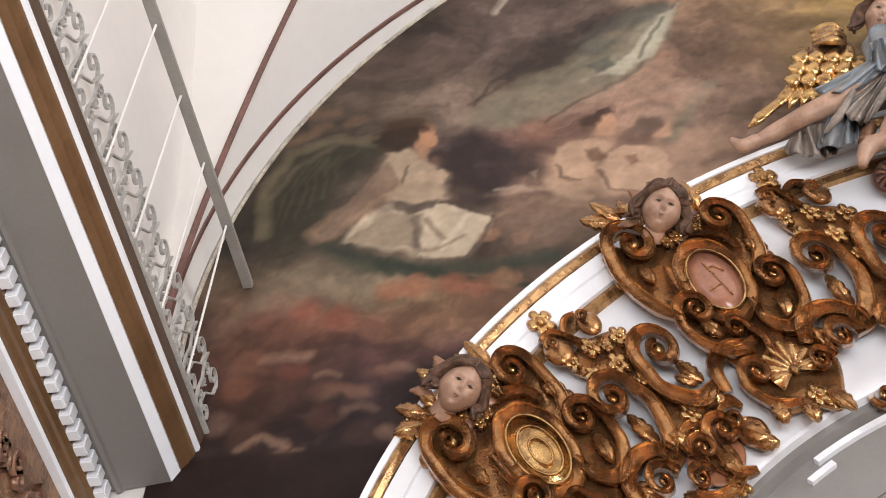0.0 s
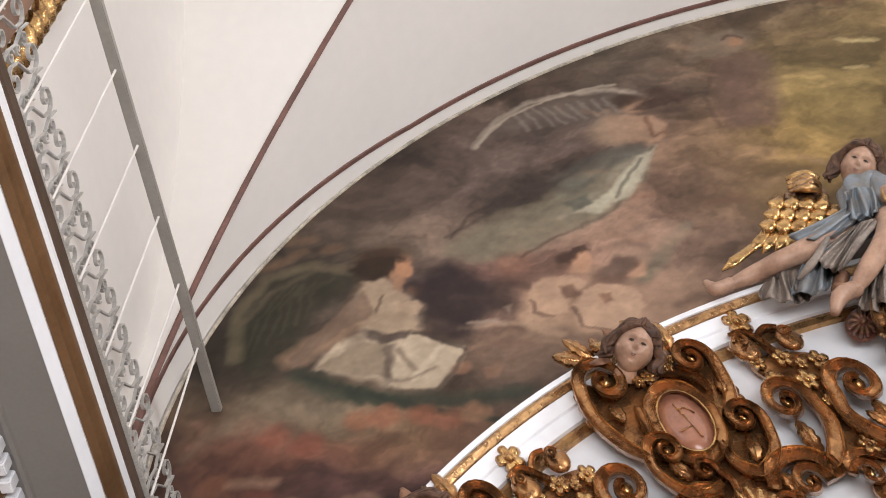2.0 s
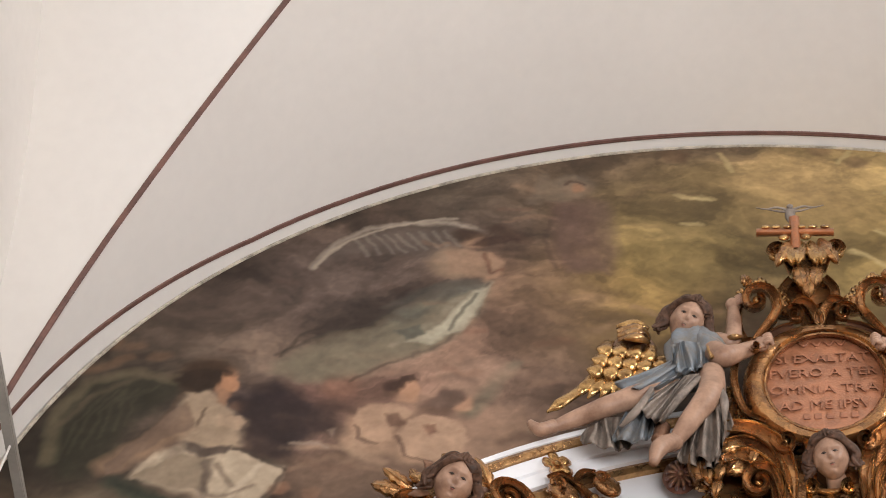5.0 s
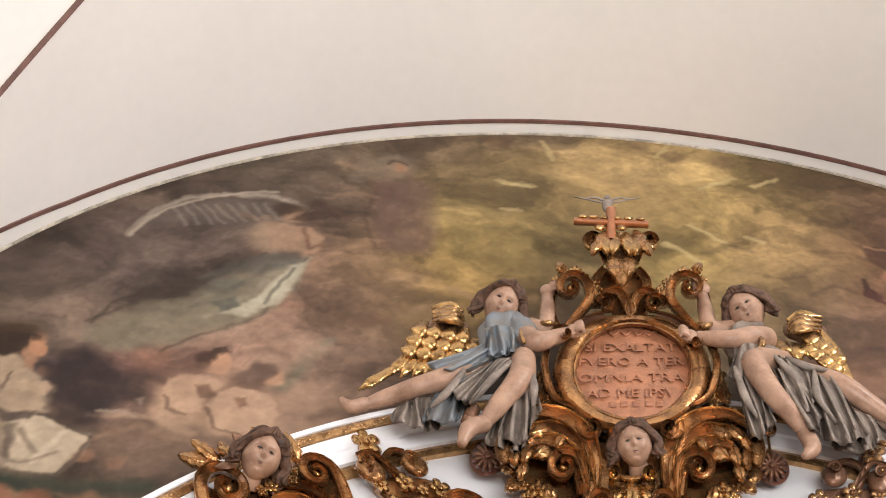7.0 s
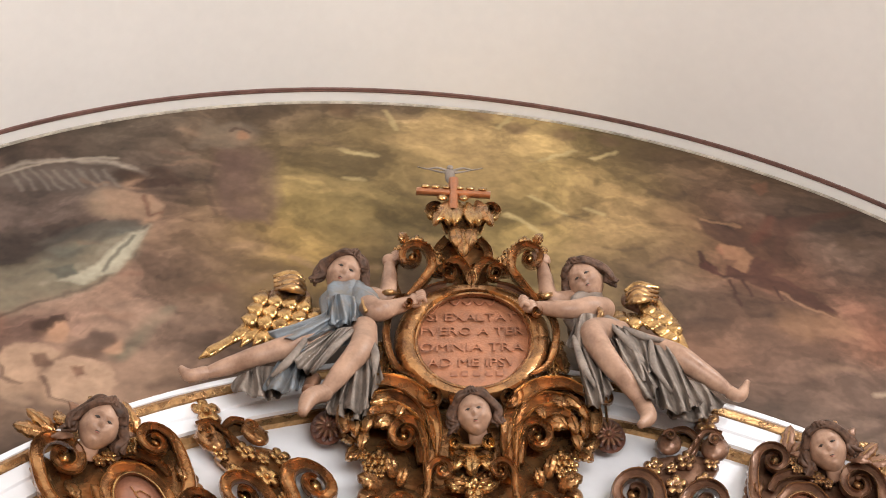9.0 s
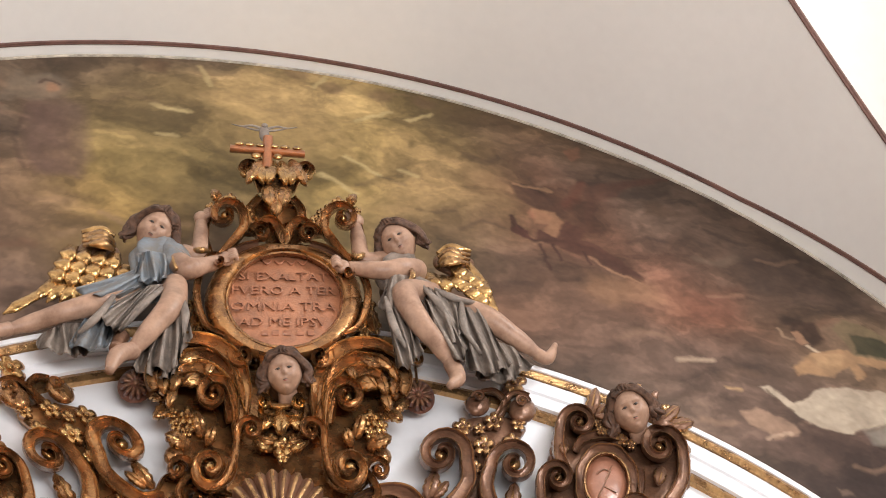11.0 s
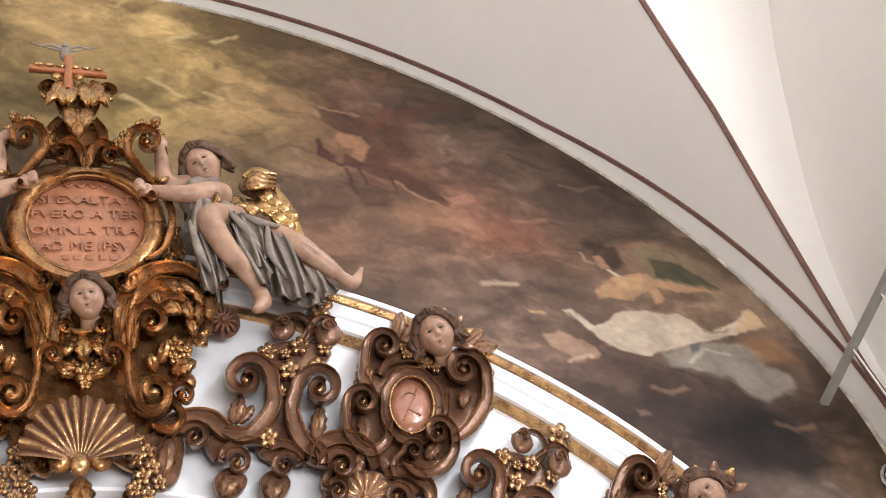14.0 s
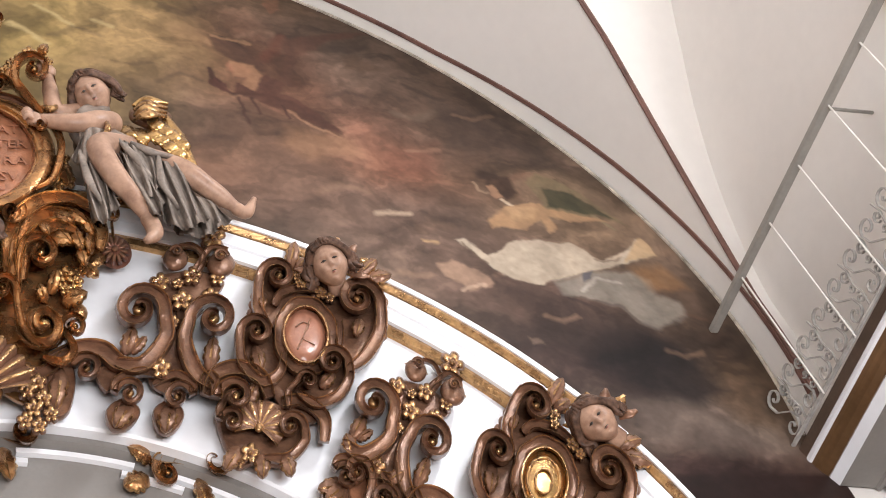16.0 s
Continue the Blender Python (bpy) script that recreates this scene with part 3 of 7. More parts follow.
    stroke([(-3.0, 6.3), (-2.91, 6.27), (-2.82, 6.27)], 0.049, (66, 52, 46), 0.29)
    stroke([(-3.06, 5.98), (-2.99, 5.95), (-2.93, 5.95)], 0.039, (66, 52, 46), 0.32)
    stroke([(-2.4, 6.07), (-2.32, 6.09), (-2.24, 6.06)], 0.042, (66, 52, 46), 0.41)
    stroke([(-2.88, 5.96), (-2.79, 5.94), (-2.7, 5.94)], 0.049, (66, 52, 46), 0.33)
    stroke([(-1.97, 8.56), (-1.86, 8.47), (-1.75, 8.5)], 0.027, (84, 64, 54), 0.22)
    stroke([(-1.68, 8.11), (-1.59, 8.05), (-1.51, 8.07)], 0.039, (120, 82, 64), 0.31)
    stroke([(-1.77, 7.58), (-1.68, 7.55), (-1.6, 7.56)], 0.024, (140, 112, 90), 0.35)
    stroke([(-1.77, 8.51), (-1.67, 8.56), (-1.57, 8.51)], 0.05, (140, 112, 90), 0.44)
    stroke([(-2.6, 7.5), (-2.56, 7.47), (-2.51, 7.48)], 0.024, (84, 64, 54), 0.21)
    stroke([(-2.08, 8.21), (-1.99, 8.2), (-1.91, 8.19)], 0.041, (156, 126, 102), 0.29)
    stroke([(-2.26, 7.39), (-2.15, 7.33), (-2.05, 7.35)], 0.03, (120, 82, 64), 0.21)
    stroke([(-1.8, 8.66), (-1.71, 8.68), (-1.62, 8.65)], 0.027, (120, 82, 64), 0.29)
    stroke([(-2.76, 8.25), (-2.67, 8.24), (-2.58, 8.23)], 0.023, (84, 64, 54), 0.35)
    stroke([(-1.87, 7.34), (-1.76, 7.33), (-1.66, 7.32)], 0.044, (66, 52, 46), 0.37)
    stroke([(-2.26, 8.32), (-2.14, 8.31), (-2.02, 8.3)], 0.038, (66, 52, 46), 0.42)
    stroke([(-2.26, 8.15), (-2.2, 8.17), (-2.14, 8.15)], 0.03, (84, 64, 54), 0.41)
    stroke([(-2.67, 7.94), (-2.57, 7.97), (-2.47, 7.94)], 0.031, (66, 52, 46), 0.28)
    stroke([(-1.09, 7.93), (-1.04, 7.93), (-0.98, 7.92)], 0.039, (140, 112, 90), 0.44)
    stroke([(-2.58, 8.87), (-2.53, 8.87), (-2.47, 8.86)], 0.035, (84, 64, 54), 0.27)
    stroke([(-1.21, 7.52), (-1.15, 7.54), (-1.1, 7.52)], 0.041, (156, 126, 102), 0.27)
    stroke([(-2.0, 7.31), (-1.92, 7.27), (-1.85, 7.28)], 0.019, (140, 112, 90), 0.23)
    stroke([(-2.41, 7.74), (-2.32, 7.71), (-2.24, 7.72)], 0.033, (140, 112, 90), 0.29)
    stroke([(-1.54, 7.83), (-1.5, 7.84), (-1.46, 7.83)], 0.04, (84, 64, 54), 0.23)
    stroke([(-1.65, 8.48), (-1.57, 8.43), (-1.5, 8.44)], 0.036, (120, 82, 64), 0.38)
    stroke([(-1.75, 8.01), (-1.64, 8.03), (-1.54, 8.0)], 0.04, (84, 64, 54), 0.38)
    stroke([(-1.25, 7.98), (-1.15, 8.01), (-1.06, 7.98)], 0.04, (140, 112, 90), 0.31)
    stroke([(-2.39, 7.64), (-2.29, 7.69), (-2.18, 7.64)], 0.04, (84, 64, 54), 0.42)
    stroke([(-1.12, 7.86), (-1.05, 7.85), (-0.98, 7.84)], 0.02, (140, 112, 90), 0.26)
    stroke([(-1.41, 7.52), (-1.33, 7.58), (-1.24, 7.54)], 0.049, (84, 64, 54), 0.45)
    stroke([(-1.62, 8.72), (-1.51, 8.77), (-1.4, 8.72)], 0.041, (140, 112, 90), 0.23)
    stroke([(0.83, 8.22), (0.88, 8.22), (0.94, 8.23)], 0.044, (84, 64, 54), 0.22)
    stroke([(0.83, 8.91), (0.93, 8.89), (1.04, 8.92)], 0.02, (66, 52, 46), 0.34)
    stroke([(1.57, 8.35), (1.63, 8.37), (1.68, 8.37)], 0.04, (66, 52, 46), 0.32)
    stroke([(1.03, 8.73), (1.18, 8.83), (1.29, 8.79)], 0.023, (66, 52, 46), 0.36)
    stroke([(1.17, 8.26), (1.26, 8.26), (1.35, 8.27)], 0.02, (66, 52, 46), 0.26)
    stroke([(2.09, 9.66), (2.22, 9.61), (2.39, 9.67)], 0.033, (66, 52, 46), 0.3)
    stroke([(0.91, 10.16), (1.0, 10.17), (1.09, 10.18)], 0.021, (140, 112, 90), 0.23)
    stroke([(1.67, 9.71), (1.81, 9.75), (1.95, 9.76)], 0.021, (66, 52, 46), 0.33)
    stroke([(1.49, 9.35), (1.6, 9.28), (1.74, 9.35)], 0.04, (84, 64, 54), 0.26)
    stroke([(0.53, 8.1), (0.63, 8.07), (0.73, 8.1)], 0.04, (156, 126, 102), 0.29)
    stroke([(2.09, 9.64), (2.23, 9.62), (2.38, 9.66)], 0.03, (84, 64, 54), 0.38)
    stroke([(1.2, 9.52), (1.3, 9.45), (1.42, 9.52)], 0.035, (66, 52, 46), 0.35)
    stroke([(1.36, 8.6), (1.45, 8.67), (1.53, 8.64)], 0.024, (140, 112, 90), 0.25)
    stroke([(1.13, 8.21), (1.24, 8.25), (1.34, 8.24)], 0.033, (84, 64, 54), 0.42)
    stroke([(1.6, 9.27), (1.72, 9.35), (1.8, 9.32)], 0.039, (156, 126, 102), 0.22)
    stroke([(1.78, 8.39), (1.87, 8.4), (1.96, 8.41)], 0.027, (140, 112, 90), 0.24)
    stroke([(1.1, 9.65), (1.22, 9.75), (1.3, 9.71)], 0.028, (66, 52, 46), 0.21)
    stroke([(0.55, 9.09), (0.68, 9.19), (0.8, 9.15)], 0.027, (66, 52, 46), 0.37)
    stroke([(1.97, 9.94), (2.07, 10.02), (2.13, 9.98)], 0.039, (156, 126, 102), 0.35)
    stroke([(1.95, 8.72), (2.08, 8.8), (2.18, 8.77)], 0.027, (66, 52, 46), 0.38)
    stroke([(1.95, 9.93), (2.03, 9.93), (2.11, 9.95)], 0.039, (140, 112, 90), 0.31)
    stroke([(2.59, 10.43), (2.65, 10.41), (2.72, 10.43)], 0.023, (84, 64, 54), 0.21)
    stroke([(3.09, 6.73), (3.17, 6.69), (3.29, 6.72)], 0.026, (140, 112, 90), 0.4)
    stroke([(1.72, 7.43), (1.82, 7.43), (1.93, 7.44)], 0.031, (84, 64, 54), 0.22)
    stroke([(2.13, 7.6), (2.22, 7.66), (2.29, 7.63)], 0.048, (140, 112, 90), 0.25)
    stroke([(2.95, 7.14), (3.03, 7.17), (3.09, 7.15)], 0.043, (66, 52, 46), 0.22)
    stroke([(4.34, 8.42), (4.4, 8.42), (4.48, 8.43)], 0.019, (120, 82, 64), 0.33)
    stroke([(2.52, 7.26), (2.6, 7.26), (2.69, 7.27)], 0.047, (140, 112, 90), 0.28)
    stroke([(2.23, 6.73), (2.31, 6.77), (2.36, 6.75)], 0.033, (66, 52, 46), 0.39)
    stroke([(2.15, 7.61), (2.21, 7.62), (2.27, 7.62)], 0.026, (84, 64, 54), 0.22)
    stroke([(2.38, 7.25), (2.47, 7.29), (2.53, 7.27)], 0.02, (156, 126, 102), 0.25)
    stroke([(2.22, 7.68), (2.29, 7.7), (2.34, 7.7)], 0.03, (66, 52, 46), 0.39)
    stroke([(1.64, 7.84), (1.79, 7.93), (1.91, 7.89)], 0.032, (140, 112, 90), 0.4)
    stroke([(2.58, 6.49), (2.68, 6.48), (2.79, 6.49)], 0.021, (66, 52, 46), 0.4)
    stroke([(2.95, 7.87), (3.05, 7.92), (3.12, 7.9)], 0.04, (84, 64, 54), 0.27)
    stroke([(1.48, 6.83), (1.58, 6.89), (1.66, 6.86)], 0.049, (140, 112, 90), 0.41)
    stroke([(2.69, 8.0), (2.89, 8.13), (3.01, 8.07)], 0.032, (120, 82, 64), 0.29)
    stroke([(2.67, 8.64), (2.77, 8.61), (2.9, 8.65)], 0.027, (140, 112, 90), 0.35)
    stroke([(3.33, 8.36), (3.48, 8.4), (3.62, 8.4)], 0.022, (84, 64, 54), 0.28)
    stroke([(3.71, 7.59), (3.82, 7.61), (3.92, 7.61)], 0.035, (156, 126, 102), 0.44)
    stroke([(3.28, 8.47), (3.45, 8.51), (3.59, 8.51)], 0.025, (140, 112, 90), 0.2)
    stroke([(4.0, 8.19), (4.16, 8.24), (4.3, 8.23)], 0.025, (84, 64, 54), 0.27)
    stroke([(1.89, 7.25), (1.96, 7.23), (2.04, 7.25)], 0.03, (156, 126, 102), 0.4)
    stroke([(3.22, 7.1), (3.4, 7.19), (3.52, 7.15)], 0.031, (84, 64, 54), 0.24)
    stroke([(3.46, 7.5), (3.53, 7.53), (3.58, 7.52)], 0.042, (140, 112, 90), 0.27)
    stroke([(3.34, 6.82), (3.47, 6.84), (3.59, 6.83)], 0.046, (84, 64, 54), 0.36)
    stroke([(3.51, 7.78), (3.57, 7.79), (3.62, 7.79)], 0.038, (120, 82, 64), 0.4)
    stroke([(1.45, 7.0), (1.54, 7.0), (1.63, 7.0)], 0.033, (120, 82, 64), 0.38)
    stroke([(2.02, 6.44), (2.11, 6.39), (2.23, 6.42)], 0.039, (120, 82, 64), 0.33)
    stroke([(3.52, 7.82), (3.63, 7.81), (3.76, 7.83)], 0.025, (120, 82, 64), 0.27)
    stroke([(1.4, 6.81), (1.48, 6.78), (1.58, 6.8)], 0.028, (84, 64, 54), 0.43)
    stroke([(1.94, 6.94), (1.99, 6.93), (2.04, 6.94)], 0.047, (66, 52, 46), 0.37)
    stroke([(3.2, 6.94), (3.33, 6.99), (3.43, 6.96)], 0.021, (120, 82, 64), 0.23)
    stroke([(2.03, 6.81), (2.1, 6.77), (2.19, 6.79)], 0.03, (84, 64, 54), 0.39)
    stroke([(2.98, 8.16), (3.13, 8.21), (3.24, 8.2)], 0.021, (66, 52, 46), 0.37)
    stroke([(2.55, 6.96), (2.62, 6.93), (2.71, 6.96)], 0.027, (156, 126, 102), 0.4)
    stroke([(-0.75, 9.77), (-0.61, 9.9), (-0.48, 9.82)], 0.043, (84, 64, 54), 0.26)
    stroke([(-2.01, 8.84), (-1.9, 8.78), (-1.79, 8.82)], 0.031, (84, 64, 54), 0.31)
    stroke([(-1.24, 8.31), (-1.17, 8.34), (-1.11, 8.33)], 0.046, (120, 82, 64), 0.28)
    stroke([(-1.43, 9.61), (-1.36, 9.61), (-1.28, 9.61)], 0.024, (120, 82, 64), 0.25)
    stroke([(-1.13, 8.72), (-1.03, 8.7), (-0.93, 8.72)], 0.048, (140, 112, 90), 0.23)
    stroke([(-1.25, 9.77), (-1.19, 9.78), (-1.13, 9.77)], 0.048, (84, 64, 54), 0.26)
    stroke([(-0.97, 8.42), (-0.89, 8.48), (-0.81, 8.45)], 0.04, (156, 126, 102), 0.23)
    stroke([(-1.57, 9.19), (-1.46, 9.19), (-1.35, 9.2)], 0.042, (84, 64, 54), 0.4)
    stroke([(-0.79, 8.62), (-0.68, 8.55), (-0.56, 8.6)], 0.03, (140, 112, 90), 0.4)
    stroke([(-1.82, 9.27), (-1.75, 9.23), (-1.7, 9.26)], 0.026, (140, 112, 90), 0.44)
    stroke([(-1.35, 9.9), (-1.21, 9.8), (-1.07, 9.87)], 0.04, (156, 126, 102), 0.32)
    stroke([(-0.56, 8.27), (-0.52, 8.26), (-0.47, 8.27)], 0.019, (66, 52, 46), 0.4)
    stroke([(-0.48, 8.57), (-0.42, 8.59), (-0.36, 8.58)], 0.027, (156, 126, 102), 0.32)
    stroke([(-0.97, 8.5), (-0.88, 8.54), (-0.79, 8.52)], 0.048, (66, 52, 46), 0.22)
    stroke([(-1.41, 9.47), (-1.27, 9.55), (-1.14, 9.51)], 0.023, (140, 112, 90), 0.44)
    stroke([(-1.19, 9.09), (-1.14, 9.06), (-1.08, 9.08)], 0.021, (156, 126, 102), 0.29)

    # crowned woman: robe, sleeve, sash and head
    shape([(-2.62, 7.86), (-2.39, 7.84), (-2.13, 7.76), (-2.09, 7.59), (-2.31, 7.55), (-2.33, 7.39), (-2.51, 7.45), (-2.57, 7.60)], (58, 47, 46), 0.75, 0.08)
    shape([(-2.85, 7.82), (-2.75, 7.83), (-2.77, 7.66), (-2.90, 7.54), (-3.00, 7.41), (-3.06, 7.32), (-3.09, 7.28), (-3.11, 7.36), (-3.06, 7.44), (-2.97, 7.64)], (120, 100, 84), 0.85, 0.02)
    shape([(-2.86, 7.88), (-2.75, 7.89), (-2.66, 7.82), (-2.61, 7.68), (-2.57, 7.55), (-2.59, 7.49), (-2.68, 7.48), (-2.79, 7.53), (-2.78, 7.66)], (150, 132, 110), 0.95, 0.02)
    shape([(-2.69, 7.73), (-2.58, 7.73), (-2.55, 7.68), (-2.57, 7.63), (-2.68, 7.65)], (164, 142, 118), 0.9, 0.015)
    shape([(-2.78, 7.43), (-2.68, 7.41), (-2.67, 7.17), (-2.80, 7.20), (-2.99, 7.27), (-2.89, 7.36)], (138, 124, 104), 0.95, 0.02)
    shape([(-2.68, 7.46), (-2.58, 7.48), (-2.45, 7.42), (-2.34, 7.35), (-2.39, 7.24), (-2.44, 7.09), (-2.52, 7.09), (-2.62, 7.12), (-2.65, 7.28)], (168, 154, 132), 0.98, 0.018)
    shape([(-2.80, 7.53), (-2.69, 7.49), (-2.59, 7.51), (-2.60, 7.44), (-2.70, 7.42), (-2.78, 7.46)], (84, 72, 64), 0.9, 0.025)
    stroke([(-2.66, 7.39), (-2.65, 7.18)], 0.03, (104, 90, 78), 0.8)
    stroke([(-2.62, 7.35), (-2.56, 7.25), (-2.50, 7.21)], 0.022, (124, 110, 94), 0.8)
    stroke([(-2.45, 7.39), (-2.53, 7.16)], 0.02, (186, 172, 150), 0.7)
    stroke([(-2.62, 7.15), (-2.53, 7.17), (-2.46, 7.23)], 0.016, (128, 112, 96), 0.7)
    stroke([(-2.58, 7.48), (-2.45, 7.42), (-2.34, 7.34)], 0.012, (52, 42, 36), 0.8)
    stroke([(-2.77, 7.66), (-2.75, 7.78)], 0.012, (92, 74, 60), 0.7)
    shape([(-2.91, 8.00), (-2.86, 8.07), (-2.77, 8.09), (-2.69, 8.05), (-2.70, 7.99), (-2.73, 7.91), (-2.81, 7.88), (-2.88, 7.93)], (58, 44, 34), 0.9, 0.03)
    shape([(-2.71, 8.05), (-2.64, 8.03), (-2.62, 7.96), (-2.65, 7.90), (-2.69, 7.91)], (166, 122, 90), 0.95, 0.015)
    shape([(-2.72, 7.95), (-2.66, 7.91), (-2.66, 7.81), (-2.71, 7.83)], (148, 112, 86), 0.9, 0.02)
    dab(-2.69, 8.04, 0.03, 0.03, 0, (58, 42, 34), 0.8)
    stroke([(-3.36, 7.67), (-3.28, 7.84), (-3.19, 7.92), (-3.07, 8.01), (-2.91, 8.02)], 0.03, (104, 92, 74), 0.5)
    # flying figure: wing edge, robe, arms, hair
    stroke([(-2.39, 9.00), (-2.30, 9.19), (-2.20, 9.29), (-2.03, 9.41), (-1.85, 9.49), (-1.67, 9.51)], 0.018, (158, 148, 132), 0.75)
    shape([(-1.49, 8.85), (-1.53, 8.64), (-1.62, 8.40), (-1.75, 8.27), (-1.93, 8.15), (-2.09, 8.03), (-2.35, 7.99), (-2.49, 8.07), (-2.39, 8.25), (-2.24, 8.38), (-2.00, 8.44), (-1.81, 8.52), (-1.67, 8.76), (-1.56, 8.83)], (116, 108, 90), 0.7, 0.06)
    shape([(-1.84, 8.79), (-1.70, 8.89), (-1.53, 8.92), (-1.50, 8.84), (-1.70, 8.71), (-2.00, 8.62)], (84, 82, 76), 0.7, 0.05)
    shape([(-1.49, 8.84), (-1.51, 8.69), (-1.59, 8.44), (-1.75, 8.32), (-1.87, 8.33), (-1.72, 8.46), (-1.63, 8.65), (-1.56, 8.80)], (164, 160, 140), 0.75, 0.03)
    stroke([(-1.67, 8.43), (-1.60, 8.62), (-1.55, 8.77)], 0.018, (88, 86, 76), 0.7)
    shape([(-1.93, 8.41), (-1.82, 8.46), (-1.78, 8.39), (-1.87, 8.34)], (90, 92, 82), 0.8, 0.02)
    shape([(-1.71, 9.16), (-1.63, 9.20), (-1.50, 9.15), (-1.43, 9.06), (-1.47, 8.93), (-1.61, 8.95), (-1.70, 8.97)], (146, 120, 98), 0.8, 0.03)
    stroke([(-1.52, 9.14), (-1.49, 8.97), (-1.44, 9.00)], 0.018, (112, 78, 60), 0.7)
    shape([(-1.60, 9.24), (-1.52, 9.33), (-1.38, 9.33), (-1.31, 9.27), (-1.41, 9.25), (-1.53, 9.22)], (74, 54, 44), 0.85, 0.03)
    stroke([(-1.43, 9.44), (-1.33, 9.32)], 0.016, (90, 70, 58), 0.6)
    stroke([(-2.44, 8.21), (-2.37, 8.37), (-2.27, 8.45)], 0.016, (64, 56, 48), 0.6)
    # child figures on a cloud
    shape([(-2.32, 7.39), (-2.13, 7.46), (-1.87, 7.42), (-1.83, 7.30), (-2.03, 7.14), (-2.26, 7.16)], (126, 104, 86), 0.5, 0.12)
    shape([(-2.06, 7.69), (-2.04, 7.78), (-1.98, 7.82), (-1.88, 7.81), (-1.80, 7.75), (-1.86, 7.69), (-1.88, 7.60), (-1.88, 7.54), (-1.97, 7.53), (-2.03, 7.57)], (164, 136, 112), 0.92, 0.02)
    shape([(-1.86, 7.60), (-1.82, 7.70), (-1.72, 7.74), (-1.59, 7.68), (-1.55, 7.52), (-1.60, 7.41), (-1.74, 7.39), (-1.83, 7.44)], (166, 138, 114), 0.92, 0.02)
    shape([(-1.93, 7.74), (-1.87, 7.75), (-1.83, 7.67), (-1.89, 7.64)], (112, 84, 68), 0.8, 0.02)
    shape([(-1.74, 7.65), (-1.69, 7.65), (-1.68, 7.59), (-1.72, 7.57)], (122, 86, 68), 0.75, 0.02)
    stroke([(-2.05, 7.65), (-2.02, 7.56), (-1.95, 7.52)], 0.014, (96, 72, 60), 0.7)
    stroke([(-1.86, 7.58), (-1.82, 7.43), (-1.74, 7.39)], 0.014, (96, 72, 60), 0.7)
    shape([(-1.87, 7.99), (-1.81, 8.02), (-1.79, 7.91), (-1.83, 7.85), (-1.87, 7.90)], (170, 132, 104), 0.95, 0.015)
    shape([(-1.89, 7.97), (-1.88, 8.04), (-1.82, 8.06), (-1.80, 8.01), (-1.85, 7.98), (-1.87, 7.92)], (72, 52, 42), 0.85, 0.02)
    shape([(-1.75, 7.82), (-1.68, 7.92), (-1.59, 7.93), (-1.60, 7.82), (-1.70, 7.79)], (108, 88, 76), 0.7, 0.03)
    stroke([(-2.33, 7.52), (-2.24, 7.52), (-2.15, 7.48)], 0.018, (150, 134, 118), 0.7)
    shape([(-2.17, 7.62), (-2.13, 7.64), (-2.13, 7.56)], (140, 122, 106), 0.7, 0.02)
    dab(-2.16, 7.97, 0.05, 0.05, 0, (146, 110, 92), 0.6)
    # seated elder
    shape([(-1.26, 9.79), (-1.19, 9.96), (-1.03, 10.03), (-0.96, 9.91), (-0.99, 9.75), (-1.12, 9.69), (-1.22, 9.71)], (126, 112, 94), 0.6, 0.04)
    shape([(-1.14, 9.70), (-0.97, 9.75), (-0.86, 9.72), (-0.83, 9.18), (-0.89, 8.97), (-1.09, 8.98), (-1.15, 9.15)], (108, 86, 76), 0.6, 0.08)
    dab(-1.02, 9.87, 0.04, 0.055, 0, (152, 114, 86), 0.85)
    stroke([(-1.09, 9.91), (-1.05, 9.96), (-0.98, 9.92)], 0.014, (86, 66, 54), 0.7)
    dab(-0.48, 10.20, 0.06, 0.07, 0, (156, 132, 98), 0.6)
    shape([(-0.54, 10.28), (-0.36, 10.28), (-0.40, 10.15), (-0.51, 10.16)], (98, 76, 56), 0.6, 0.04)
    # dark winged creature
    shape([(1.42, 9.28), (1.54, 9.21), (1.65, 9.14), (1.69, 9.00), (1.64, 8.91), (1.55, 8.98), (1.47, 9.05), (1.43, 9.11)], (84, 60, 48), 0.8, 0.03)
    stroke([(1.44, 9.27), (1.54, 9.24), (1.64, 9.21)], 0.018, (146, 114, 84), 0.6)
    shape([(1.78, 9.02), (1.85, 9.23), (2.04, 9.35), (2.26, 9.42), (2.48, 9.46), (2.24, 9.36), (2.11, 9.31), (2.03, 9.20), (1.89, 9.12), (1.78, 8.91), (1.83, 8.81), (1.73, 8.81), (1.71, 8.88)], (90, 62, 50), 0.8, 0.035)
    shape([(1.66, 8.92), (1.73, 8.84), (1.69, 8.73), (1.78, 8.66), (1.87, 8.51), (1.95, 8.38), (1.88, 8.35), (1.79, 8.45), (1.69, 8.56), (1.58, 8.61), (1.50, 8.65), (1.43, 8.69), (1.47, 8.81), (1.56, 8.76), (1.61, 8.87)], (88, 58, 48), 0.88, 0.02)
    shape([(1.49, 9.00), (1.61, 8.99), (1.64, 8.90), (1.55, 8.73), (1.50, 8.78), (1.54, 8.87), (1.47, 8.85)], (142, 106, 78), 0.8, 0.02)
    shape([(1.32, 8.78), (1.37, 8.84), (1.41, 8.78), (1.41, 8.69), (1.36, 8.70)], (88, 54, 46), 0.85, 0.02)
    stroke([(1.35, 8.90), (1.38, 8.79)], 0.012, (76, 50, 42), 0.8)
    stroke([(1.44, 8.65), (1.45, 8.42)], 0.012, (76, 50, 42), 0.8)
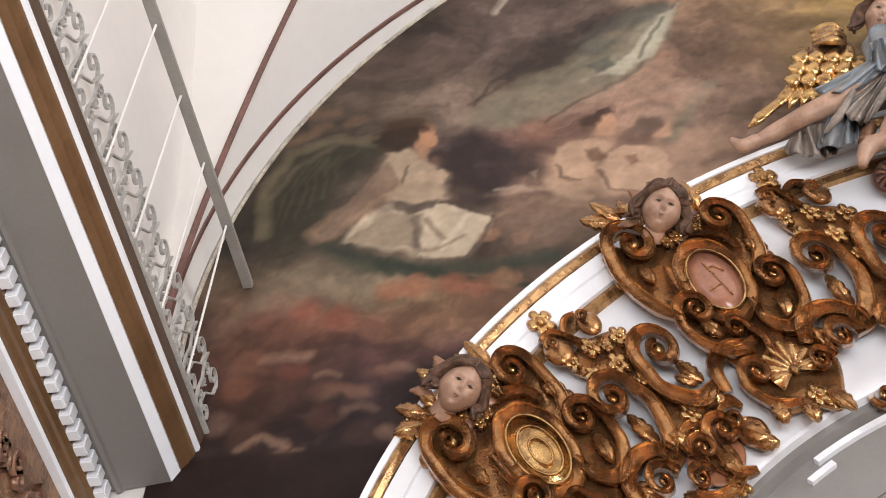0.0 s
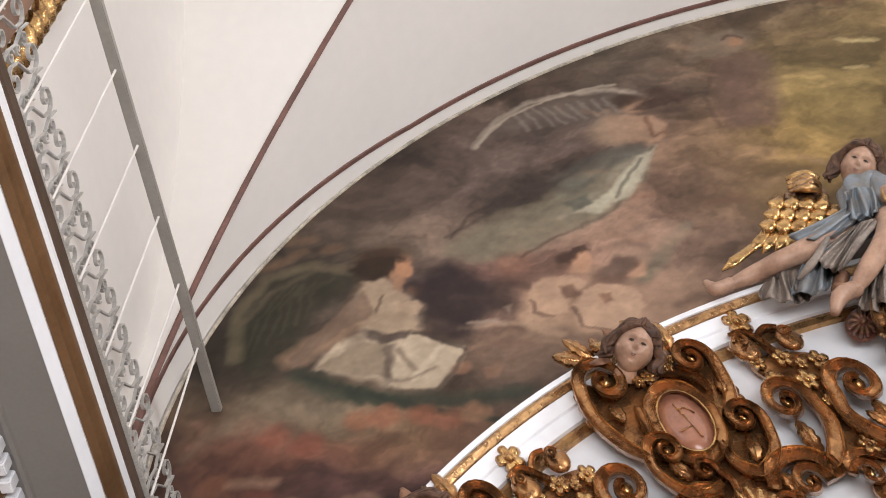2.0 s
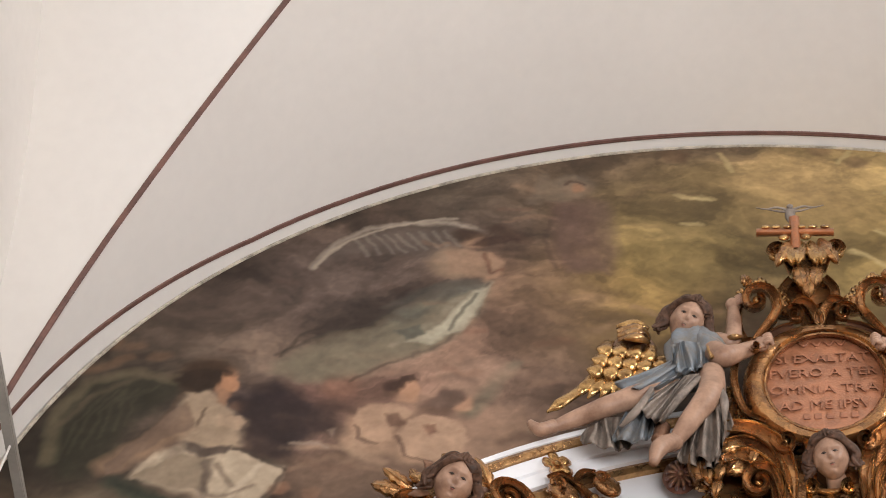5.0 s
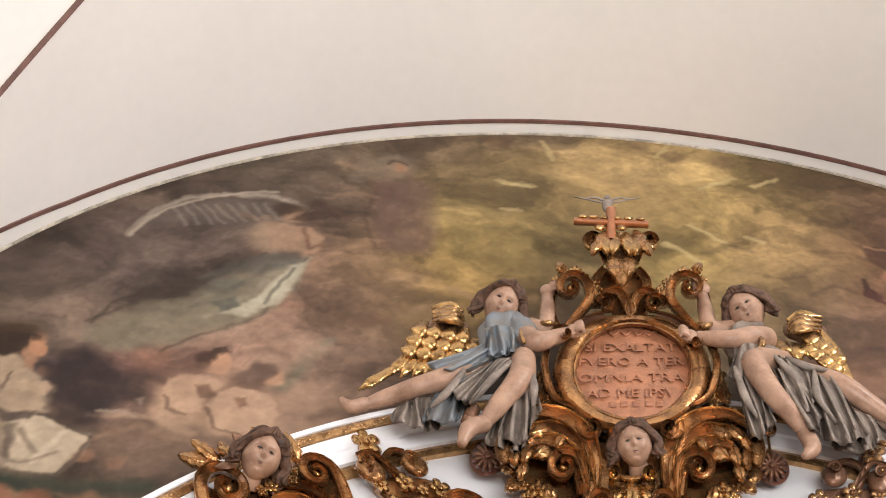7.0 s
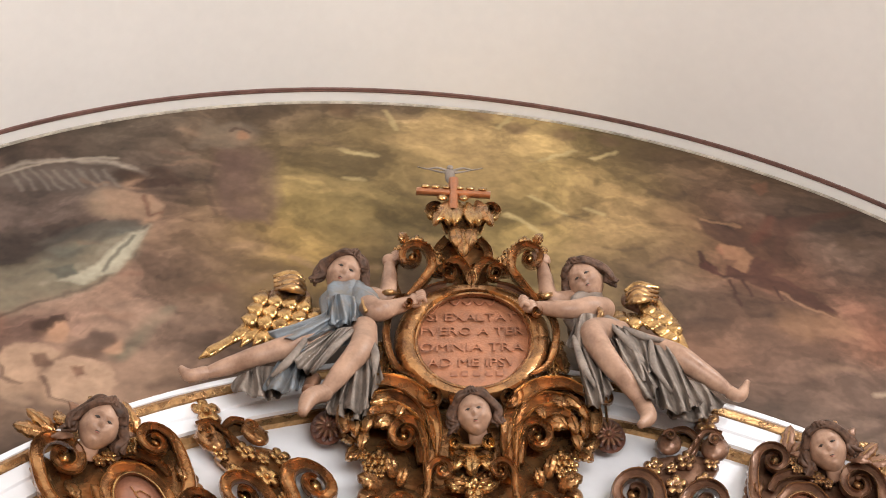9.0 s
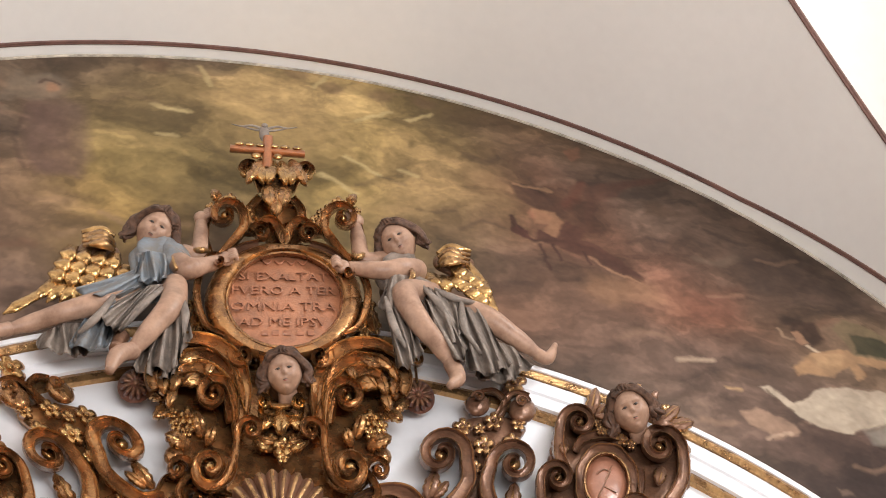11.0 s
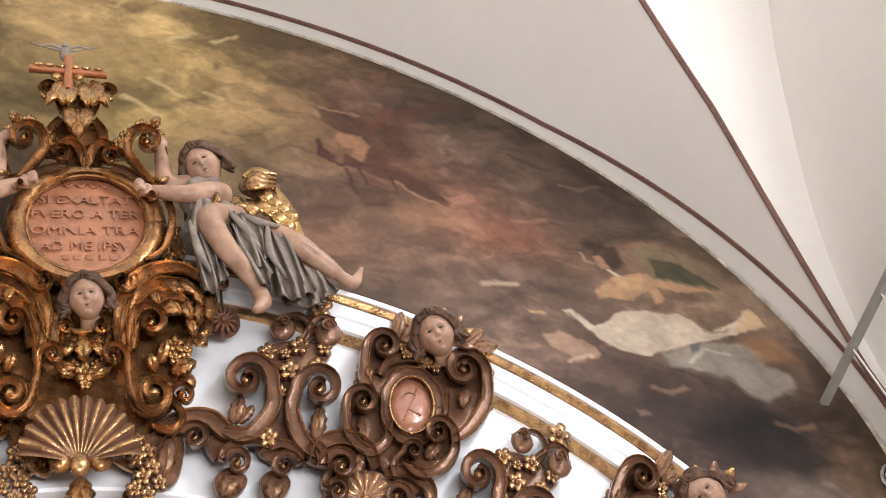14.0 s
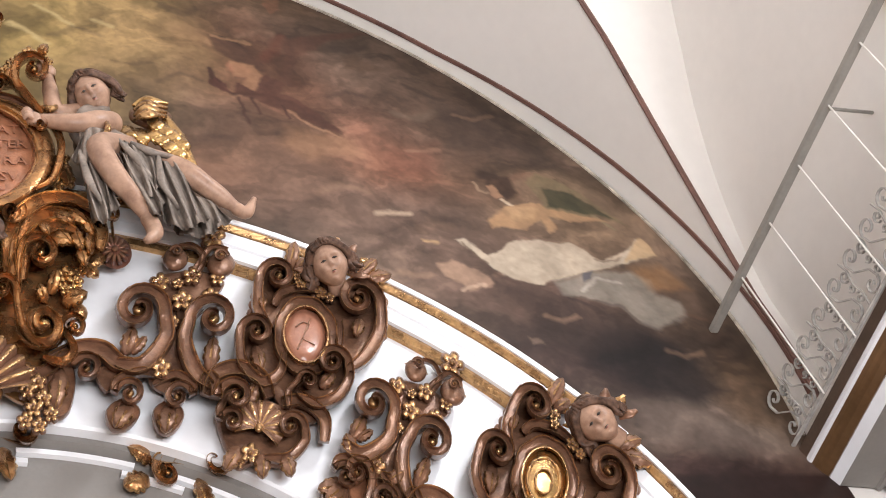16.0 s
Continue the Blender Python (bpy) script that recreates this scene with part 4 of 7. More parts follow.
    stroke([(1.51, 8.65), (1.52, 8.51)], 0.012, (76, 50, 42), 0.8)
    stroke([(1.67, 8.61), (1.68, 8.49)], 0.012, (76, 50, 42), 0.8)
    stroke([(1.69, 8.56), (1.78, 8.43), (1.91, 8.34)], 0.014, (158, 122, 94), 0.6)
    shape([(1.83, 9.66), (1.94, 9.74), (1.92, 9.61), (1.85, 9.55)], (128, 88, 66), 0.6, 0.02)
    shape([(2.17, 9.17), (2.26, 9.20), (2.32, 9.10), (2.39, 9.06), (2.24, 9.02), (2.15, 9.05)], (84, 64, 48), 0.6, 0.04)
    shape([(1.65, 8.41), (1.94, 8.34), (1.99, 8.20), (1.69, 8.11), (1.58, 8.25)], (148, 112, 82), 0.5, 0.1)
    shape([(2.09, 8.21), (2.46, 8.35), (2.35, 8.04), (2.09, 8.01)], (120, 78, 62), 0.5, 0.12)
    # kneeling angel in white with a green wing
    shape([(2.86, 8.06), (2.95, 8.13), (3.05, 8.08), (3.17, 7.97), (3.27, 7.80), (3.33, 7.69), (3.21, 7.77), (3.02, 7.77), (2.88, 7.78), (2.88, 7.92)], (116, 102, 76), 0.85, 0.02)
    shape([(2.94, 8.01), (3.08, 7.98), (3.19, 7.87), (3.27, 7.75), (3.10, 7.80), (2.91, 7.84)], (66, 66, 48), 0.85, 0.02)
    shape([(2.51, 7.67), (2.61, 7.75), (2.72, 7.83), (2.86, 7.87), (2.91, 7.82), (3.17, 7.75), (3.23, 7.72), (3.00, 7.72), (2.89, 7.75), (2.90, 7.66), (2.84, 7.62), (2.83, 7.72), (2.70, 7.63), (2.51, 7.61)], (156, 124, 90), 0.9, 0.018)
    shape([(2.67, 7.80), (2.85, 7.83), (2.78, 7.72), (2.65, 7.69)], (176, 144, 106), 0.6, 0.03)
    shape([(2.65, 8.07), (2.78, 8.08), (2.77, 7.93), (2.69, 7.87), (2.67, 7.94), (2.63, 7.99)], (68, 50, 40), 0.85, 0.03)
    shape([(2.63, 7.97), (2.67, 7.98), (2.68, 7.90), (2.64, 7.87), (2.62, 7.91)], (150, 116, 90), 0.9, 0.012)
    stroke([(2.56, 8.00), (2.57, 7.93), (2.61, 7.92)], 0.014, (150, 128, 104), 0.7)
    stroke([(2.67, 7.87), (2.70, 7.82)], 0.016, (196, 180, 156), 0.7)
    shape([(2.27, 7.52), (2.32, 7.54), (2.40, 7.42), (2.59, 7.52), (2.77, 7.55), (2.92, 7.55), (2.99, 7.46), (3.01, 7.41), (3.16, 7.42), (3.33, 7.58), (3.39, 7.47), (3.17, 7.38), (2.98, 7.32), (2.73, 7.24), (2.62, 7.21), (2.48, 7.23), (2.39, 7.31)], (166, 154, 136), 0.95, 0.018)
    shape([(3.31, 7.56), (3.37, 7.59), (3.40, 7.47), (3.29, 7.43), (3.18, 7.40)], (172, 146, 110), 0.9, 0.015)
    stroke([(2.30, 7.50), (2.33, 7.39), (2.38, 7.34)], 0.012, (104, 84, 68), 0.7)
    stroke([(2.35, 7.29), (2.47, 7.21), (2.68, 7.20)], 0.014, (88, 70, 58), 0.7)
    stroke([(3.00, 7.40), (3.15, 7.41)], 0.012, (112, 92, 76), 0.6)
    shape([(2.69, 7.22), (2.94, 7.30), (3.18, 7.33), (3.26, 7.27), (3.23, 7.14), (3.35, 7.08), (3.33, 6.97), (3.12, 6.87), (3.05, 6.92), (2.98, 7.04), (2.77, 7.12), (2.70, 7.13)], (132, 126, 116), 0.8, 0.04)
    shape([(2.88, 7.29), (2.95, 7.31), (2.92, 7.25), (2.86, 7.22)], (86, 86, 94), 0.85, 0.015)
    stroke([(2.83, 7.16), (2.95, 7.25), (3.07, 7.23)], 0.018, (160, 154, 144), 0.7)
    stroke([(2.74, 7.12), (2.99, 7.05), (3.05, 6.92)], 0.014, (92, 80, 70), 0.6)
    shape([(3.19, 7.36), (3.38, 7.40), (3.45, 7.28), (3.48, 7.19), (3.22, 7.17)], (142, 104, 62), 0.55, 0.06)
    shape([(2.10, 7.33), (2.20, 7.36), (2.25, 7.30), (2.34, 7.25), (2.35, 7.18), (2.20, 7.12), (2.17, 7.19), (2.11, 7.23)], (160, 132, 110), 0.75, 0.02)
    stroke([(2.16, 7.13), (2.23, 7.16), (2.30, 7.18)], 0.018, (176, 152, 130), 0.7)
    stroke([(2.09, 7.51), (2.16, 7.49)], 0.018, (168, 140, 100), 0.7)
    stroke([(1.93, 7.71), (2.10, 7.73)], 0.03, (166, 148, 126), 0.7)
    stroke([(2.25, 8.26), (2.45, 8.28)], 0.022, (140, 108, 86), 0.6)
    shape([(2.40, 6.81), (2.44, 6.80), (2.46, 6.75), (2.39, 6.76)], (146, 124, 106), 0.7, 0.015)
    shape([(2.23, 6.89), (2.65, 6.90), (2.99, 6.86), (2.97, 6.76), (2.49, 6.67), (2.23, 6.73)], (62, 50, 46), 0.5, 0.1)
    # darker skirting below the cornice's height
    lay((50, 34, 32), 0.9 * np.clip((5.98 - 0.02 * x - z) / 0.03, 0, 1))
    # old varnish
    col *= (1 + 0.35 * (fbm(x, z, 9.0, 81, 5) - 0.5))[..., None] * (1 + 0.25 * (fbm(x + z, z - x, 26.0, 91, 3) - 0.5))[..., None]
    col *= np.array((1.05, 0.985, 0.94))
    # strong darks and greyed hues of the old paint
    lum = np.maximum((col * np.array((0.25, 0.6, 0.15))).sum(-1, keepdims=True), 1e-4)
    col[:] = (lum + (col - lum) * 0.95) * (lum / 0.085) ** 0.22
    return col


def mural():
    nx, nz, z0 = 960, 480, 4.9
    xs = np.linspace(-R_ARCH, R_ARCH, nx)
    us = np.linspace(0, 1, nz)
    # columns reach from the base up to the arch
    top = Z_ARCH + np.sqrt(np.maximum(0.0, R_ARCH ** 2 - xs ** 2))
    X = np.repeat(xs[:, None], nz, 1)
    Z = z0 + us[None, :] * (top[:, None] - z0)
    co = np.stack([X, np.zeros_like(X), Z], -1).reshape(-1, 3)
    i = (np.arange(nx - 1)[:, None] * nz + np.arange(nz - 1)[None, :]).ravel()
    quads = np.stack([i, i + nz, i + nz + 1, i + 1], 1)
    me = bpy.data.meshes.new("mural")
    me.vertices.add(len(co))
    me.vertices.foreach_set("co", co.ravel())
    me.loops.add(quads.size)
    me.loops.foreach_set("vertex_index", quads.ravel())
    me.polygons.add(len(quads))
    me.polygons.foreach_set("loop_start", np.arange(0, quads.size, 4))
    me.update(calc_edges=True)
    col = np.ones((len(co), 4))
    col[:, :3] = paint(X, Z).reshape(-1, 3)
    at = me.color_attributes.new("pigment", "FLOAT_COLOR", "POINT")
    at.data.foreach_set("color", col.ravel())
    m = bpy.data.materials.new("oil_on_plaster")
    m.use_nodes = True
    nt = m.node_tree
    b = nt.nodes["Principled BSDF"]
    a = nt.nodes.new("ShaderNodeVertexColor")
    a.layer_name = "pigment"
    tc = nt.nodes.new("ShaderNodeTexCoord")
    n1 = nt.nodes.new("ShaderNodeTexNoise")
    n1.inputs["Scale"].default_value, n1.inputs["Detail"].default_value = 9, 10
    nt.links.new(tc.outputs["Object"], n1.inputs["Vector"])
    mp = nt.nodes.new("ShaderNodeMapRange")
    mp.inputs["To Min"].default_value, mp.inputs["To Max"].default_value = 0.68, 1.32
    nt.links.new(n1.outputs["Fac"], mp.inputs["Value"])
    mul = nt.nodes.new("ShaderNodeVectorMath")
    mul.operation = "SCALE"
    nt.links.new(a.outputs["Color"], mul.inputs[0])
    nt.links.new(mp.outputs[0], mul.inputs["Scale"])
    nt.links.new(mul.outputs[0], b.inputs["Base Color"])
    b.inputs["Roughness"].default_value = 0.6
    b.inputs["Specular IOR Level"].default_value = 0.18
    bp = nt.nodes.new("ShaderNodeBump")
    bp.inputs["Strength"].default_value, bp.inputs["Distance"].default_value = 0.12, 0.01
    nt.links.new(n1.outputs["Fac"], bp.inputs["Height"])
    nt.links.new(bp.outputs[0], b.inputs["Normal"])
    me.materials.append(m)
    tagged(new("mural", me), "faded oil mural of clouds and robed figures", "mural")


mural()

# ---- groined vault ----
R_B, Z_B, R_L, Z_L, Y_L = 3.62, 6.77, 3.42, 6.9, -3.6
Z_SPRING = 6.13


def y_groin(z, x=0.0):
    """How far from the end wall the groin stands at that height; each side is shifted to fit the camera's view."""
    near = (-0.02 if x < 0 else -0.17) * min(1.0, max(0.0, (z - 6.9) / 1.5)) * min(1.0, max(0.0, (10.3 - z) / 0.8)) if x else 0.0
    if z <= Z_L:
        return Y_L + R_L + near
    return Y_L + near + math.sqrt(max(0.0, R_L ** 2 - (z - Z_L) ** 2))


def vault():
    vs, fs = [], []

    def sheet(rows):
        base, n = len(vs), len(rows[0])
        for r in rows:
            vs.extend(r)
        for i in range(len(rows) - 1):
            for j in range(n - 1):
                a = base + i * n + j
                fs.append((a, a + 1, a + n + 1, a + n))

    a_low = math.asin((Z_SPRING - Z_B) / R_B)
    for flip in (0, 1):
        rows = []
        for k in range(97):
            a = a_low + (math.pi - 2 * a_low) * k / 96
            x, z = R_B * math.cos(a), Z_B + R_B * math.sin(a)
            yg = y_groin(z, x)
            row = []
            for j in range(9):
                y = yg * j / 8
                row.append((x, y if not flip else 2 * Y_L - y, z))
            rows.append(row)
        sheet(rows)
    for s in (-1, 1):
        rows = []
        heights = [Z_SPRING, 6.5] + [Z_L + R_L * math.sin(radians(k * 1.5)) for k in range(61)]
        prof = [(y_groin(h, s), h) for h in heights]
        prof += [(2 * Y_L - y, h) for y, h in reversed(prof[:-1])]
        for y, z in prof:
            xg = math.sqrt(max(0.0, R_B ** 2 - (z - Z_B) ** 2))
            rows.append([(s * (xg + (3.7 - xg) * j / 6), y, z) for j in range(7)])
        sheet(rows)
    rows = []
    for k in range(49):
        a = a_low + (math.pi - 2 * a_low) * k / 48
        rows.append([(R_B * math.cos(a), y, Z_B + R_B * math.sin(a)) for y in (-7.2, -12, -20)])
    sheet(rows)
    ob = mesh("ceiling", vs, fs, PLASTER)
    crease(ob, 20)
    tagged(ob, "white plastered groined vault over the chancel", "ceiling", kind=STR)


vault()


def line_strip(name, pts, normals, width, height, material, label):
    """A thin raised painted moulding along a run of points on a surface."""
    vs, fs = [], []
    n = len(pts)
    for k in range(n):
        p, nn = Vector(pts[k]), Vector(normals[k]).normalized()
        t = (Vector(pts[min(k + 1, n - 1)]) - Vector(pts[max(k - 1, 0)])).normalized()
        b = t.cross(nn).normalized()
        for u, h in ((-0.5, -0.3), (-0.4, 0.8), (-0.12, 1), (0, 0.55), (0.12, 1), (0.4, 0.8), (0.5, -0.3)):
            vs.append(p + b * u * width + nn * h * height)
    m = 7
    for k in range(n - 1):
        for i in range(m - 1):
            a = k * m + i
            fs.append((a, a + 1, a + m + 1, a + m))
    return tagged(mesh(name, vs, fs, material), label, "trim", kind=STR)


def red_lines():
    pts, nor = [], []
    for k in range(120):
        a = radians(-8 + 196 * k / 119)
        pts.append((R_B * math.cos(a), -0.078 - 0.07 * max(0.0, abs(math.cos(a)) - 0.75) / 0.25, Z_B + R_B * math.sin(a)))
        nor.append((-math.cos(a), 0, -math.sin(a)))
    line_strip("trim", pts, nor, 0.030, 0.007, RED, "thin dark red painted line following the arch")
    for s in (-1, 1):
        for far in (0, 1):
            pts, nor = [], []
            for k in range(70):
                z = 6.2 + (10.25 - 6.2) * (1 - (1 - k / 69) ** 1.6)
                x = s * math.sqrt(max(0.0, R_B ** 2 - (z - Z_B) ** 2))
                y = y_groin(z, s)
                pts.append((x, y if not far else 2 * Y_L - y, z))
                nor.append((-x * 0.5 / R_B, (-0.5 if not far else 0.5) * (1 if z < 8 else 0.6), -0.4))
            line_strip("trim", pts, nor, 0.030, 0.008, RED, "thin dark red painted line along the groin")
    # pale border between mural and line, slightly ragged
    arc_sweep("trim", [(R_ARCH - 0.006, -0.010), (R_ARCH - 0.006, 0.004), (R_ARCH + 0.008, 0.004), (R_ARCH + 0.008, -0.010)], 0, Z_ARCH, -10, 190, 150,
              mat("border_stone", (0.50, 0.44, 0.36), 0.8, vary=0.3, scale=12, bump=0.4))
    tagged(bpy.data.objects["trim"], "thin dark red painted line following the arch", "trim", kind=STR)


red_lines()
for o in list(scene.objects):
    if o.name.startswith("trim") and "label" not in o.keys():
        tagged(o, "narrow ragged stone edge round the mural", "trim", kind=STR)


def window_wall(s, name):
    wall = thing(name, "white plastered wall above the cornice with a window", "wall", kind=STR)
    x0, x1 = sorted((s * 3.7, s * 4.1))
    for lo, hi in (((x0, -7.2, 5.95), (x1, 0.012, 6.55)), ((x0, -2.0, 6.55), (x1, 0.012, 10.5)), ((x0, -7.2, 6.55), (x1, -5.2, 10.5)), ((x0, -5.2, 9.4), (x1, -2.0, 10.5))):
        box("wall_piece", lo, hi, PLASTER, wall, bevel=0)
    far = box("nave_wall", (x0, -20, 5.95), (x1, -7.2, 10.5), PLASTER, wall, bevel=0)
    win = thing("window_1" if s < 0 else "window_2", "bright window in a brown frame with a gilded twisted moulding", "window", kind=STR)
    xo = s * 3.98
    pane = mesh("pane", [(xo, -5.2, 6.55), (xo, -2.0, 6.55), (xo, -2.0, 9.4), (xo, -5.2, 9.4)], [(0, 1, 2, 3)], SKY, win)
    for a, b in (((s * 3.66, -2.03, 6.5), (s * 3.74, -1.88, 9.5)), ((s * 3.66, -5.32, 6.5), (s * 3.74, -5.17, 9.5)), ((s * 3.66, -5.32, 9.36), (s * 3.74, -1.88, 9.5)), ((s * 3.66, -5.32, 6.45), (s * 3.74, -1.88, 6.58))):
        lo = tuple(min(p, q) for p, q in zip(a, b))
        hi = tuple(max(p, q) for p, q in zip(a, b))
        box("window_frame", lo, hi, BROWN, win, bevel=0.015)
    for yy in (-2.28, -3.6, -4.9):
        box("window_bar", (xo - 0.03, yy - 0.02, 6.55), (xo + 0.03, yy + 0.02, 9.4), RAILGREY, win)
    # twisted gilded moulding beside the frame
    for yy in (-1.80, -5.40):
        vs, fs = [], []
        n, m = 260, 10
        for k in range(n):
            z = 6.4 + 3.2 * k / (n - 1)
            for i in range(m):
                a = 2 * math.pi * i / m
                r = 0.058 * (1 + 0.22 * math.sin(2 * a + z * 70))
                vs.append((s * 3.69 + r * math.cos(a) * 0.8, yy + r * math.sin(a), z))
        for k in range(n - 1):
            for i in range(m):
                fs.append((k * m + i, k * m + (i + 1) % m, (k + 1) * m + (i + 1) % m, (k + 1) * m + i))
        mesh("twisted_moulding", vs, fs, GOLD, win, "gilded rope moulding")


def sky_mat():
    m = bpy.data.materials.new("daylight_backdrop")
    m.use_nodes = True
    b = m.node_tree.nodes["Principled BSDF"]
    b.inputs["Base Color"].default_value = (0.8, 0.85, 0.9, 1)
    b.inputs["Emission Color"].default_value = (0.95, 0.98, 1.0, 1)
    b.inputs["Emission Strength"].default_value = 0.7
    return m


SKY = sky_mat()
BROWN = mat("brown_wood", (0.20, 0.105, 0.06), 0.45, vary=0.2, scale=5, bump=0.2)
window_wall(-1, "wall_window_west")
window_wall(1, "wall_window_east")


# ---- cornices ----
UMBER = mat("umber_paint", (0.085, 0.055, 0.038), 0.4, vary=0.15, scale=6, bump=0.1)
MOULD = mat("gilt_moulding", (0.20, 0.11, 0.05), 0.34, 0.45, vary=0.12, scale=4, fine=40, bump=0.12)
def cornice(s, dx, dz, drift):
    name = "cornice"
    c = thing(name, "classical cornice with dentils, white fillets and brown-gilt mouldings", "cornice", kind=STR)

    def run(part, prof, m, label=""):
        p = [(s * (x + dx), z + dz) for x, z in prof]
        prism(part, p, (0.0, 0), (-7.3, s * drift), m, c, label)

    run("top_band", [(3.413, 6.157), (3.43, 6.157), (3.75, 6.20), (3.75, 6.06), (3.445, 6.06), (3.418, 6.12)], UMBER, "dark band under the railing")
    run("white_bead", [(3.425, 6.105), (3.418, 6.092), (3.42, 6.075), (3.432, 6.068), (3.6, 6.068), (3.6, 6.105)], WHITE)
    run("cyma", [(3.432, 6.068), (3.436, 6.045), (3.447, 6.03), (3.452, 6.01), (3.472, 5.988), (3.475, 5.975), (3.6, 5.975), (3.6, 6.068)], MOULD, "brown-gilt cyma moulding")
    run("white_fillet", [(3.474, 5.978), (3.50, 5.925), (3.6, 5.925), (3.6, 5.978)], WHITE)
    run("soffit", [(3.503, 5.932), (3.503, 5.924), (3.70, 5.90), (3.85, 5.90), (3.85, 5.96), (3.6, 5.96)], GREY, "grey underside")
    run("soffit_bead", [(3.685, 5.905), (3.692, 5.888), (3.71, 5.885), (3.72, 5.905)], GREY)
    run("bed_mould", [(3.77, 5.90), (3.77, 5.83), (3.785, 5.815), (3.787, 5.79), (3.80, 5.775), (3.803, 5.755), (3.86, 5.755), (3.86, 5.90)], MOULD, "brown-gilt bed moulding")
    run("lower_fillet", [(3.803, 5.757), (3.808, 5.735), (3.86, 5.735), (3.86, 5.757)], WHITE)
    # dentils
    y = -0.02
    bm_src = None
    k = 0
    while y > -3.4:
        lo, hi = sorted((s * (3.725 + dx), s * (3.775 + dx)))
        if bm_src is None:
            bm_src = box("dentil", (lo, y - 0.055, 5.83 + dz), (hi, y, 5.90 + dz), WHITE, c, bevel=0.006)
        else:
            o = new("dentil", bm_src.data)
            o.parent = c
            o.location = (s * drift * k * 0.081 / 7.3, -k * 0.081, 0)
        y -= 0.081
        k += 1
    # gilt foliage on the frieze
    rnd = random.Random(9)
    for k in range(46):
        yy, zz = -0.25 - 0.075 * k + rnd.uniform(-0.03, 0.03), 5.60 + dz + rnd.uniform(-0.16, 0.10)
        vs, fs = [], []
        sp = spiral_pts(yy, zz, rnd.uniform(0.035, 0.065), 1.3, rnd.uniform(0, 6.28), rnd.choice((-1, 1)))
        flat_bar(vs, fs, sp, 0.02, 0.05)
        ob = mesh("frieze_scroll", [(s * (3.835 + dx) + p[0], p[1], p[2]) for p in vs], fs, BRONZE, c)
    return c


# ---- railings ----
def spiral_pts(cx, cz, r, turns, a0, hand, n=14):
    return [(cx + r * (1 - 0.82 * k / n) * math.cos(a0 + hand * turns * 2 * math.pi * k / n), cz + r * (1 - 0.82 * k / n) * math.sin(a0 + hand * turns * 2 * math.pi * k / n)) for k in range(n + 1)]


def flat_bar(vs, fs, pts, w, d):
    """Appends a flat iron strip that follows (y, z) points, w thick in the plane, d deep across it."""
    base, n = len(vs), len(pts)
    for k in range(n):
        a, b = pts[max(k - 1, 0)], pts[min(k + 1, n - 1)]
        t = Vector((b[0] - a[0], b[1] - a[1]))
        t = t.normalized() if t.length > 1e-9 else Vector((1, 0))
        nn = Vector((-t.y, t.x))
        for u, x in ((-1, -1), (1, -1), (1, 1), (-1, 1)):
            vs.append((x * d / 2, pts[k][0] + nn.x * u * w / 2, pts[k][1] + nn.y * u * w / 2))
    for k in range(n - 1):
        for i in range(4):
            fs.append((base + k * 4 + i, base + k * 4 + (i + 1) % 4, base + (k + 1) * 4 + (i + 1) % 4, base + (k + 1) * 4 + i))


def s_scroll(y, z, h, w, flip):
    """An S-shaped scroll, h tall and w wide, as (y, z) points."""
    r = w * 0.42
    top = spiral_pts(0, h / 2 - r, r, 1.15, math.pi * 0.0, 1)
    low = [(-a, -b) for a, b in top]
    pts = list(reversed(top)) + [(r * 0.75, h * 0.12), (0, 0), (-r * 0.75, -h * 0.12)] + low
    return [(y + flip * a, z + b) for a, b in pts]


cornice(-1, 0.0, 0.0, -0.09)
cornice(1, 0.06, -0.10, -0.20)


def railing(s, x, z0, z_rod, x_rod, y_end):
    r = thing("railing", "painted iron scroll railing with slim posts and grey handrail", "railing", m=pose(0, 0, 0))
    y = -0.02
    pitch = 0.165
    k = 0
    proto = None
    while y > -3.3:
        if proto is None:
            vs, fs = [], []
            flat_bar(vs, fs, s_scroll(-0.05, 0.145, 0.285, 0.120, 1), 0.0065, 0.014)
            for cy, cz, rr, a0, hand in ((-0.125, 0.215, 0.030, -1.6, 1), (-0.125, 0.075, 0.030, 1.6, 1), (-0.118, 0.145, 0.02, 0.0, -1)):
                flat_bar(vs, fs, spiral_pts(cy, cz, rr, 1.3, a0, hand), 0.006, 0.013)
            flat_bar(vs, fs, [(-0.14, 0.0), (-0.152, 0.07), (-0.135, 0.145), (-0.152, 0.22), (-0.14, 0.285)], 0.006, 0.012)
            proto = mesh("scroll_panel", vs, fs, IRON, r, smooth=False)
            proto.location = (s * x, y, z0)
        else:
            o = new("scroll_panel", proto.data)
            o.parent = r
            o.location = (s * x, y, z0)
        y -= pitch
        k += 1
    box("bottom_bar", (s * x - 0.012, -3.4, z0 - 0.012), (s * x + 0.012, 0, z0 + 0.004), IRON, r)
    for k in range(10):
        yy = -0.345 - 0.3265 * k
        vs, fs = [], []
        flat = 8
        for zz in (z0 - 0.03, z_rod):
            for i in range(flat):
                a = 2 * math.pi * i / flat
                vs.append((s * x_rod + 0.005 * math.cos(a), yy + 0.005 * math.sin(a), zz))
        fs = [(i, (i + 1) % flat, flat + (i + 1) % flat, flat + i) for i in range(flat)]
        mesh("post", vs, fs, PLASTER, r, "slim pale post")
    box("handrail", (s * x_rod - 0.022, -3.6, z_rod - 0.012), (s * x_rod + 0.022, y_end, z_rod + 0.02), RAILGREY, r, "grey metal handrail")


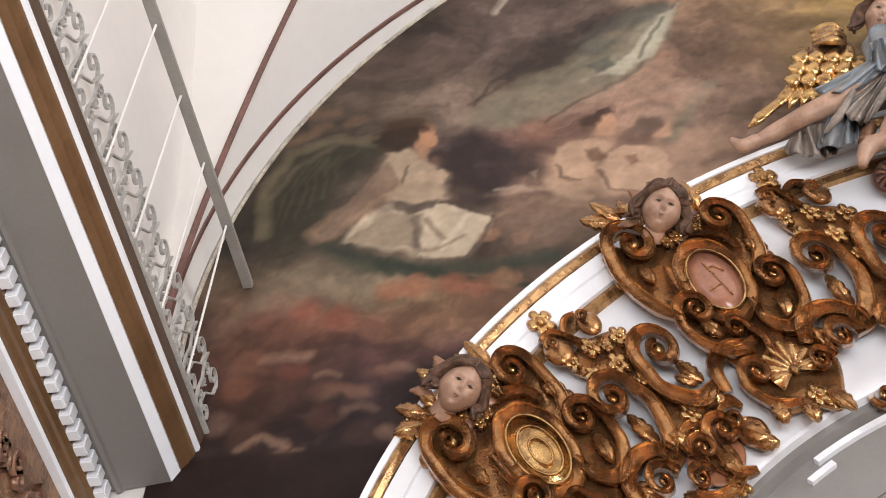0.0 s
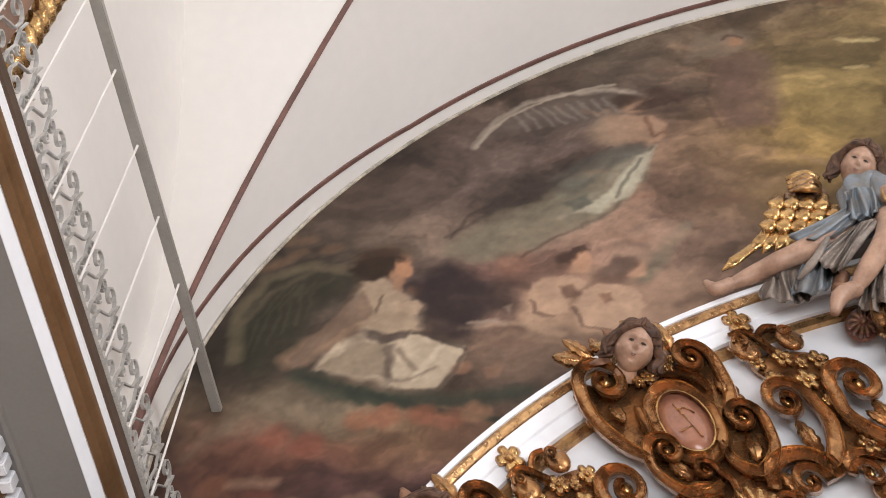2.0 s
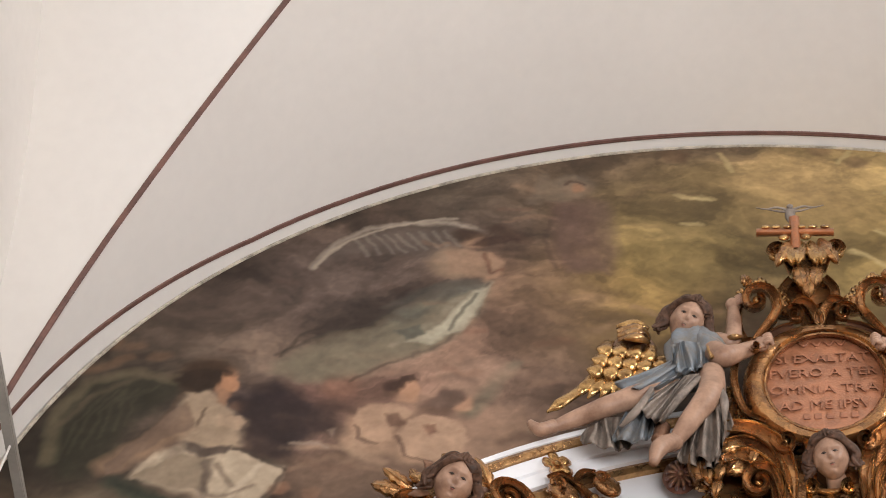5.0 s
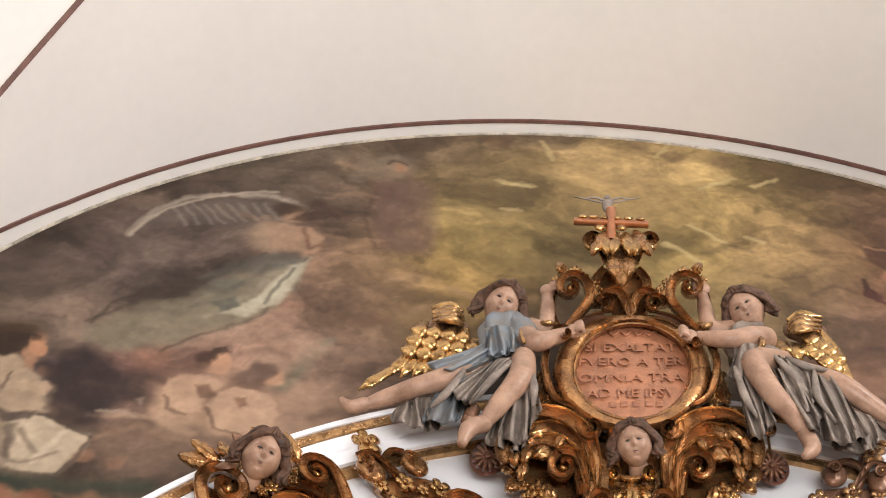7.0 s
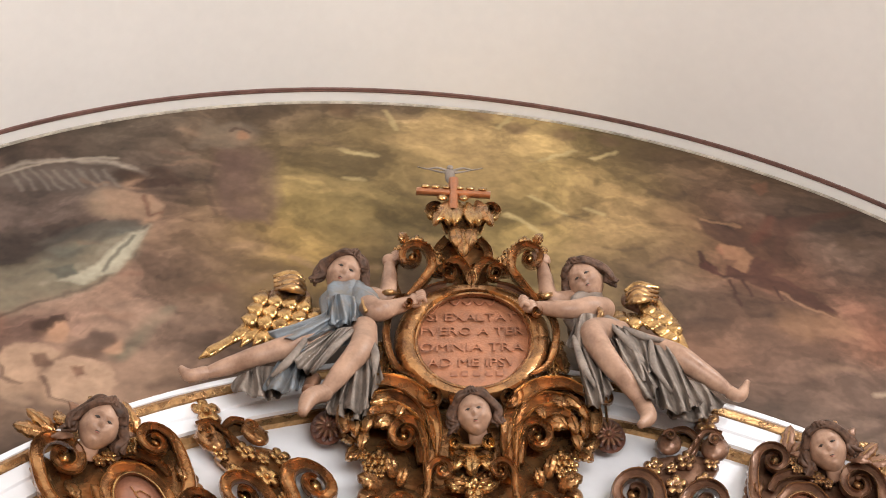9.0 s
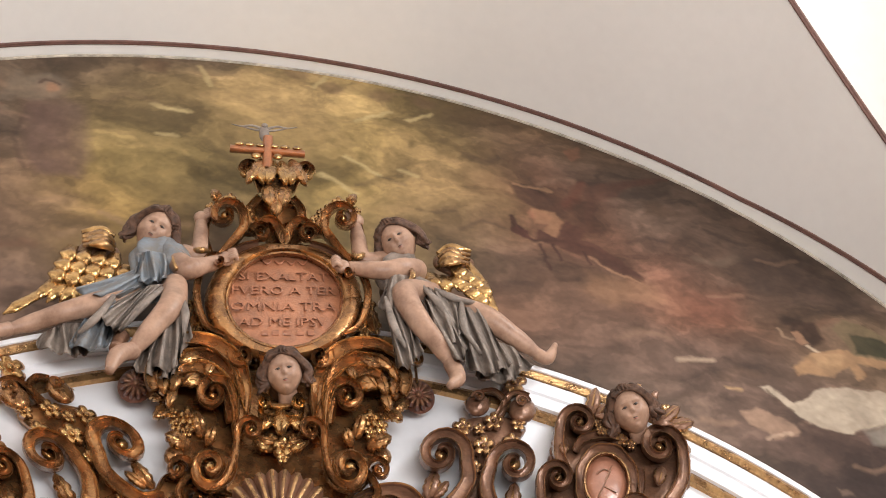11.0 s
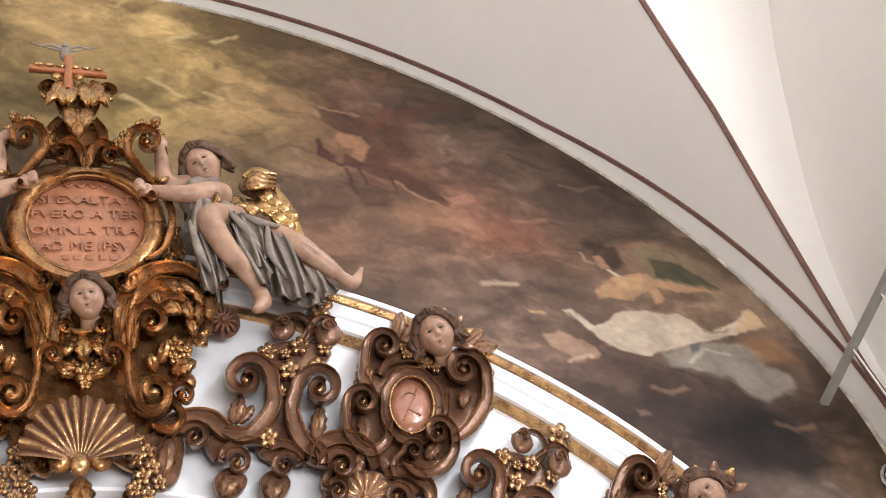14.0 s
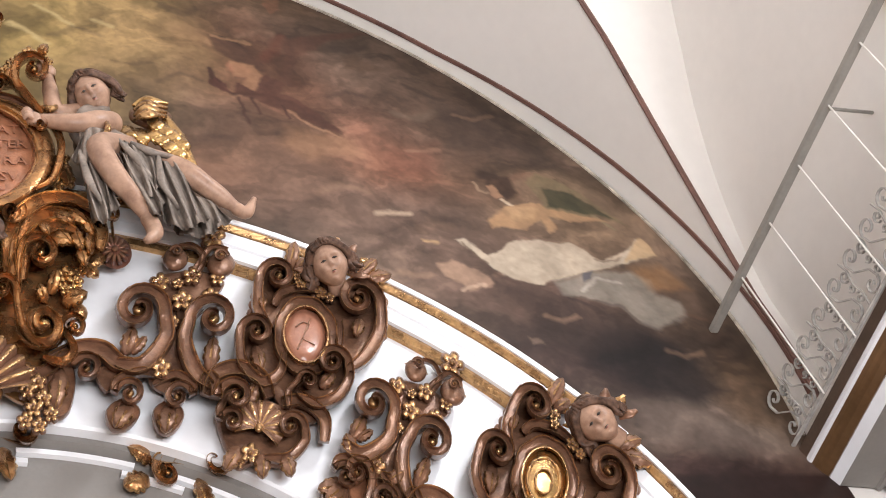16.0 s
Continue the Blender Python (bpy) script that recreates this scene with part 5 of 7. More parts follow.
railing(-1, 3.405, 6.17, 7.034, 3.375, 0.0)
railing(1, 3.45, 6.08, 6.87, 3.43, 0.0)
tagged(box("tie_rod", (3.43, -1.31, 6.862), (3.70, -1.295, 6.878), RAILGREY), "thin grey metal rod tying the handrail to the wall", "tie rod")

# ---- altarpiece crest: white arched panel ----
AX, AZ, AR = -0.065, 4.76, 2.712
Y_P = -0.15
NICHE = (-0.15, 4.50, 1.60)


def crest_panel():
    t = thing("altarpiece_crest", "white lacquered arched altarpiece crest with gilded beads", "altarpiece")
    a0, a1, n = -12, 192, 110
    # the field: from the niche's edge out to the inner bead
    vs, fs = [], []
    for k in range(n + 1):
        a = radians(a0 + (a1 - a0) * k / n)
        ca, sa = math.cos(a), math.sin(a)
        ox, oz = AX - NICHE[0], AZ - NICHE[1]
        b = ox * ca + oz * sa
        inner = -b + math.sqrt(b * b - (ox * ox + oz * oz - NICHE[2] ** 2))
        for rad, y in ((inner, 0.0), (inner, Y_P + 0.01), (inner + 0.01, Y_P), (AR - 0.24, Y_P)):
            vs.append((AX + rad * ca, y, AZ + rad * sa))
    for k in range(n):
        for i in range(3):
            fs.append((4 * k + i, 4 * k + i + 1, 4 * k + i + 5, 4 * k + i + 4))
    crease(mesh("panel", vs, fs, WHITE, t))
    arc_sweep("gilt_bead", [(AR - 0.245, Y_P - 0.0), (AR - 0.245, Y_P - 0.025), (AR - 0.22, Y_P - 0.035), (AR - 0.2, Y_P - 0.03), (AR - 0.195, Y_P)], AX, AZ, a0, a1, n, RIM, t, "gilded inner bead")
    arc_sweep("fascia", [(AR - 0.197, Y_P + 0.1), (AR - 0.197, Y_P - 0.045), (AR - 0.13, Y_P - 0.05), (AR - 0.126, Y_P - 0.062), (AR - 0.065, Y_P - 0.075), (AR - 0.06, Y_P + 0.1)], AX, AZ, a0, a1, n, WHITE, t)
    arc_sweep("gilt_bead", [(AR - 0.062, Y_P), (AR - 0.062, Y_P - 0.085), (AR - 0.045, Y_P - 0.10), (AR - 0.025, Y_P - 0.095), (AR - 0.02, Y_P)], AX, AZ, a0, a1, n, RIM, t, "gilded outer bead")
    arc_sweep("top_fillet", [(AR - 0.022, 0.0), (AR - 0.022, Y_P - 0.10), (AR, Y_P - 0.105), (AR, 0.0)], AX, AZ, a0, a1, n, WHITE, t)
    # niche arch within, its shade put into the grey
    NX, NZ, NR = NICHE
    arc_sweep("inner_arch", [(NR - 0.30, -0.03), (NR - 0.30, 0.0), (NR + 0.005, 0.0), (NR + 0.005, -0.10), (NR - 0.03, -0.10), (NR - 0.045, -0.06), (NR - 0.2, -0.05)], NX, NZ, -5, 185, 80, GREY, t, "arch below the panel, shade put into its grey")
    arc_sweep("niche_back", [(0.0, -0.02), (0.0, 0.005), (NR - 0.29, 0.005), (NR - 0.29, -0.02)], NX, NZ, -5, 185, 60, GREY, t)
    return t


crest_panel()

# ---- carved relief: a small toolkit ----


class Relief:
    """Carving laid out on the crest: u to the side, v up, w out of the panel, in units fitted to the camera's view,
    about 2.5 mm across.
    """

    def __init__(self, x, z, y, a, b, c, d, k, flip=1):
        self.q = (x, z, y, a, b, c, d, k, flip)

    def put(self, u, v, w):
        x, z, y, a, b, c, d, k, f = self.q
        # what stands out is shifted towards the camera's eye to fit its view
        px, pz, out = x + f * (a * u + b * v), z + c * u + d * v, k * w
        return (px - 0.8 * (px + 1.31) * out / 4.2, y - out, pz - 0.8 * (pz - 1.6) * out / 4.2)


def carve(name, rel, pieces, material, parent, label=""):
    """Joins pieces of carving into one mesh; each piece is (points, faces, slots)."""
    vs, fs, ms = [], [], []
    for p, f, s in pieces:
        base = len(vs)
        vs += [rel.put(*q) for q in p]
        fs += [tuple(base + i for i in q) for q in f]
        ms += s
    ob = mesh(name, vs, fs, material, parent, label)
    ob.data.polygons.foreach_set("material_index", ms)
    bm = bmesh.new()
    bm.from_mesh(ob.data)
    bmesh.ops.recalc_face_normals(bm, faces=bm.faces)
    for e in bm.edges:
        if len(e.link_faces) == 2 and e.calc_face_angle(0) > radians(62):
            e.smooth = False
    bm.to_mesh(ob.data)
    bm.free()
    return ob


CHANNEL = ((-1, -0.2), (-1.02, 0.55), (-0.86, 0.98), (-0.70, 0.90), (-0.54, 0.6), (0, 0.56), (0.54, 0.6), (0.70, 0.90), (0.86, 0.98), (1.02, 0.55), (1, -0.2))
CH_SLOT = (0, 0, 1, 0, 0, 0, 0, 1, 0, 0)
ROUND = ((-1, -0.2), (-0.95, 0.4), (-0.7, 0.8), (-0.3, 1.0), (0.3, 1.0), (0.7, 0.8), (0.95, 0.4), (1, -0.2))
RO_SLOT = (0, 0, 0, 1, 0, 0, 0)


def smooth_path(pts, per=7):
    """A Catmull-Rom curve through (u, v, w) points."""
    out, n = [], len(pts)
    for i in range(n - 1):
        p0, p1, p2, p3 = pts[max(i - 1, 0)], pts[i], pts[i + 1], pts[min(i + 2, n - 1)]
        for k in range(per):
            t = k / per
            out.append(tuple(0.5 * (2 * b + (c - a) * t + (2 * a - 5 * b + 4 * c - d) * t * t + (3 * b - a - 3 * c + d) * t ** 3) for a, b, c, d in zip(p0, p1, p2, p3)))
    out.append(tuple(pts[-1]))
    return out


def ribbon(path, width, height, prof=CHANNEL, slots=CH_SLOT):
    """Sweeps a profile along (u, v, w) points; width and height are functions of 0..1."""
    vs, fs, ms = [], [], []
    n, m = len(path), len(prof)
    for k, p in enumerate(path):
        a, b = path[max(k - 1, 0)], path[min(k + 1, n - 1)]
        tu, tv = b[0] - a[0], b[1] - a[1]
        ln = math.hypot(tu, tv) or 1
        nu, nv = -tv / ln, tu / ln
        t = k / (n - 1)
        wd, ht = width(t) / 2, height(t)
        for s, h in prof:
            vs.append((p[0] + nu * s * wd, p[1] + nv * s * wd, p[2] + h * ht))
    for k in range(n - 1):
        for i in range(m - 1):
            fs.append((k * m + i, k * m + i + 1, (k + 1) * m + i + 1, (k + 1) * m + i))
            ms.append(slots[i])
    for k in (0, n - 1):
        fs.append(tuple(k * m + i for i in range(m)))
        ms.append(0)
    return vs, fs, ms


def blob(u, v, w, ru, rv=None, rw=None, slot=0, seg=12, rings=7):
    rv, rw = rv or ru, rw or ru
    vs, fs = [], []
    for i in range(rings + 1):
        a = math.pi * i / rings
        for j in range(seg):
            b = 2 * math.pi * j / seg
            vs.append((u + ru * math.sin(a) * math.cos(b), v + rv * math.sin(a) * math.sin(b), w + rw * math.cos(a)))
    for i in range(rings):
        for j in range(seg):
            fs.append((i * seg + j, i * seg + (j + 1) % seg, (i + 1) * seg + (j + 1) % seg, (i + 1) * seg + j))
    return vs, fs, [slot] * len(fs)


def volute(u, v, r, hand, a0, tail, wd, ht=26, turns=1.22, w0=0):
    """A scroll: a spiral round (u, v), wound from the angle a0 (degrees), with a tail of (u, v) points before it, and a bead in its eye."""
    n = 26
    spiral = []
    for k in range(n + 1):
        t = k / n
        a = radians(a0) + hand * turns * 2 * math.pi * t
        rr = r * (1 - 0.84 * t ** 0.85)
        spiral.append((u + rr * math.cos(a), v + rr * math.sin(a), w0 + 10 + 24 * t))
    pts = [(p[0], p[1], w0 + 6) for p in tail]
    path = (smooth_path(pts + [spiral[0]])[:-1] if pts else []) + spiral
    body = len(path) - len(spiral)
    share = body / max(1, len(path))
    coil = r * 0.56

    def width(t):
        if t < share:
            q = t / max(share, 1e-6)
            return wd * (0.4 + 0.6 * math.sin(math.pi * min(0.5, q))) * (1 - q) + max(wd * 0.75, coil) * q
        q = (t - share) / (1 - share)
        return coil * (1 - 0.62 * q) + (max(wd * 0.75, coil) - coil) * max(0.0, 1 - 5 * q)

    def height(t):
        return ht * (0.7 + 0.3 * t)

    return [ribbon(path, width, height), blob(u, v, w0 + 34, r * 0.26, None, r * 0.34, 1, 10, 6)]


def leaf(u, v, w, ang, ln, wd, curl=14, lobes=4, slot=0):
    """A carved acanthus leaf that rises and curls over at its tip."""
    n, m = 16, 8
    vs, fs, ms = [], [], []
    ca, sa = math.cos(radians(ang)), math.sin(radians(ang))
    for i in range(n + 1):
        t = i / n
        half = wd / 2 * (math.sin(math.pi * min(1, t * 0.93 + 0.07)) ** 0.6) * (0.78 + 0.22 * abs(math.sin(math.pi * lobes * t)))
        rise = curl * (1.5 * math.sin(math.pi * t * 0.72)) - curl * 0.7 * max(0, t - 0.75) * 4 * 0.3
        for j in range(m + 1):
            s = 2 * j / m - 1
            flute = 0.16 * wd * (abs(math.cos(1.5 * math.pi * s)) - 0.5)
            edge = -0.28 * wd * s * s
            x, y = t * ln, s * half
            vs.append((u + ca * x - sa * y, v + sa * x + ca * y, w + 10 + rise + edge + flute * math.sin(math.pi * t)))
    for i in range(n):
        for j in range(m):
            a = i * (m + 1) + j
            fs.append((a, a + 1, a + m + 2, a + m + 1))
            ms.append(1 if j in (0, 4, 7) and i > 4 else slot)
    # back skin gives it thickness
    base = len(vs)
    vs += [(p[0], p[1], max(p[2] - 9, w - 4)) for p in vs]
    k = len(fs)
    fs += [tuple(base + q for q in reversed(f)) for f in fs[:k]]
    ms += [0] * k
    return vs, fs, ms


def flower(u, v, w, r, n=5, slot=1):
    """A carved blossom: one dished sheet of petals round a bead."""
    seg, rings = n * 6, 5
    vs, fs = [], []
    for i in range(rings + 1):
        q = i / rings
        for k in range(seg):
            a = 2 * math.pi * k / seg + 0.3
            lobe = 0.64 + 0.36 * abs(math.cos(n * (a - 0.3) / 2)) ** 0.5
            rr = r * q * lobe
            rise = 6 + r * (0.34 * math.sin(math.pi * min(1, q * 0.85)) - 0.22 * (1 - abs(math.cos(n * (a - 0.3) / 2))) * q)
            vs.append((u + rr * math.cos(a), v + rr * math.sin(a), w + (rise if i < rings else -3)))
    for i in range(rings):
        for k in range(seg):
            fs.append((i * seg + k, i * seg + (k + 1) % seg, (i + 1) * seg + (k + 1) % seg, (i + 1) * seg + k))
    ms = [slot if q // seg in (2, 3) else 0 for q in range(len(fs))]
    return [(vs, fs, ms), blob(u, v, w + 8 + r * 0.15, r * 0.24, None, r * 0.28, slot, 8, 5)]


def shell(u, v, w, r, ang, spread=110, ribs=9):
    """A scallop: ribs that fan out from one point."""
    vs, fs, ms = [], [], []
    n, m = ribs * 6, 8
    for i in range(n + 1):
        t = i / n
        a = radians(ang - spread + 2 * spread * t)
        rib = abs(math.cos(math.pi * ribs * t))
        for j in range(m + 1):
            q = j / m
            rr = r * (0.16 + 0.84 * q) * (1 + 0.06 * rib * q)
            vs.append((u + rr * math.cos(a), v + rr * math.sin(a), w + 8 + r * 0.34 * math.sin(math.pi * (0.2 + 0.62 * q)) + 0.17 * r * rib * q))
    for i in range(n):
        for j in range(m):
            a = i * (m + 1) + j
            fs.append((a, a + 1, a + m + 2, a + m + 1))
            ms.append(1 if (i % 6) in (0, 5) else 0)
    base = len(vs)
    vs += [(p[0], p[1], w - 4) for p in vs]
    k = len(fs)
    fs += [tuple(base + q for q in reversed(f)) for f in fs[:k]]
    ms += [0] * k
    return [(vs, fs, ms), blob(u, v, w + 16, r * 0.2, None, r * 0.2, 1)]


def ring(u, v, ru, rv, wd, ht, w0=0, scallop=0.0, prof=CHANNEL, slots=CH_SLOT):
    path = []
    for k in range(49):
        a = 2 * math.pi * k / 48
        s = 1 + scallop * abs(math.sin(4 * a))
        path.append((u + ru * s * math.cos(a), v + rv * s * math.sin(a), w0))
    return ribbon(path, lambda t: wd, lambda t: ht, prof, slots)


def dome(u, v, ru, rv, w0, ht, slot=0):
    vs, fs = [], []
    n, m = 36, 6
    for i in range(m + 1):
        t = i / m
        for k in range(n):
            a = 2 * math.pi * k / n
            vs.append((u + ru * (1 - t) * math.cos(a), v + rv * (1 - t) * math.sin(a), w0 + ht * math.sqrt(max(0, 1 - (1 - t) ** 2))))
    for i in range(m):
        for k in range(n):
            fs.append((i * n + k, i * n + (k + 1) % n, (i + 1) * n + (k + 1) % n, (i + 1) * n + k))
    return vs, fs, [slot] * len(fs)


GILT = [BRONZE, RIM]


def side_relief(x, z, flip, y=Y_P, big=1.0):
    # slides the origin along the camera's line of sight, so its view holds
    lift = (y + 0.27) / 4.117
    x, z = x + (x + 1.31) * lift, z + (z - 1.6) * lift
    return Relief(x, z, y, 0.00216 * big, 0.0002 * big, -0.00037 * big, 0.00335 * big, 0.0021 * big, flip)


def crest_relief(x, z, turn, big, flip, y=-0.19):
    """Carving that follows the arch: turned in its plane and mirrored on the west half."""
    ca, sa = math.cos(radians(turn)) * big, math.sin(radians(turn)) * big
    a, b, c, d = 0.00243, 0.00085, 0.0001, 0.00352
    return Relief(x, z, y, a * ca + b * sa, b * ca - a * sa, c * ca + d * sa, d * ca - c * sa, 0.0021 * big, flip)


def slab(outline, w0, h, slot=0):
    """A rounded plate with a smooth closed outline, dished towards its middle."""
    n = len(outline)
    loop = smooth_path([(u, v, 0) for u, v in outline[-1:] + outline + outline[:2]], 5)[5:5 + 5 * n]
    cu, cv = sum(p[0] for p in loop) / len(loop), sum(p[1] for p in loop) / len(loop)
    vs, fs = [], []
    steps = ((1.0, -0.4), (1.02, 0.25), (1.0, 0.75), (0.93, 1.0), (0.84, 0.86), (0.5, 0.8), (0.0, 0.85))
    for s, q in steps:
        vs += [(cu + (p[0] - cu) * s, cv + (p[1] - cv) * s, w0 + h * q) for p in loop]
    m = len(loop)
    for i in range(len(steps) - 1):
        for k in range(m):
            fs.append((i * m + k, i * m + (k + 1) % m, (i + 1) * m + (k + 1) % m, (i + 1) * m + k))
    return vs, fs, [slot] * len(fs)


def band(pts, wd, ht, w0=6, taper=0.35):
    """A channelled strap along (u, v) points, narrowing at its ends."""
    return ribbon(smooth_path([(u, v, w0) for u, v in pts]), lambda q: wd * (taper + (1 - taper) * math.sin(math.pi * (0.12 + 0.76 * q)) ** 0.6), lambda q: ht)


def bud(u, v, r, s, w0=8):
    """A round seed bud with a cap rim and a curl on top."""
    cap = [(u + r * 1.0 * math.cos(a), v - 0.12 * r + 0.2 * r * math.sin(a), w0 + r * (0.75 + 0.55 * -math.sin(a))) for a in [math.pi * k / 10 for k in range(-1, 12)]]
    return [blob(u, v - 0.25 * r, w0 + r * 0.6, r * 0.96, r * 0.95, r * 0.85, 0, 18, 10), ribbon(cap, lambda q: r * 0.16, lambda q: r * 0.16, ROUND, (1,) * 7)] + \
        volute(u - s * 0.05 * r, v + 0.3 * r, r * 0.52, s, 90 - 90 * s, [], r * 0.3, r * 0.45, 1.5, w0 + r * 0.75)


def cartouche(x, z, turn, big, flip, domed, label):
    """A scrolled cartouche round an oval medallion."""
    r = crest_relief(x, z, turn, big, flip)
    t = thing("cartouche", label, "carving", group="cartouches on the crest")
    carve("back_plate", r, [slab([(-62, 122), (-84, 60), (-104, 5), (-96, -55), (-64, -82), (-28, -128), (14, -134), (55, -90), (98, -38), (128, 14), (142, 55), (124, 92), (60, 84), (-8, 78), (-34, 118)], -8, 24)], GILT, t)
    carve("medallion_frame", r, [ring(2, 0, 45, 57, 20, 30, 12, 0.05), ring(1, 0, 38, 48, 7, 34, 16, 0, ROUND, (1,) * 7)], GILT, t, "gilded oval frame")
    med = carve("medallion", r, [dome(1, 0, 36, 46, 30, 14)], POLISH if not domed else GOLD, t, "glossy reddish oval medallion" if not domed else "polished gilt oval medallion")
    if domed:
        carve("medallion_ridge", r, [ring(0, -2, 27, 34, 5, 7, 36, 0, ROUND, (1,) * 7), ring(0, -4, 14, 18, 4, 7, 41, 0, ROUND, (1,) * 7)], GILT, med)
    else:
        strokes = [[(-14, -26), (6, 14)], [(-6, -8), (16, -18)], [(-2, 2), (10, 26)], [(-16, 12), (-4, 20), (8, 16)]]
        carve("medallion_mark", r, [ribbon(smooth_path([(u, v, 41) for u, v in p], 4), lambda q: 3, lambda q: 4, ROUND, (0,) * 7) for p in strokes], GILT, med)
    for args in ((-45, 103, 32, -1, 180, [(-58, 8), (-78, 40), (-80, 76)], 24), (98, 64, 40, 1, 0, [(70, -58), (104, -34), (134, 12)], 28), (-82, 4, 29, -1, 185, [(-36, -30), (-44, -62), (-74, -76), (-106, -44)], 22),
                 (45, -46, 27, 1, 5, [(-16, -92), (14, -110), (50, -100), (72, -72)], 22), (2, -76, 17, -1, 180, [(-30, -118), (-30, -92)], 14)):
        carve("scroll", r, volute(*args, 40, 1.35, 8), GILT, t)
    carve("strap", r, [band([(62, 26), (60, -4), (52, -32)], 16, 30)], GILT, t)
    carve("strap", r, [band([(-52, 52), (-38, 74), (0, 84), (36, 76)], 18, 34)], GILT, t)
    for u, v, a, ln, wd in ((-22, 118, 80, 54, 30), (-12, 112, 55, 36, 26), (108, 100, 12, 58, 32), (100, 108, 40, 52, 28), (84, 112, 70, 34, 24), (-84, -18, 282, 44, 26), (22, -84, 40, 34, 26), (-70, 74, 265, 30, 18), (100, 30, 250, 34, 24)):
        carve("acanthus_leaf", r, [leaf(u, v, 16, a, ln, wd, 10)], GILT, t)
    for u, v, q in ((30, 74, 13), (46, 66, 11), (-10, 104, 12), (-6, 90, 11), (58, 86, 10)):
        carve("blossom", r, flower(u, v, 30, q), GILT, t)
    for k in range(4):
        carve("bead", r, [blob(146 - 3 * k, 64 - 20 * k, 8, 10, 11, 9, 0, 10, 6)], GILT, t)
        carve("bead", r, [blob(-82 - 3 * k, 84 - 15 * k, 6, 8, 9, 8, 0, 10, 6)], GILT, t)
    return t


def sprig(x, z, turn, big, flip):
    """Two seed buds on curling stalks with a blossom above."""
    r = crest_relief(x, z, turn, big, flip)
    t = thing("bud_sprig", "gilded sprig with two round buds and a blossom", "carving", group="bud sprigs on the crest")
    carve("bud", r, bud(-2, 106, 23, -1), GILT, t)
    carve("bud", r, bud(78, 98, 26, 1), GILT, t)
    carve("stalk", r, [band([(22, 62), (42, 84), (46, 110), (26, 128), (4, 126)], 11, 22, 8, 0.5), band([(22, 62), (40, 96), (62, 124), (90, 120)], 11, 24, 10, 0.5)], GILT, t)
    carve("blossom", r, [ribbon([(50, 112, 4), (60, 140, 6)], lambda q: 12, lambda q: 14, ROUND, RO_SLOT)] + flower(62, 146, 12, 27, 5), GILT, t)
    return t


def bracket(x, z, turn, big, flip):
    """A pair of scrolls back to back under a bunch of blossoms, with small scrolls at its foot."""
    r = crest_relief(x, z, turn, big, flip)
    t = thing("scroll_bracket", "brown-gilt pair of carved scrolls with a bunch of blossoms", "carving", group="scroll brackets on the crest")
    carve("back_plate", r, [slab([(-40, 62), (30, 82), (84, 62), (60, 22), (22, -30), (34, -96), (8, -128), (-34, -104), (-10, -60), (2, 10)], -8, 22)], GILT, t)
    carve("scroll", r, volute(-58, 8, 45, 1, -15, [(-88, -78), (-46, -82), (-12, -40)], 34, 46, 1.4, 4), GILT, t)
    carve("scroll", r, volute(66, -8, 42, -1, 190, [(66, -118), (38, -92), (20, -46)], 32, 46, 1.4, 4), GILT, t)
    for u, v, q in ((-26, 58, 19), (12, 26, 21), (28, 70, 19), (60, 34, 17), (72, 66, 15), (0, -12, 13), (-16, -88, 19), (4, 56, 12)):
        carve("blossom", r, flower(u, v, 22, q), GILT, t)
    for u, v, a, ln, wd in ((-74, -64, 78, 46, 30), (62, -92, 84, 56, 30), (-64, -62, 50, 34, 20)):
        carve("acanthus_leaf", r, [leaf(u, v, 10, a, ln, wd, 10)], GILT, t)
    # small scrolls and leafy feet below
    carve("foot_scroll", r, volute(-62, -128, 24, -1, 170, [(-8, -104), (-44, -92), (-82, -104)], 18, 32, 1.3, 4), GILT, t)
    carve("foot_scroll", r, volute(12, -134, 24, 1, 10, [(-28, -112), (6, -98), (34, -112)], 18, 32, 1.3, 4), GILT, t)
    carve("foot", r, [slab([(-96, -150), (-72, -132), (-44, -150), (-58, -176), (-84, -178)], 0, 24), leaf(-60, -140, 14, 240, 42, 34, 10)], GILT, t)
    carve("foot", r, [slab([(-24, -150), (4, -136), (24, -158), (8, -186), (-16, -182)], 0, 24), leaf(0, -144, 14, 265, 44, 34, 10)], GILT, t)
    return t


def link(x, z, turn, big, flip):
    """A low wave of straps that ties the centre to a bracket."""
    r = crest_relief(x, z, turn, big, flip)
    t = thing("scroll_link", "dark brown-gilt wave of carved straps", "carving", group="links on the crest")
    carve("scroll", r, volute(-132, -88, 24, -1, 150, [(-236, -80), (-200, -92), (-168, -66)], 26, 36, 1.3, 4), GILT, t)
    carve("strap", r, [band([(-190, -72), (-150, -54), (-112, -56), (-84, -78), (-60, -82)], 30, 36)], GILT, t)
    carve("foot", r, [slab([(-186, -88), (-158, -76), (-146, -104), (-150, -150), (-172, -160), (-192, -136)], 0, 24), leaf(-170, -84, 12, 268, 66, 34, 10)], GILT, t)
    carve("foot", r, [slab([(-118, -92), (-100, -80), (-84, -96), (-98, -122)], 0, 20)], GILT, t)
    return t


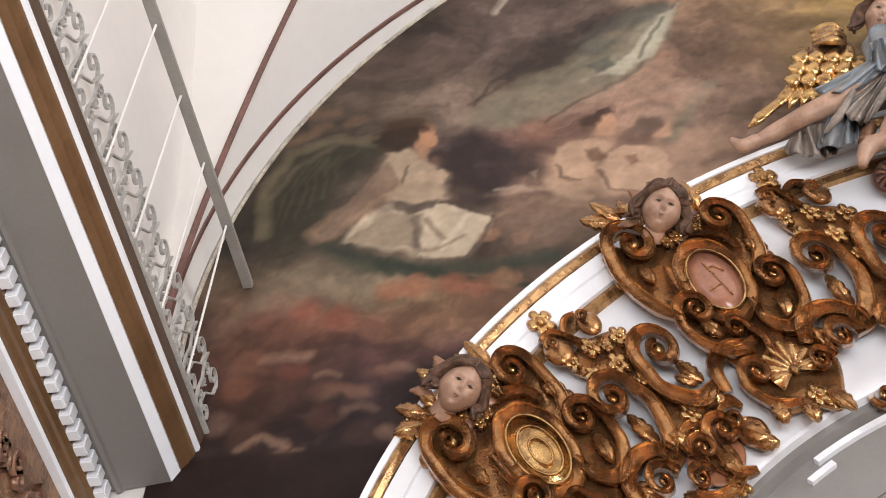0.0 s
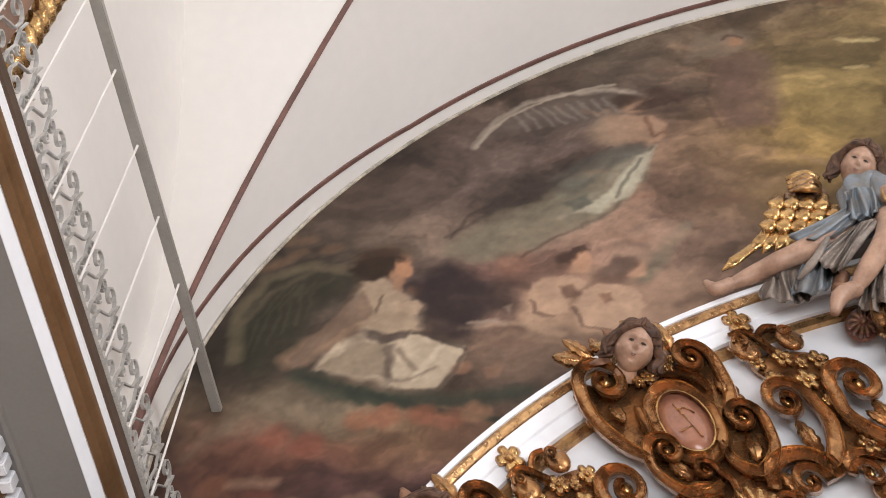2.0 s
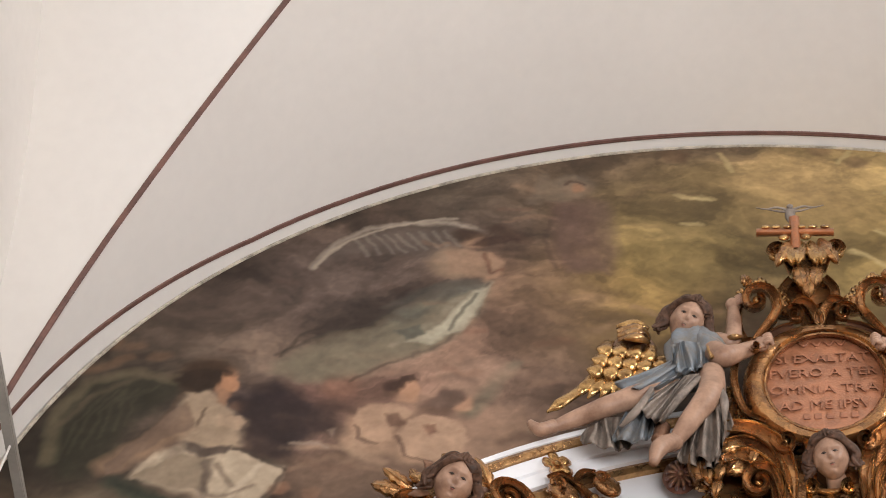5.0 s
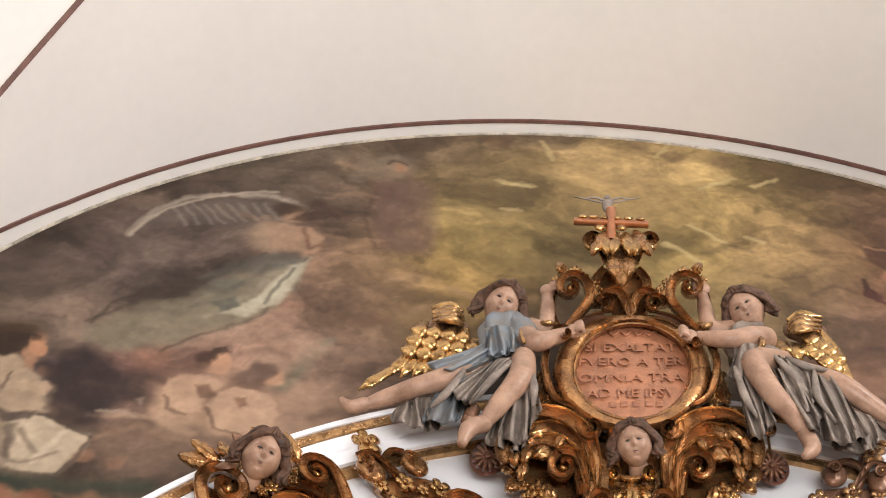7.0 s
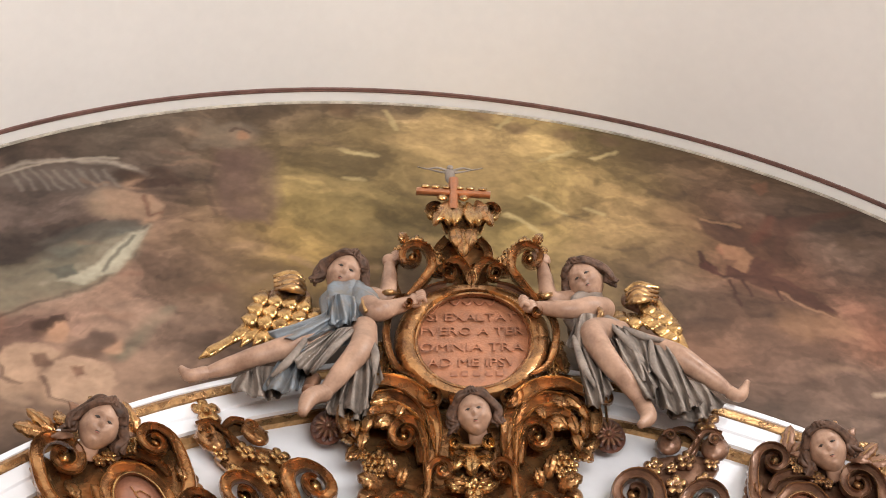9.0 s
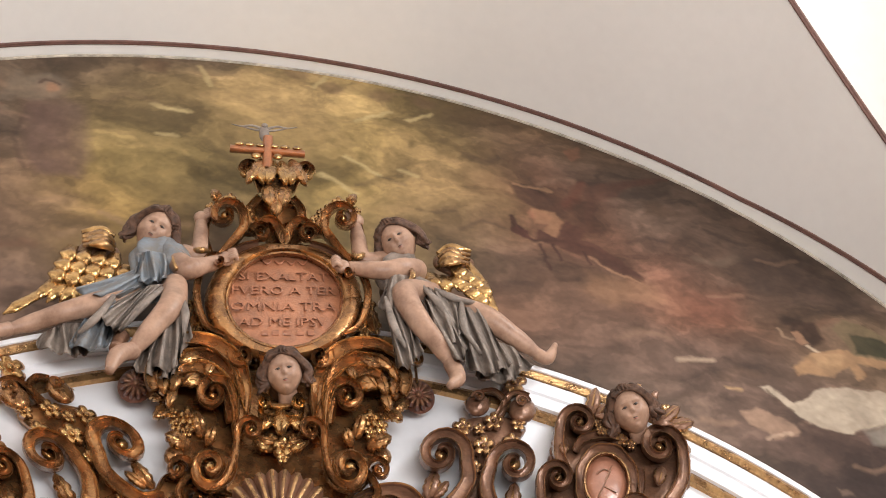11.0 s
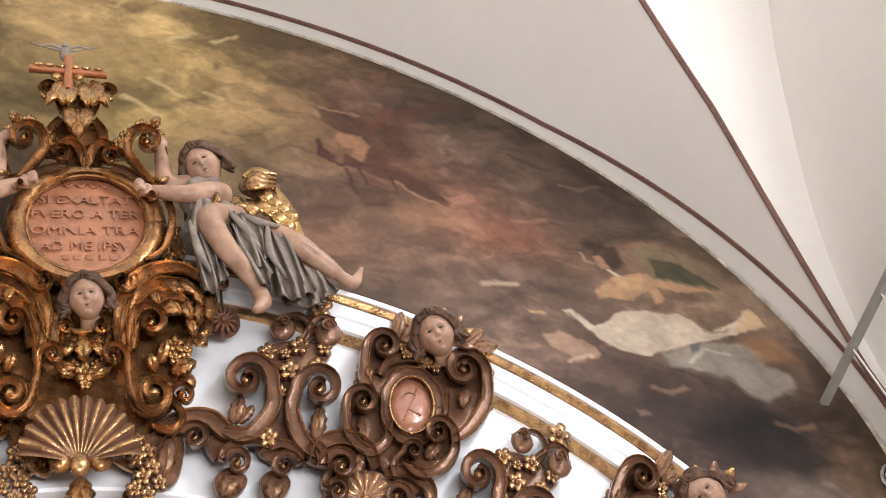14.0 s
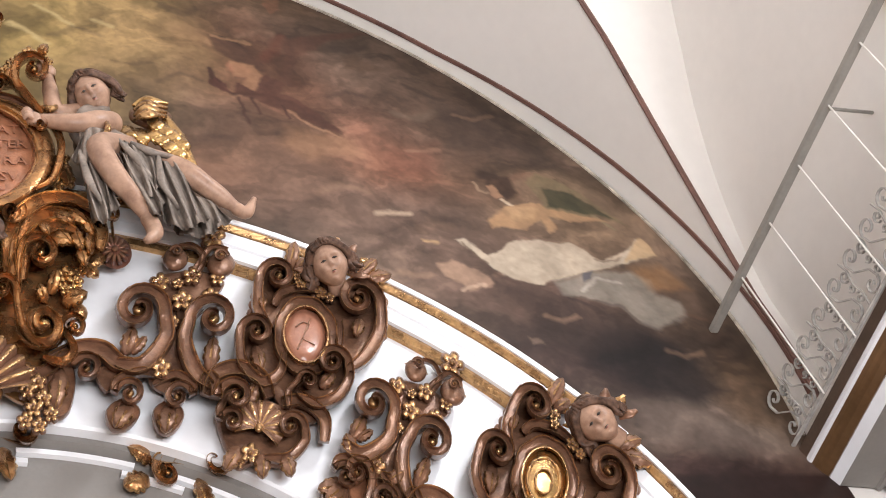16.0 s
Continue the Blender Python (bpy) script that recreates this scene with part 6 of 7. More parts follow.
def arch_link(x, z, turn, big, flip):
    """A short arched scroll between a bracket and a cartouche."""
    r = crest_relief(x, z, turn, big, flip)
    t = thing("scroll_link", "dark brown-gilt arched scroll with a leaf under it", "carving", group="links on the crest")
    carve("scroll", r, volute(104, -136, 30, -1, 180, [(52, -128), (58, -104), (70, -110)], 26, 40, 1.2, 4), GILT, t)
    carve("strap", r, [band([(58, -132), (74, -98), (110, -90), (146, -106), (160, -138)], 28, 40)], GILT, t)
    carve("acanthus_leaf", r, [leaf(120, -150, 8, 60, 40, 30)], GILT, t)
    return t


def shell_spray(x, z, turn, big, flip):
    """A scallop shell held in leafy scrolls."""
    r = crest_relief(x, z, turn, big, flip)
    t = thing("scroll_spray", "brown-gilt spray of scrolls round a scallop shell", "carving", group="scroll sprays on the crest")
    carve("back_plate", r, [slab([(-62, 20), (-30, 44), (20, 40), (62, 34), (82, -14), (60, -56), (10, -62), (-22, -76), (-52, -46), (-72, -10)], -8, 22)], GILT, t)
    carve("scallop", r, shell(0, -8, 14, 42, 85, 118, 9), GILT, t, "carved scallop shell")
    carve("scroll", r, volute(54, 4, 26, 1, 0, [(20, -52), (60, -44), (82, -14)], 22, 34, 1.2, 6), GILT, t)
    carve("scroll", r, volute(-48, -8, 22, -1, 180, [(-28, 46), (-62, 36), (-74, 8)], 18, 32, 1.3, 6), GILT, t)
    carve("strap", r, [band([(30, 42), (66, 52), (108, 34), (116, -6)], 26, 34)], GILT, t)
    for u, v, a, ln, wd in ((-26, -44, 250, 44, 32), (14, -46, 285, 40, 30), (50, -34, 300, 44, 32)):
        carve("acanthus_leaf", r, [leaf(u, v, 10, a, ln, wd)], GILT, t)
    carve("blossom", r, flower(-6, -50, 18, 19) + flower(-22, -66, 14, 14), GILT, t)
    return t


def low_spray(x, z, turn, big, flip):
    """Scrolls and leaves over a faded red ground."""
    r = crest_relief(x, z, turn, big, flip)
    t = thing("scroll_spray", "brown-gilt spray of scrolls and leaves over faded red", "carving", group="scroll sprays on the crest")
    carve("rose_ground", r, [slab([(-50, 26), (0, 34), (46, 12), (40, -30), (0, -44), (-44, -24)], -6, 12)], TERRA, t, "faded red ground behind the leaves")
    carve("scroll", r, volute(-44, 8, 30, 1, 10, [(-30, -56), (-4, -40), (-8, -8)], 24, 36, 1.3, 4), GILT, t)
    carve("scroll", r, volute(48, -14, 22, -1, 180, [(-6, 32), (14, 22), (22, -2)], 20, 34, 1.3, 4), GILT, t)
    carve("strap", r, [band([(-10, -44), (22, -50), (52, -44), (74, -22)], 20, 30)], GILT, t)
    carve("blossom", r, flower(14, -52, 12, 20) + flower(-20, 34, 12, 17), GILT, t)
    for u, v, a, ln, wd in ((-62, 28, 140, 44, 32), (-60, -24, 220, 44, 32), (10, 22, 60, 40, 28), (72, -18, -20, 36, 28)):
        carve("acanthus_leaf", r, [leaf(u, v, 8, a, ln, wd)], GILT, t)
    return t


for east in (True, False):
    GILT[:] = [BRONZE, RIM] if east else [FIREGILT, GOLD]  # the west half takes the brighter, warmer gilding
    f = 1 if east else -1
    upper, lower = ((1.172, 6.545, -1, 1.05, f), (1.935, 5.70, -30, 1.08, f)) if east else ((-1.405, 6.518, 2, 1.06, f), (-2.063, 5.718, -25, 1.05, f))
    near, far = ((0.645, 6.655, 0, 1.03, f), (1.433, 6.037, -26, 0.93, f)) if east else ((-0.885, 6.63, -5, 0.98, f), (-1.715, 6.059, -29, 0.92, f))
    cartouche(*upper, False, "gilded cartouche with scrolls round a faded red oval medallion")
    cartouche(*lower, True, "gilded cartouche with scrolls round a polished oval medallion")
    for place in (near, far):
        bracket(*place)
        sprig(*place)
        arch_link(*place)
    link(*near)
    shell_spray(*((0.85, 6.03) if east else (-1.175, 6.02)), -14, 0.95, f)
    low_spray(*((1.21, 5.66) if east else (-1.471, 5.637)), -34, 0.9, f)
GILT[:] = [FIREGILT, GOLD]


# ---- centre of the crest: inscribed oval, cross, shell ----
def centre_relief(x, z, y, k=0.0023):
    return Relief(x, z, y, 0.00250, 0.00048, 0.0002, 0.0042, k, 1)


def lettering(rel, words, v, half, parent, material):
    """One raised line of Roman capitals across the plaque, as wide as the oval allows."""
    cu = bpy.data.curves.new("letters", "FONT")
    cu.body, cu.align_x, cu.size, cu.extrude, cu.resolution_u, cu.offset = words, "CENTER", 1.0, 0.07, 2, 0.0
    tmp = new("letters", cu)
    bpy.context.view_layer.update()
    me = bpy.data.meshes.new_from_object(tmp.evaluated_get(bpy.context.evaluated_depsgraph_get()))
    bpy.data.objects.remove(tmp)
    wide = max(p.co.x for p in me.vertices)
    for p in me.vertices:
        p.co = Vector(rel.put(p.co.x / wide * half, v + p.co.y * 21 - 7, 26 + p.co.z * 22))
    me.materials.append(material)
    ob = new("inscription_line", me)
    ob.parent = parent
    ob["label"] = "raised Roman capitals, worn"


def plaque():
    r = Relief(-0.0415, 7.6481, -0.27, 0.002537, 0.000498, 0.000227, 0.004382, 0.0024, 1)
    t = thing("inscription_cartouche", "gilded oval cartouche with a reddish inscribed plaque", "cartouche")
    carve("back_plate", r, [dome(2, -12, 136, 112, -24, 22)], GILT, t)
    disc = carve("plaque", r, [dome(4, -14, 99, 80, 20, 4)], TERRA, t, "reddish inscribed oval panel")
    ink = mat("letter_paint", (0.33, 0.135, 0.07), 0.5, vary=0.2, scale=20)
    for words, v, half in (("SI EXALTAT", 27, 80), ("FVERO A TER", 2, 92), ("OMNIA TRA", -26, 92), ("AD ME IPSV", -52, 76)):
        lettering(r, words, v, half, disc, ink)
    bars = [ribbon([(u, -70, 23), (u + 11, -70, 23)], lambda q: 9, lambda q: 3, ROUND, (0,) * 7) for u in (-36, -18, 2, 24, 42)]
    bars += [ribbon(smooth_path([(u - 8, 56, 22), (u, 50, 22), (u + 8, 57, 22)], 4), lambda q: 5, lambda q: 4, ROUND, (0,) * 7) for u in (-30, -8, 14, 34)]
    carve("worn_lettering", r, bars, [ink], disc, "worn unreadable raised marks")
    carve("inner_frame", r, [ring(4, -14, 102, 83, 10, 34, 8, 0, ROUND, (0, 0, 1, 0, 0, 0, 0))], GILT, t, "thin dark gilt inner rim")
    # heavy rounded frame, thickest at its sides
    path = [(3 + 117 * math.cos(a), -12 + 92 * math.sin(a), -4 + 8 * abs(math.cos(a))) for a in [2 * math.pi * k / 60 for k in range(61)]]
    carve("outer_frame", r, [ribbon(path, lambda q: 22 + 20 * abs(math.cos(2 * math.pi * q)) ** 1.2, lambda q: 44, ROUND, (0, 0, 1, 1, 1, 0, 0))], [FIREGILT, FIREGILT], t, "rounded gilt outer frame")
    for s in (-1, 1):
        tilt = -8 * s
        carve("scroll", r, volute(s * 115, 38 + tilt, 15, -s, 90 + 90 * s, [(s * 98, -78), (s * 132, -58), (s * 150, -8), (s * 142, 36 + tilt), (s * 124, 52 + tilt)], 15, 30, 1.4, 26), GILT, t)
        carve("top_scroll", r, volute(s * 44, 104, 20, s, 90 - 90 * s, [(s * 4, 88), (s * 12, 118), (s * 32, 132)], 22, 44, 1.4, 10), GILT, t)
        carve("strap", r, [band([(s * 46, 84), (s * 74, 76), (s * 104, 58)], 20, 40, 10, 0.6)], [BRONZE, GOLD], t)
        # open loops that rise beside the crown
        carve("open_loop", r, volute(s * 110, 138, 34, -s, 90 + 90 * s, [(s * 122, 56), (s * 98, 84), (s * 76, 116)], 17, 38, 1.25, 8), GILT, t)
        carve("strap", r, [band([(s * 128, 60), (s * 142, 92), (s * 142, 126), (s * 130, 150)], 14, 30, 4)], GILT, t)
        for u, v, q in ((104, 176, 14), (88, 164, 13), (118, 170, 12), (72, 152, 13), (60, 138, 13), (66, 120, 14), (82, 104, 10), (138, 158, 11), (152, -22, 14), (146, -46, 16), (158, -58, 15), (140, -66, 14)):
            carve("blossom", r, flower(s * u, v, 16, q), GILT, t)
        for u, v, a, ln, wd in ((150, -20, -80, 50, 28), (56, 108, 60, 46, 26), (120, 170, 50, 30, 22)):
            carve("acanthus_leaf", r, [leaf(s * u, v, 4, a if s > 0 else 180 - a, ln, wd)], GILT, t)
    carve("keystone", r, [slab([(-26, 126), (26, 126), (36, 104), (18, 80), (-18, 80), (-36, 104)], -4, 30), ring(0, 100, 9, 14, 7, 20, 18, 0, ROUND, RO_SLOT)], GILT, t)
    return t


def crown_and_cross():
    r = centre_relief(0.025, 8.60, -0.275)
    t = thing("crest_finial", "gilded acanthus finial bearing a small wooden cross", "finial")
    carve("body", r, [blob(0, 4, 8, 46, 42, 34), blob(0, -36, 10, 30, 36, 26), slab([(-58, -64), (0, -48), (58, -64), (34, -96), (-34, -96)], -10, 26)], GILT, t)
    for s in (-1, 1):
        carve("scroll", r, volute(s * 54, 22, 17, s, 90 - 90 * s, [(s * 30, -30), (s * 40, 0)], 18, 30, 1.4, 10), GILT, t)
        carve("knob", r, [blob(s * 60, 12, 24, 13, 14, 14, 1)], GILT, t)
        for u, v, a, ln, wd, slot in ((8, 40, -80, 62, 30, 1), (26, 44, -62, 70, 30, 0), (36, 38, -100, 58, 28, 1), (20, -10, -100, 60, 30, 0)):
            carve("acanthus_leaf", r, [leaf(s * u, v, 30, a if s > 0 else 180 - a, ln, wd, 18, 5, slot)], GILT, t)
        carve("stem", r, [band([(s * 30, -40), (s * 48, -66), (s * 44, -92), (s * 20, -104)], 20, 32, 2, 0.7)], GILT, t)
    carve("leaf_tip", r, [leaf(0, -14, 30, -90, 72, 40, 16, 4, 0)], GILT, t)
    cr = centre_relief(-0.018, 8.728, -0.36)
    wood = mat("cross_wood", (0.36, 0.13, 0.05), 0.35, 0.15, vary=0.2, scale=14)
    c = carve("cross", cr, [ribbon([(-74, 4, 0), (74, -2, 0)], lambda q: 17, lambda q: 18, ROUND, (0,) * 7), ribbon([(0, -38, 2), (0, 36, 2)], lambda q: 20, lambda q: 20, ROUND, (0,) * 7)], [wood], t, "reddish wooden cross")
    for k, u in enumerate((-56, -36, -14, 12, 34, 58)):
        carve("gilt_drop", cr, [blob(u, 11 - 0.04 * u, 14, 10, 5, 7, 1, 8, 5)], GILT, c)
    for u in (-22, 20):
        carve("gilt_boss", cr, [blob(u, -12, 12, 11, 8, 9, 1, 10, 6)], GILT, c)
    d = thing("dove", "small grey carved dove with spread thin wings above the cross", "carving")
    dr = centre_relief(0.013, 9.09, -0.28)
    feathers = mat("dove_paint", (0.22, 0.18, 0.15), 0.5, vary=0.2, scale=20)
    carve("body", dr, [blob(0, -10, 4, 11, 20, 10), blob(0, 10, 8, 7, 6, 7)], [feathers, feathers], d)
    for s in (-1, 1):
        path = smooth_path([(s * 4, 2, 4), (s * 26, 9, 6), (s * 48, 6, 6), (s * 68, 10, 8)])
        low = smooth_path([(s * 4, -2, 3), (s * 24, 0, 4), (s * 54, 8, 5)])
        carve("wing", dr, [ribbon(path, lambda q: 5 * (1 - q) + 2, lambda q: 3, ROUND, (0,) * 7), ribbon(low, lambda q: 5 * (1 - q) + 2, lambda q: 3, ROUND, (0,) * 7)], [feathers], d)


def lower_cluster():
    r = Relief(-0.1458, 6.7294, -0.24, 0.002196, 0.000376, 0.000108, 0.003467, 0.0022, 1)
    t = thing("acanthus_cluster", "dense dark-gilt cluster of acanthus plumes and scrolls", "carving")
    carve("back_plate", r, [slab([(0, 110), (90, 120), (190, 130), (228, 80), (176, 10), (176, -60), (120, -112), (104, -190), (0, -150), (-104, -190), (-120, -112), (-176, -60), (-176, 10), (-228, 80), (-190, 130), (-90, 120)], -22, 24)], GILT, t)
    plume_gilt = [FIREGILT, GOLD]
    for s in (-1, 1):
        f = lambda a: a if s > 0 else 180 - a
        # great plumes: nested fronds that rise, arch outward and break into lobes
        for k, pts in enumerate(([(76, 10), (80, 66), (104, 112), (146, 136), (190, 132)], [(88, 14), (96, 64), (122, 98), (158, 112), (190, 100)], [(70, 18), (68, 76), (88, 128), (132, 160), (186, 164), (226, 142)],
                                 [(130, 150), (180, 158), (222, 138), (240, 98), (232, 64)])):
            carve("acanthus_frond", r, [ribbon(smooth_path([(s * u, v, 10 + 7 * i + 4 * k) for i, (u, v) in enumerate(pts)]), lambda q: 33 * math.sin(math.pi * (0.16 + 0.74 * q)) ** 0.7, lambda q: 30)], plume_gilt, t)
        for u, v, a, ln, wd in ((140, 140, -22, 60, 30), (172, 150, -40, 60, 30), (204, 140, -66, 58, 28), (150, 112, -50, 50, 28), (186, 112, -75, 54, 28), (222, 104, -100, 50, 26), (196, 72, -80, 40, 24), (128, 124, -70, 36, 22)):
            carve("acanthus_lobe", r, [leaf(s * u, v, 34, f(a), ln, wd, 16, 4, 0)], plume_gilt, t)
        carve("scroll", r, volute(s * 124, 60, 36, -s, 90 + 80 * s, [(s * 78, -14), (s * 76, 26)], 30, 44, 1.35, 12), plume_gilt, t)
        carve("acanthus_lobe", r, [leaf(s * 140, 88, 36, f(-10), 44, 30, 14)], plume_gilt, t)
        carve("scroll", r, volute(s * 74, 136, 25, -s, 90 - 60 * s, [(s * 34, 112), (s * 44, 150), (s * 76, 168)], 16, 36, 1.2, 18), plume_gilt, t)
        carve("blossom", r, flower(s * 80, 122, 26, 14), GILT, t)
        carve("stem_scroll", r, volute(s * 54, -4, 24, s, 90 - 90 * s, [(s * 122, -108), (s * 92, -84), (s * 80, -44)], 13, 36, 1.3, 22), GILT, t)
        carve("acanthus_leaf", r, [leaf(s * 50, -18, 30, f(190), 40, 20, 8)], GILT, t)
        # drum scroll and its neighbour
        carve("drum_scroll", r, [blob(s * 122, -66, 4, 44, 40, 26)] + volute(s * 122, -68, 40, s, 90 + 60 * s, [], 30, 30, 1.5, 18), GILT, t)
        carve("side_scroll", r, volute(s * 176, -70, 24, -s, 90 + 90 * s, [(s * 118, -118), (s * 152, -126), (s * 172, -104)], 18, 34, 1.2, 2), GILT, t)
        carve("side_knob", r, [blob(s * 186, -42, 4, 17, 17, 16)], GILT, t)
        for u, v, q in ((168, 24, 20), (186, 10, 15), (152, 12, 14), (166, -2, 14), (196, 30, 13)):
            carve("blossom", r, flower(s * u, v, 18, q), GILT, t)
        for u, v, a, ln, wd in ((138, -10, 70, 46, 28), (158, -26, 20, 50, 32), (130, -26, 110, 34, 24), (196, 46, -40, 42, 30)):
            carve("acanthus_leaf", r, [leaf(s * u, v, 8, f(a), ln, wd)], GILT, t)
        # hanging daisy under a curl
        dx, dv = s * 264, 78 - 6 * s
        carve("curl", r, volute(dx, dv + 66, 20, -s, 90 + 90 * s, [(dx - s * 34, dv + 10), (dx - s * 34, dv + 50)], 16, 30, 1.3, 4) + [ribbon([(dx, dv + 54, 12), (dx, dv + 22, 12)], lambda q: 6, lambda q: 8, ROUND, RO_SLOT)], GILT, t)
        carve("rosette", r, flower(dx, dv, 10, 30, 12, 1) + [dome(dx, dv, 33, 33, -8, 14)], [mat("rosette_red", (0.17, 0.07, 0.045), 0.45, vary=0.2, scale=14), BRONZE], t, "reddish gilt rosette")
        carve("rosette_leaf", r, [leaf(dx - s * 24, dv, 2, f(180), 50, 34), leaf(dx - s * 20, dv - 10, 4, f(215), 40, 26)], GILT, t)
        for u, v, q in ((92, -138, 15), (108, -156, 16), (88, -168, 17), (116, -182, 17), (98, -196, 17), (126, -206, 15), (84, -214, 15), (106, -222, 15)):
            carve("garland_blossom", r, flower(s * u, v, 14, q, 5, 1), [BRONZE, RIM], t)
        carve("collar_lobe", r, volute(s * 34, 44, 15, s, 90, [(0, 24), (s * 12, 16), (s * 36, 24)], 14, 30, 1.1, 30), [GOLD, GOLD], t)
        carve("collar_leaf", r, [leaf(s * 14, 30, 34, f(-60), 40, 22, 10, 3, 1), leaf(s * 12, -34, 28, f(20), 40, 24, 8, 3, 1)], GILT, t)
    carve("collar", r, [ribbon(smooth_path([(-36, 52, 28), (-18, 42, 34), (0, 40, 36), (18, 42, 34), (36, 52, 28)]), lambda q: 13, lambda q: 16, ROUND, (1,) * 7)], GILT, t, "gilded collar under the head")
    carve("mask_leaf", r, [leaf(0, 36, 36, -90, 50, 34, 14, 4, 1), slab([(-30, 30), (30, 30), (26, -20), (0, -44), (-26, -20)], 0, 26)], GILT, t)
    for u, v, q in ((4, -30, 22), (-16, -18, 13), (24, -18, 13), (4, -50, 12)):
        carve("blossom", r, flower(u, v, 34, q), GILT, t)
    carve("scallop", r, shell(-4, -176, 6, 100, 90, 84, 13), [BRONZE, RIM], t, "large gilded scallop shell")
    for u in (-36, 30):
        carve("shell_knob", r, [blob(u, -172, 26, 20, 18, 18)], GILT, t)
    carve("shell_leaf", r, [leaf(-2, -196, 10, -90, 60, 50, 14)], GILT, t)


def niche_scrolls():
    """Gilded scrolls and white stepped fillets on the grey arch of the niche."""
    nx, nz, nr = NICHE
    for deg in (62, 90, 118):
        a = radians(deg)
        r = side_relief(nx + (nr - 0.20) * math.cos(a), nz + (nr - 0.20) * math.sin(a), 1 if deg > 90 else -1, -0.05)
        t = thing("niche_ornament", "brown-gilt scroll ornament on the grey niche arch", "carving", group="niche ornaments")
        carve("scroll", r, volute(-40, 0, 30, 1, 60, [(70, -10), (20, 30), (-10, 40)], 30, 26), GILT, t)
        carve("scroll", r, volute(50, -6, 24, -1, 80, [(-50, -20), (10, 10)], 26, 24), GILT, t)
        for u, v, ang in ((-60, 16, 160), (60, 16, 30), (0, 30, 90), (0, -20, 270), (84, -8, -10)):
            carve("acanthus_leaf", r, [leaf(u, v, 4, ang, 50, 36)], GILT, t)
    for a0, a1 in ((94, 110), (70, 86), (116, 130), (50, 64)):
        f = thing("stepped_fillet", "white stepped fillet on the grey niche arch", "moulding", group="niche fillets")
        arc_sweep("upper_step", [(nr - 0.085, -0.05), (nr - 0.085, -0.08), (nr - 0.06, -0.08), (nr - 0.06, -0.05)], nx, nz, a0, a1, 12, WHITE, f)
        arc_sweep("lower_step", [(nr - 0.13, -0.05), (nr - 0.13, -0.075), (nr - 0.105, -0.075), (nr - 0.105, -0.05)], nx, nz, a0 - 3, a0 + 1.5, 5, WHITE, f)
        arc_sweep("lower_step", [(nr - 0.13, -0.05), (nr - 0.13, -0.075), (nr - 0.105, -0.075), (nr - 0.105, -0.05)], nx, nz, a1 - 1.5, a1 + 3, 5, WHITE, f)


plaque()
crown_and_cross()
lower_cluster()
niche_scrolls()

# ---- carved heads and reclining statues (each one plain mesh) ----
SKIN = mat("painted_flesh", (0.36, 0.225, 0.155), 0.40, vary=0.2, scale=14, fine=60, bump=0.08, tint=(0.24, 0.14, 0.095), spec=0.3)
HAIR = mat("painted_hair", (0.10, 0.055, 0.036), 0.5, vary=0.3, scale=30, bump=0.3, spec=0.2)
DARK = mat("painted_eyes", (0.035, 0.025, 0.02), 0.35, vary=0.1)
LIP = mat("painted_lips", (0.36, 0.13, 0.10), 0.45, vary=0.1)
BLUE = mat("painted_blue_cloth", (0.15, 0.175, 0.20), 0.42, vary=0.35, scale=14, bump=0.25, tint=(0.19, 0.165, 0.14), spec=0.25)
GREYCLOTH = mat("painted_grey_cloth", (0.22, 0.18, 0.15), 0.45, vary=0.3, scale=12, bump=0.2, tint=(0.10, 0.082, 0.07), spec=0.25)
STATUE = [SKIN, HAIR, DARK, LIP, BLUE, GREYCLOTH, GOLD, BRONZE, RIM]


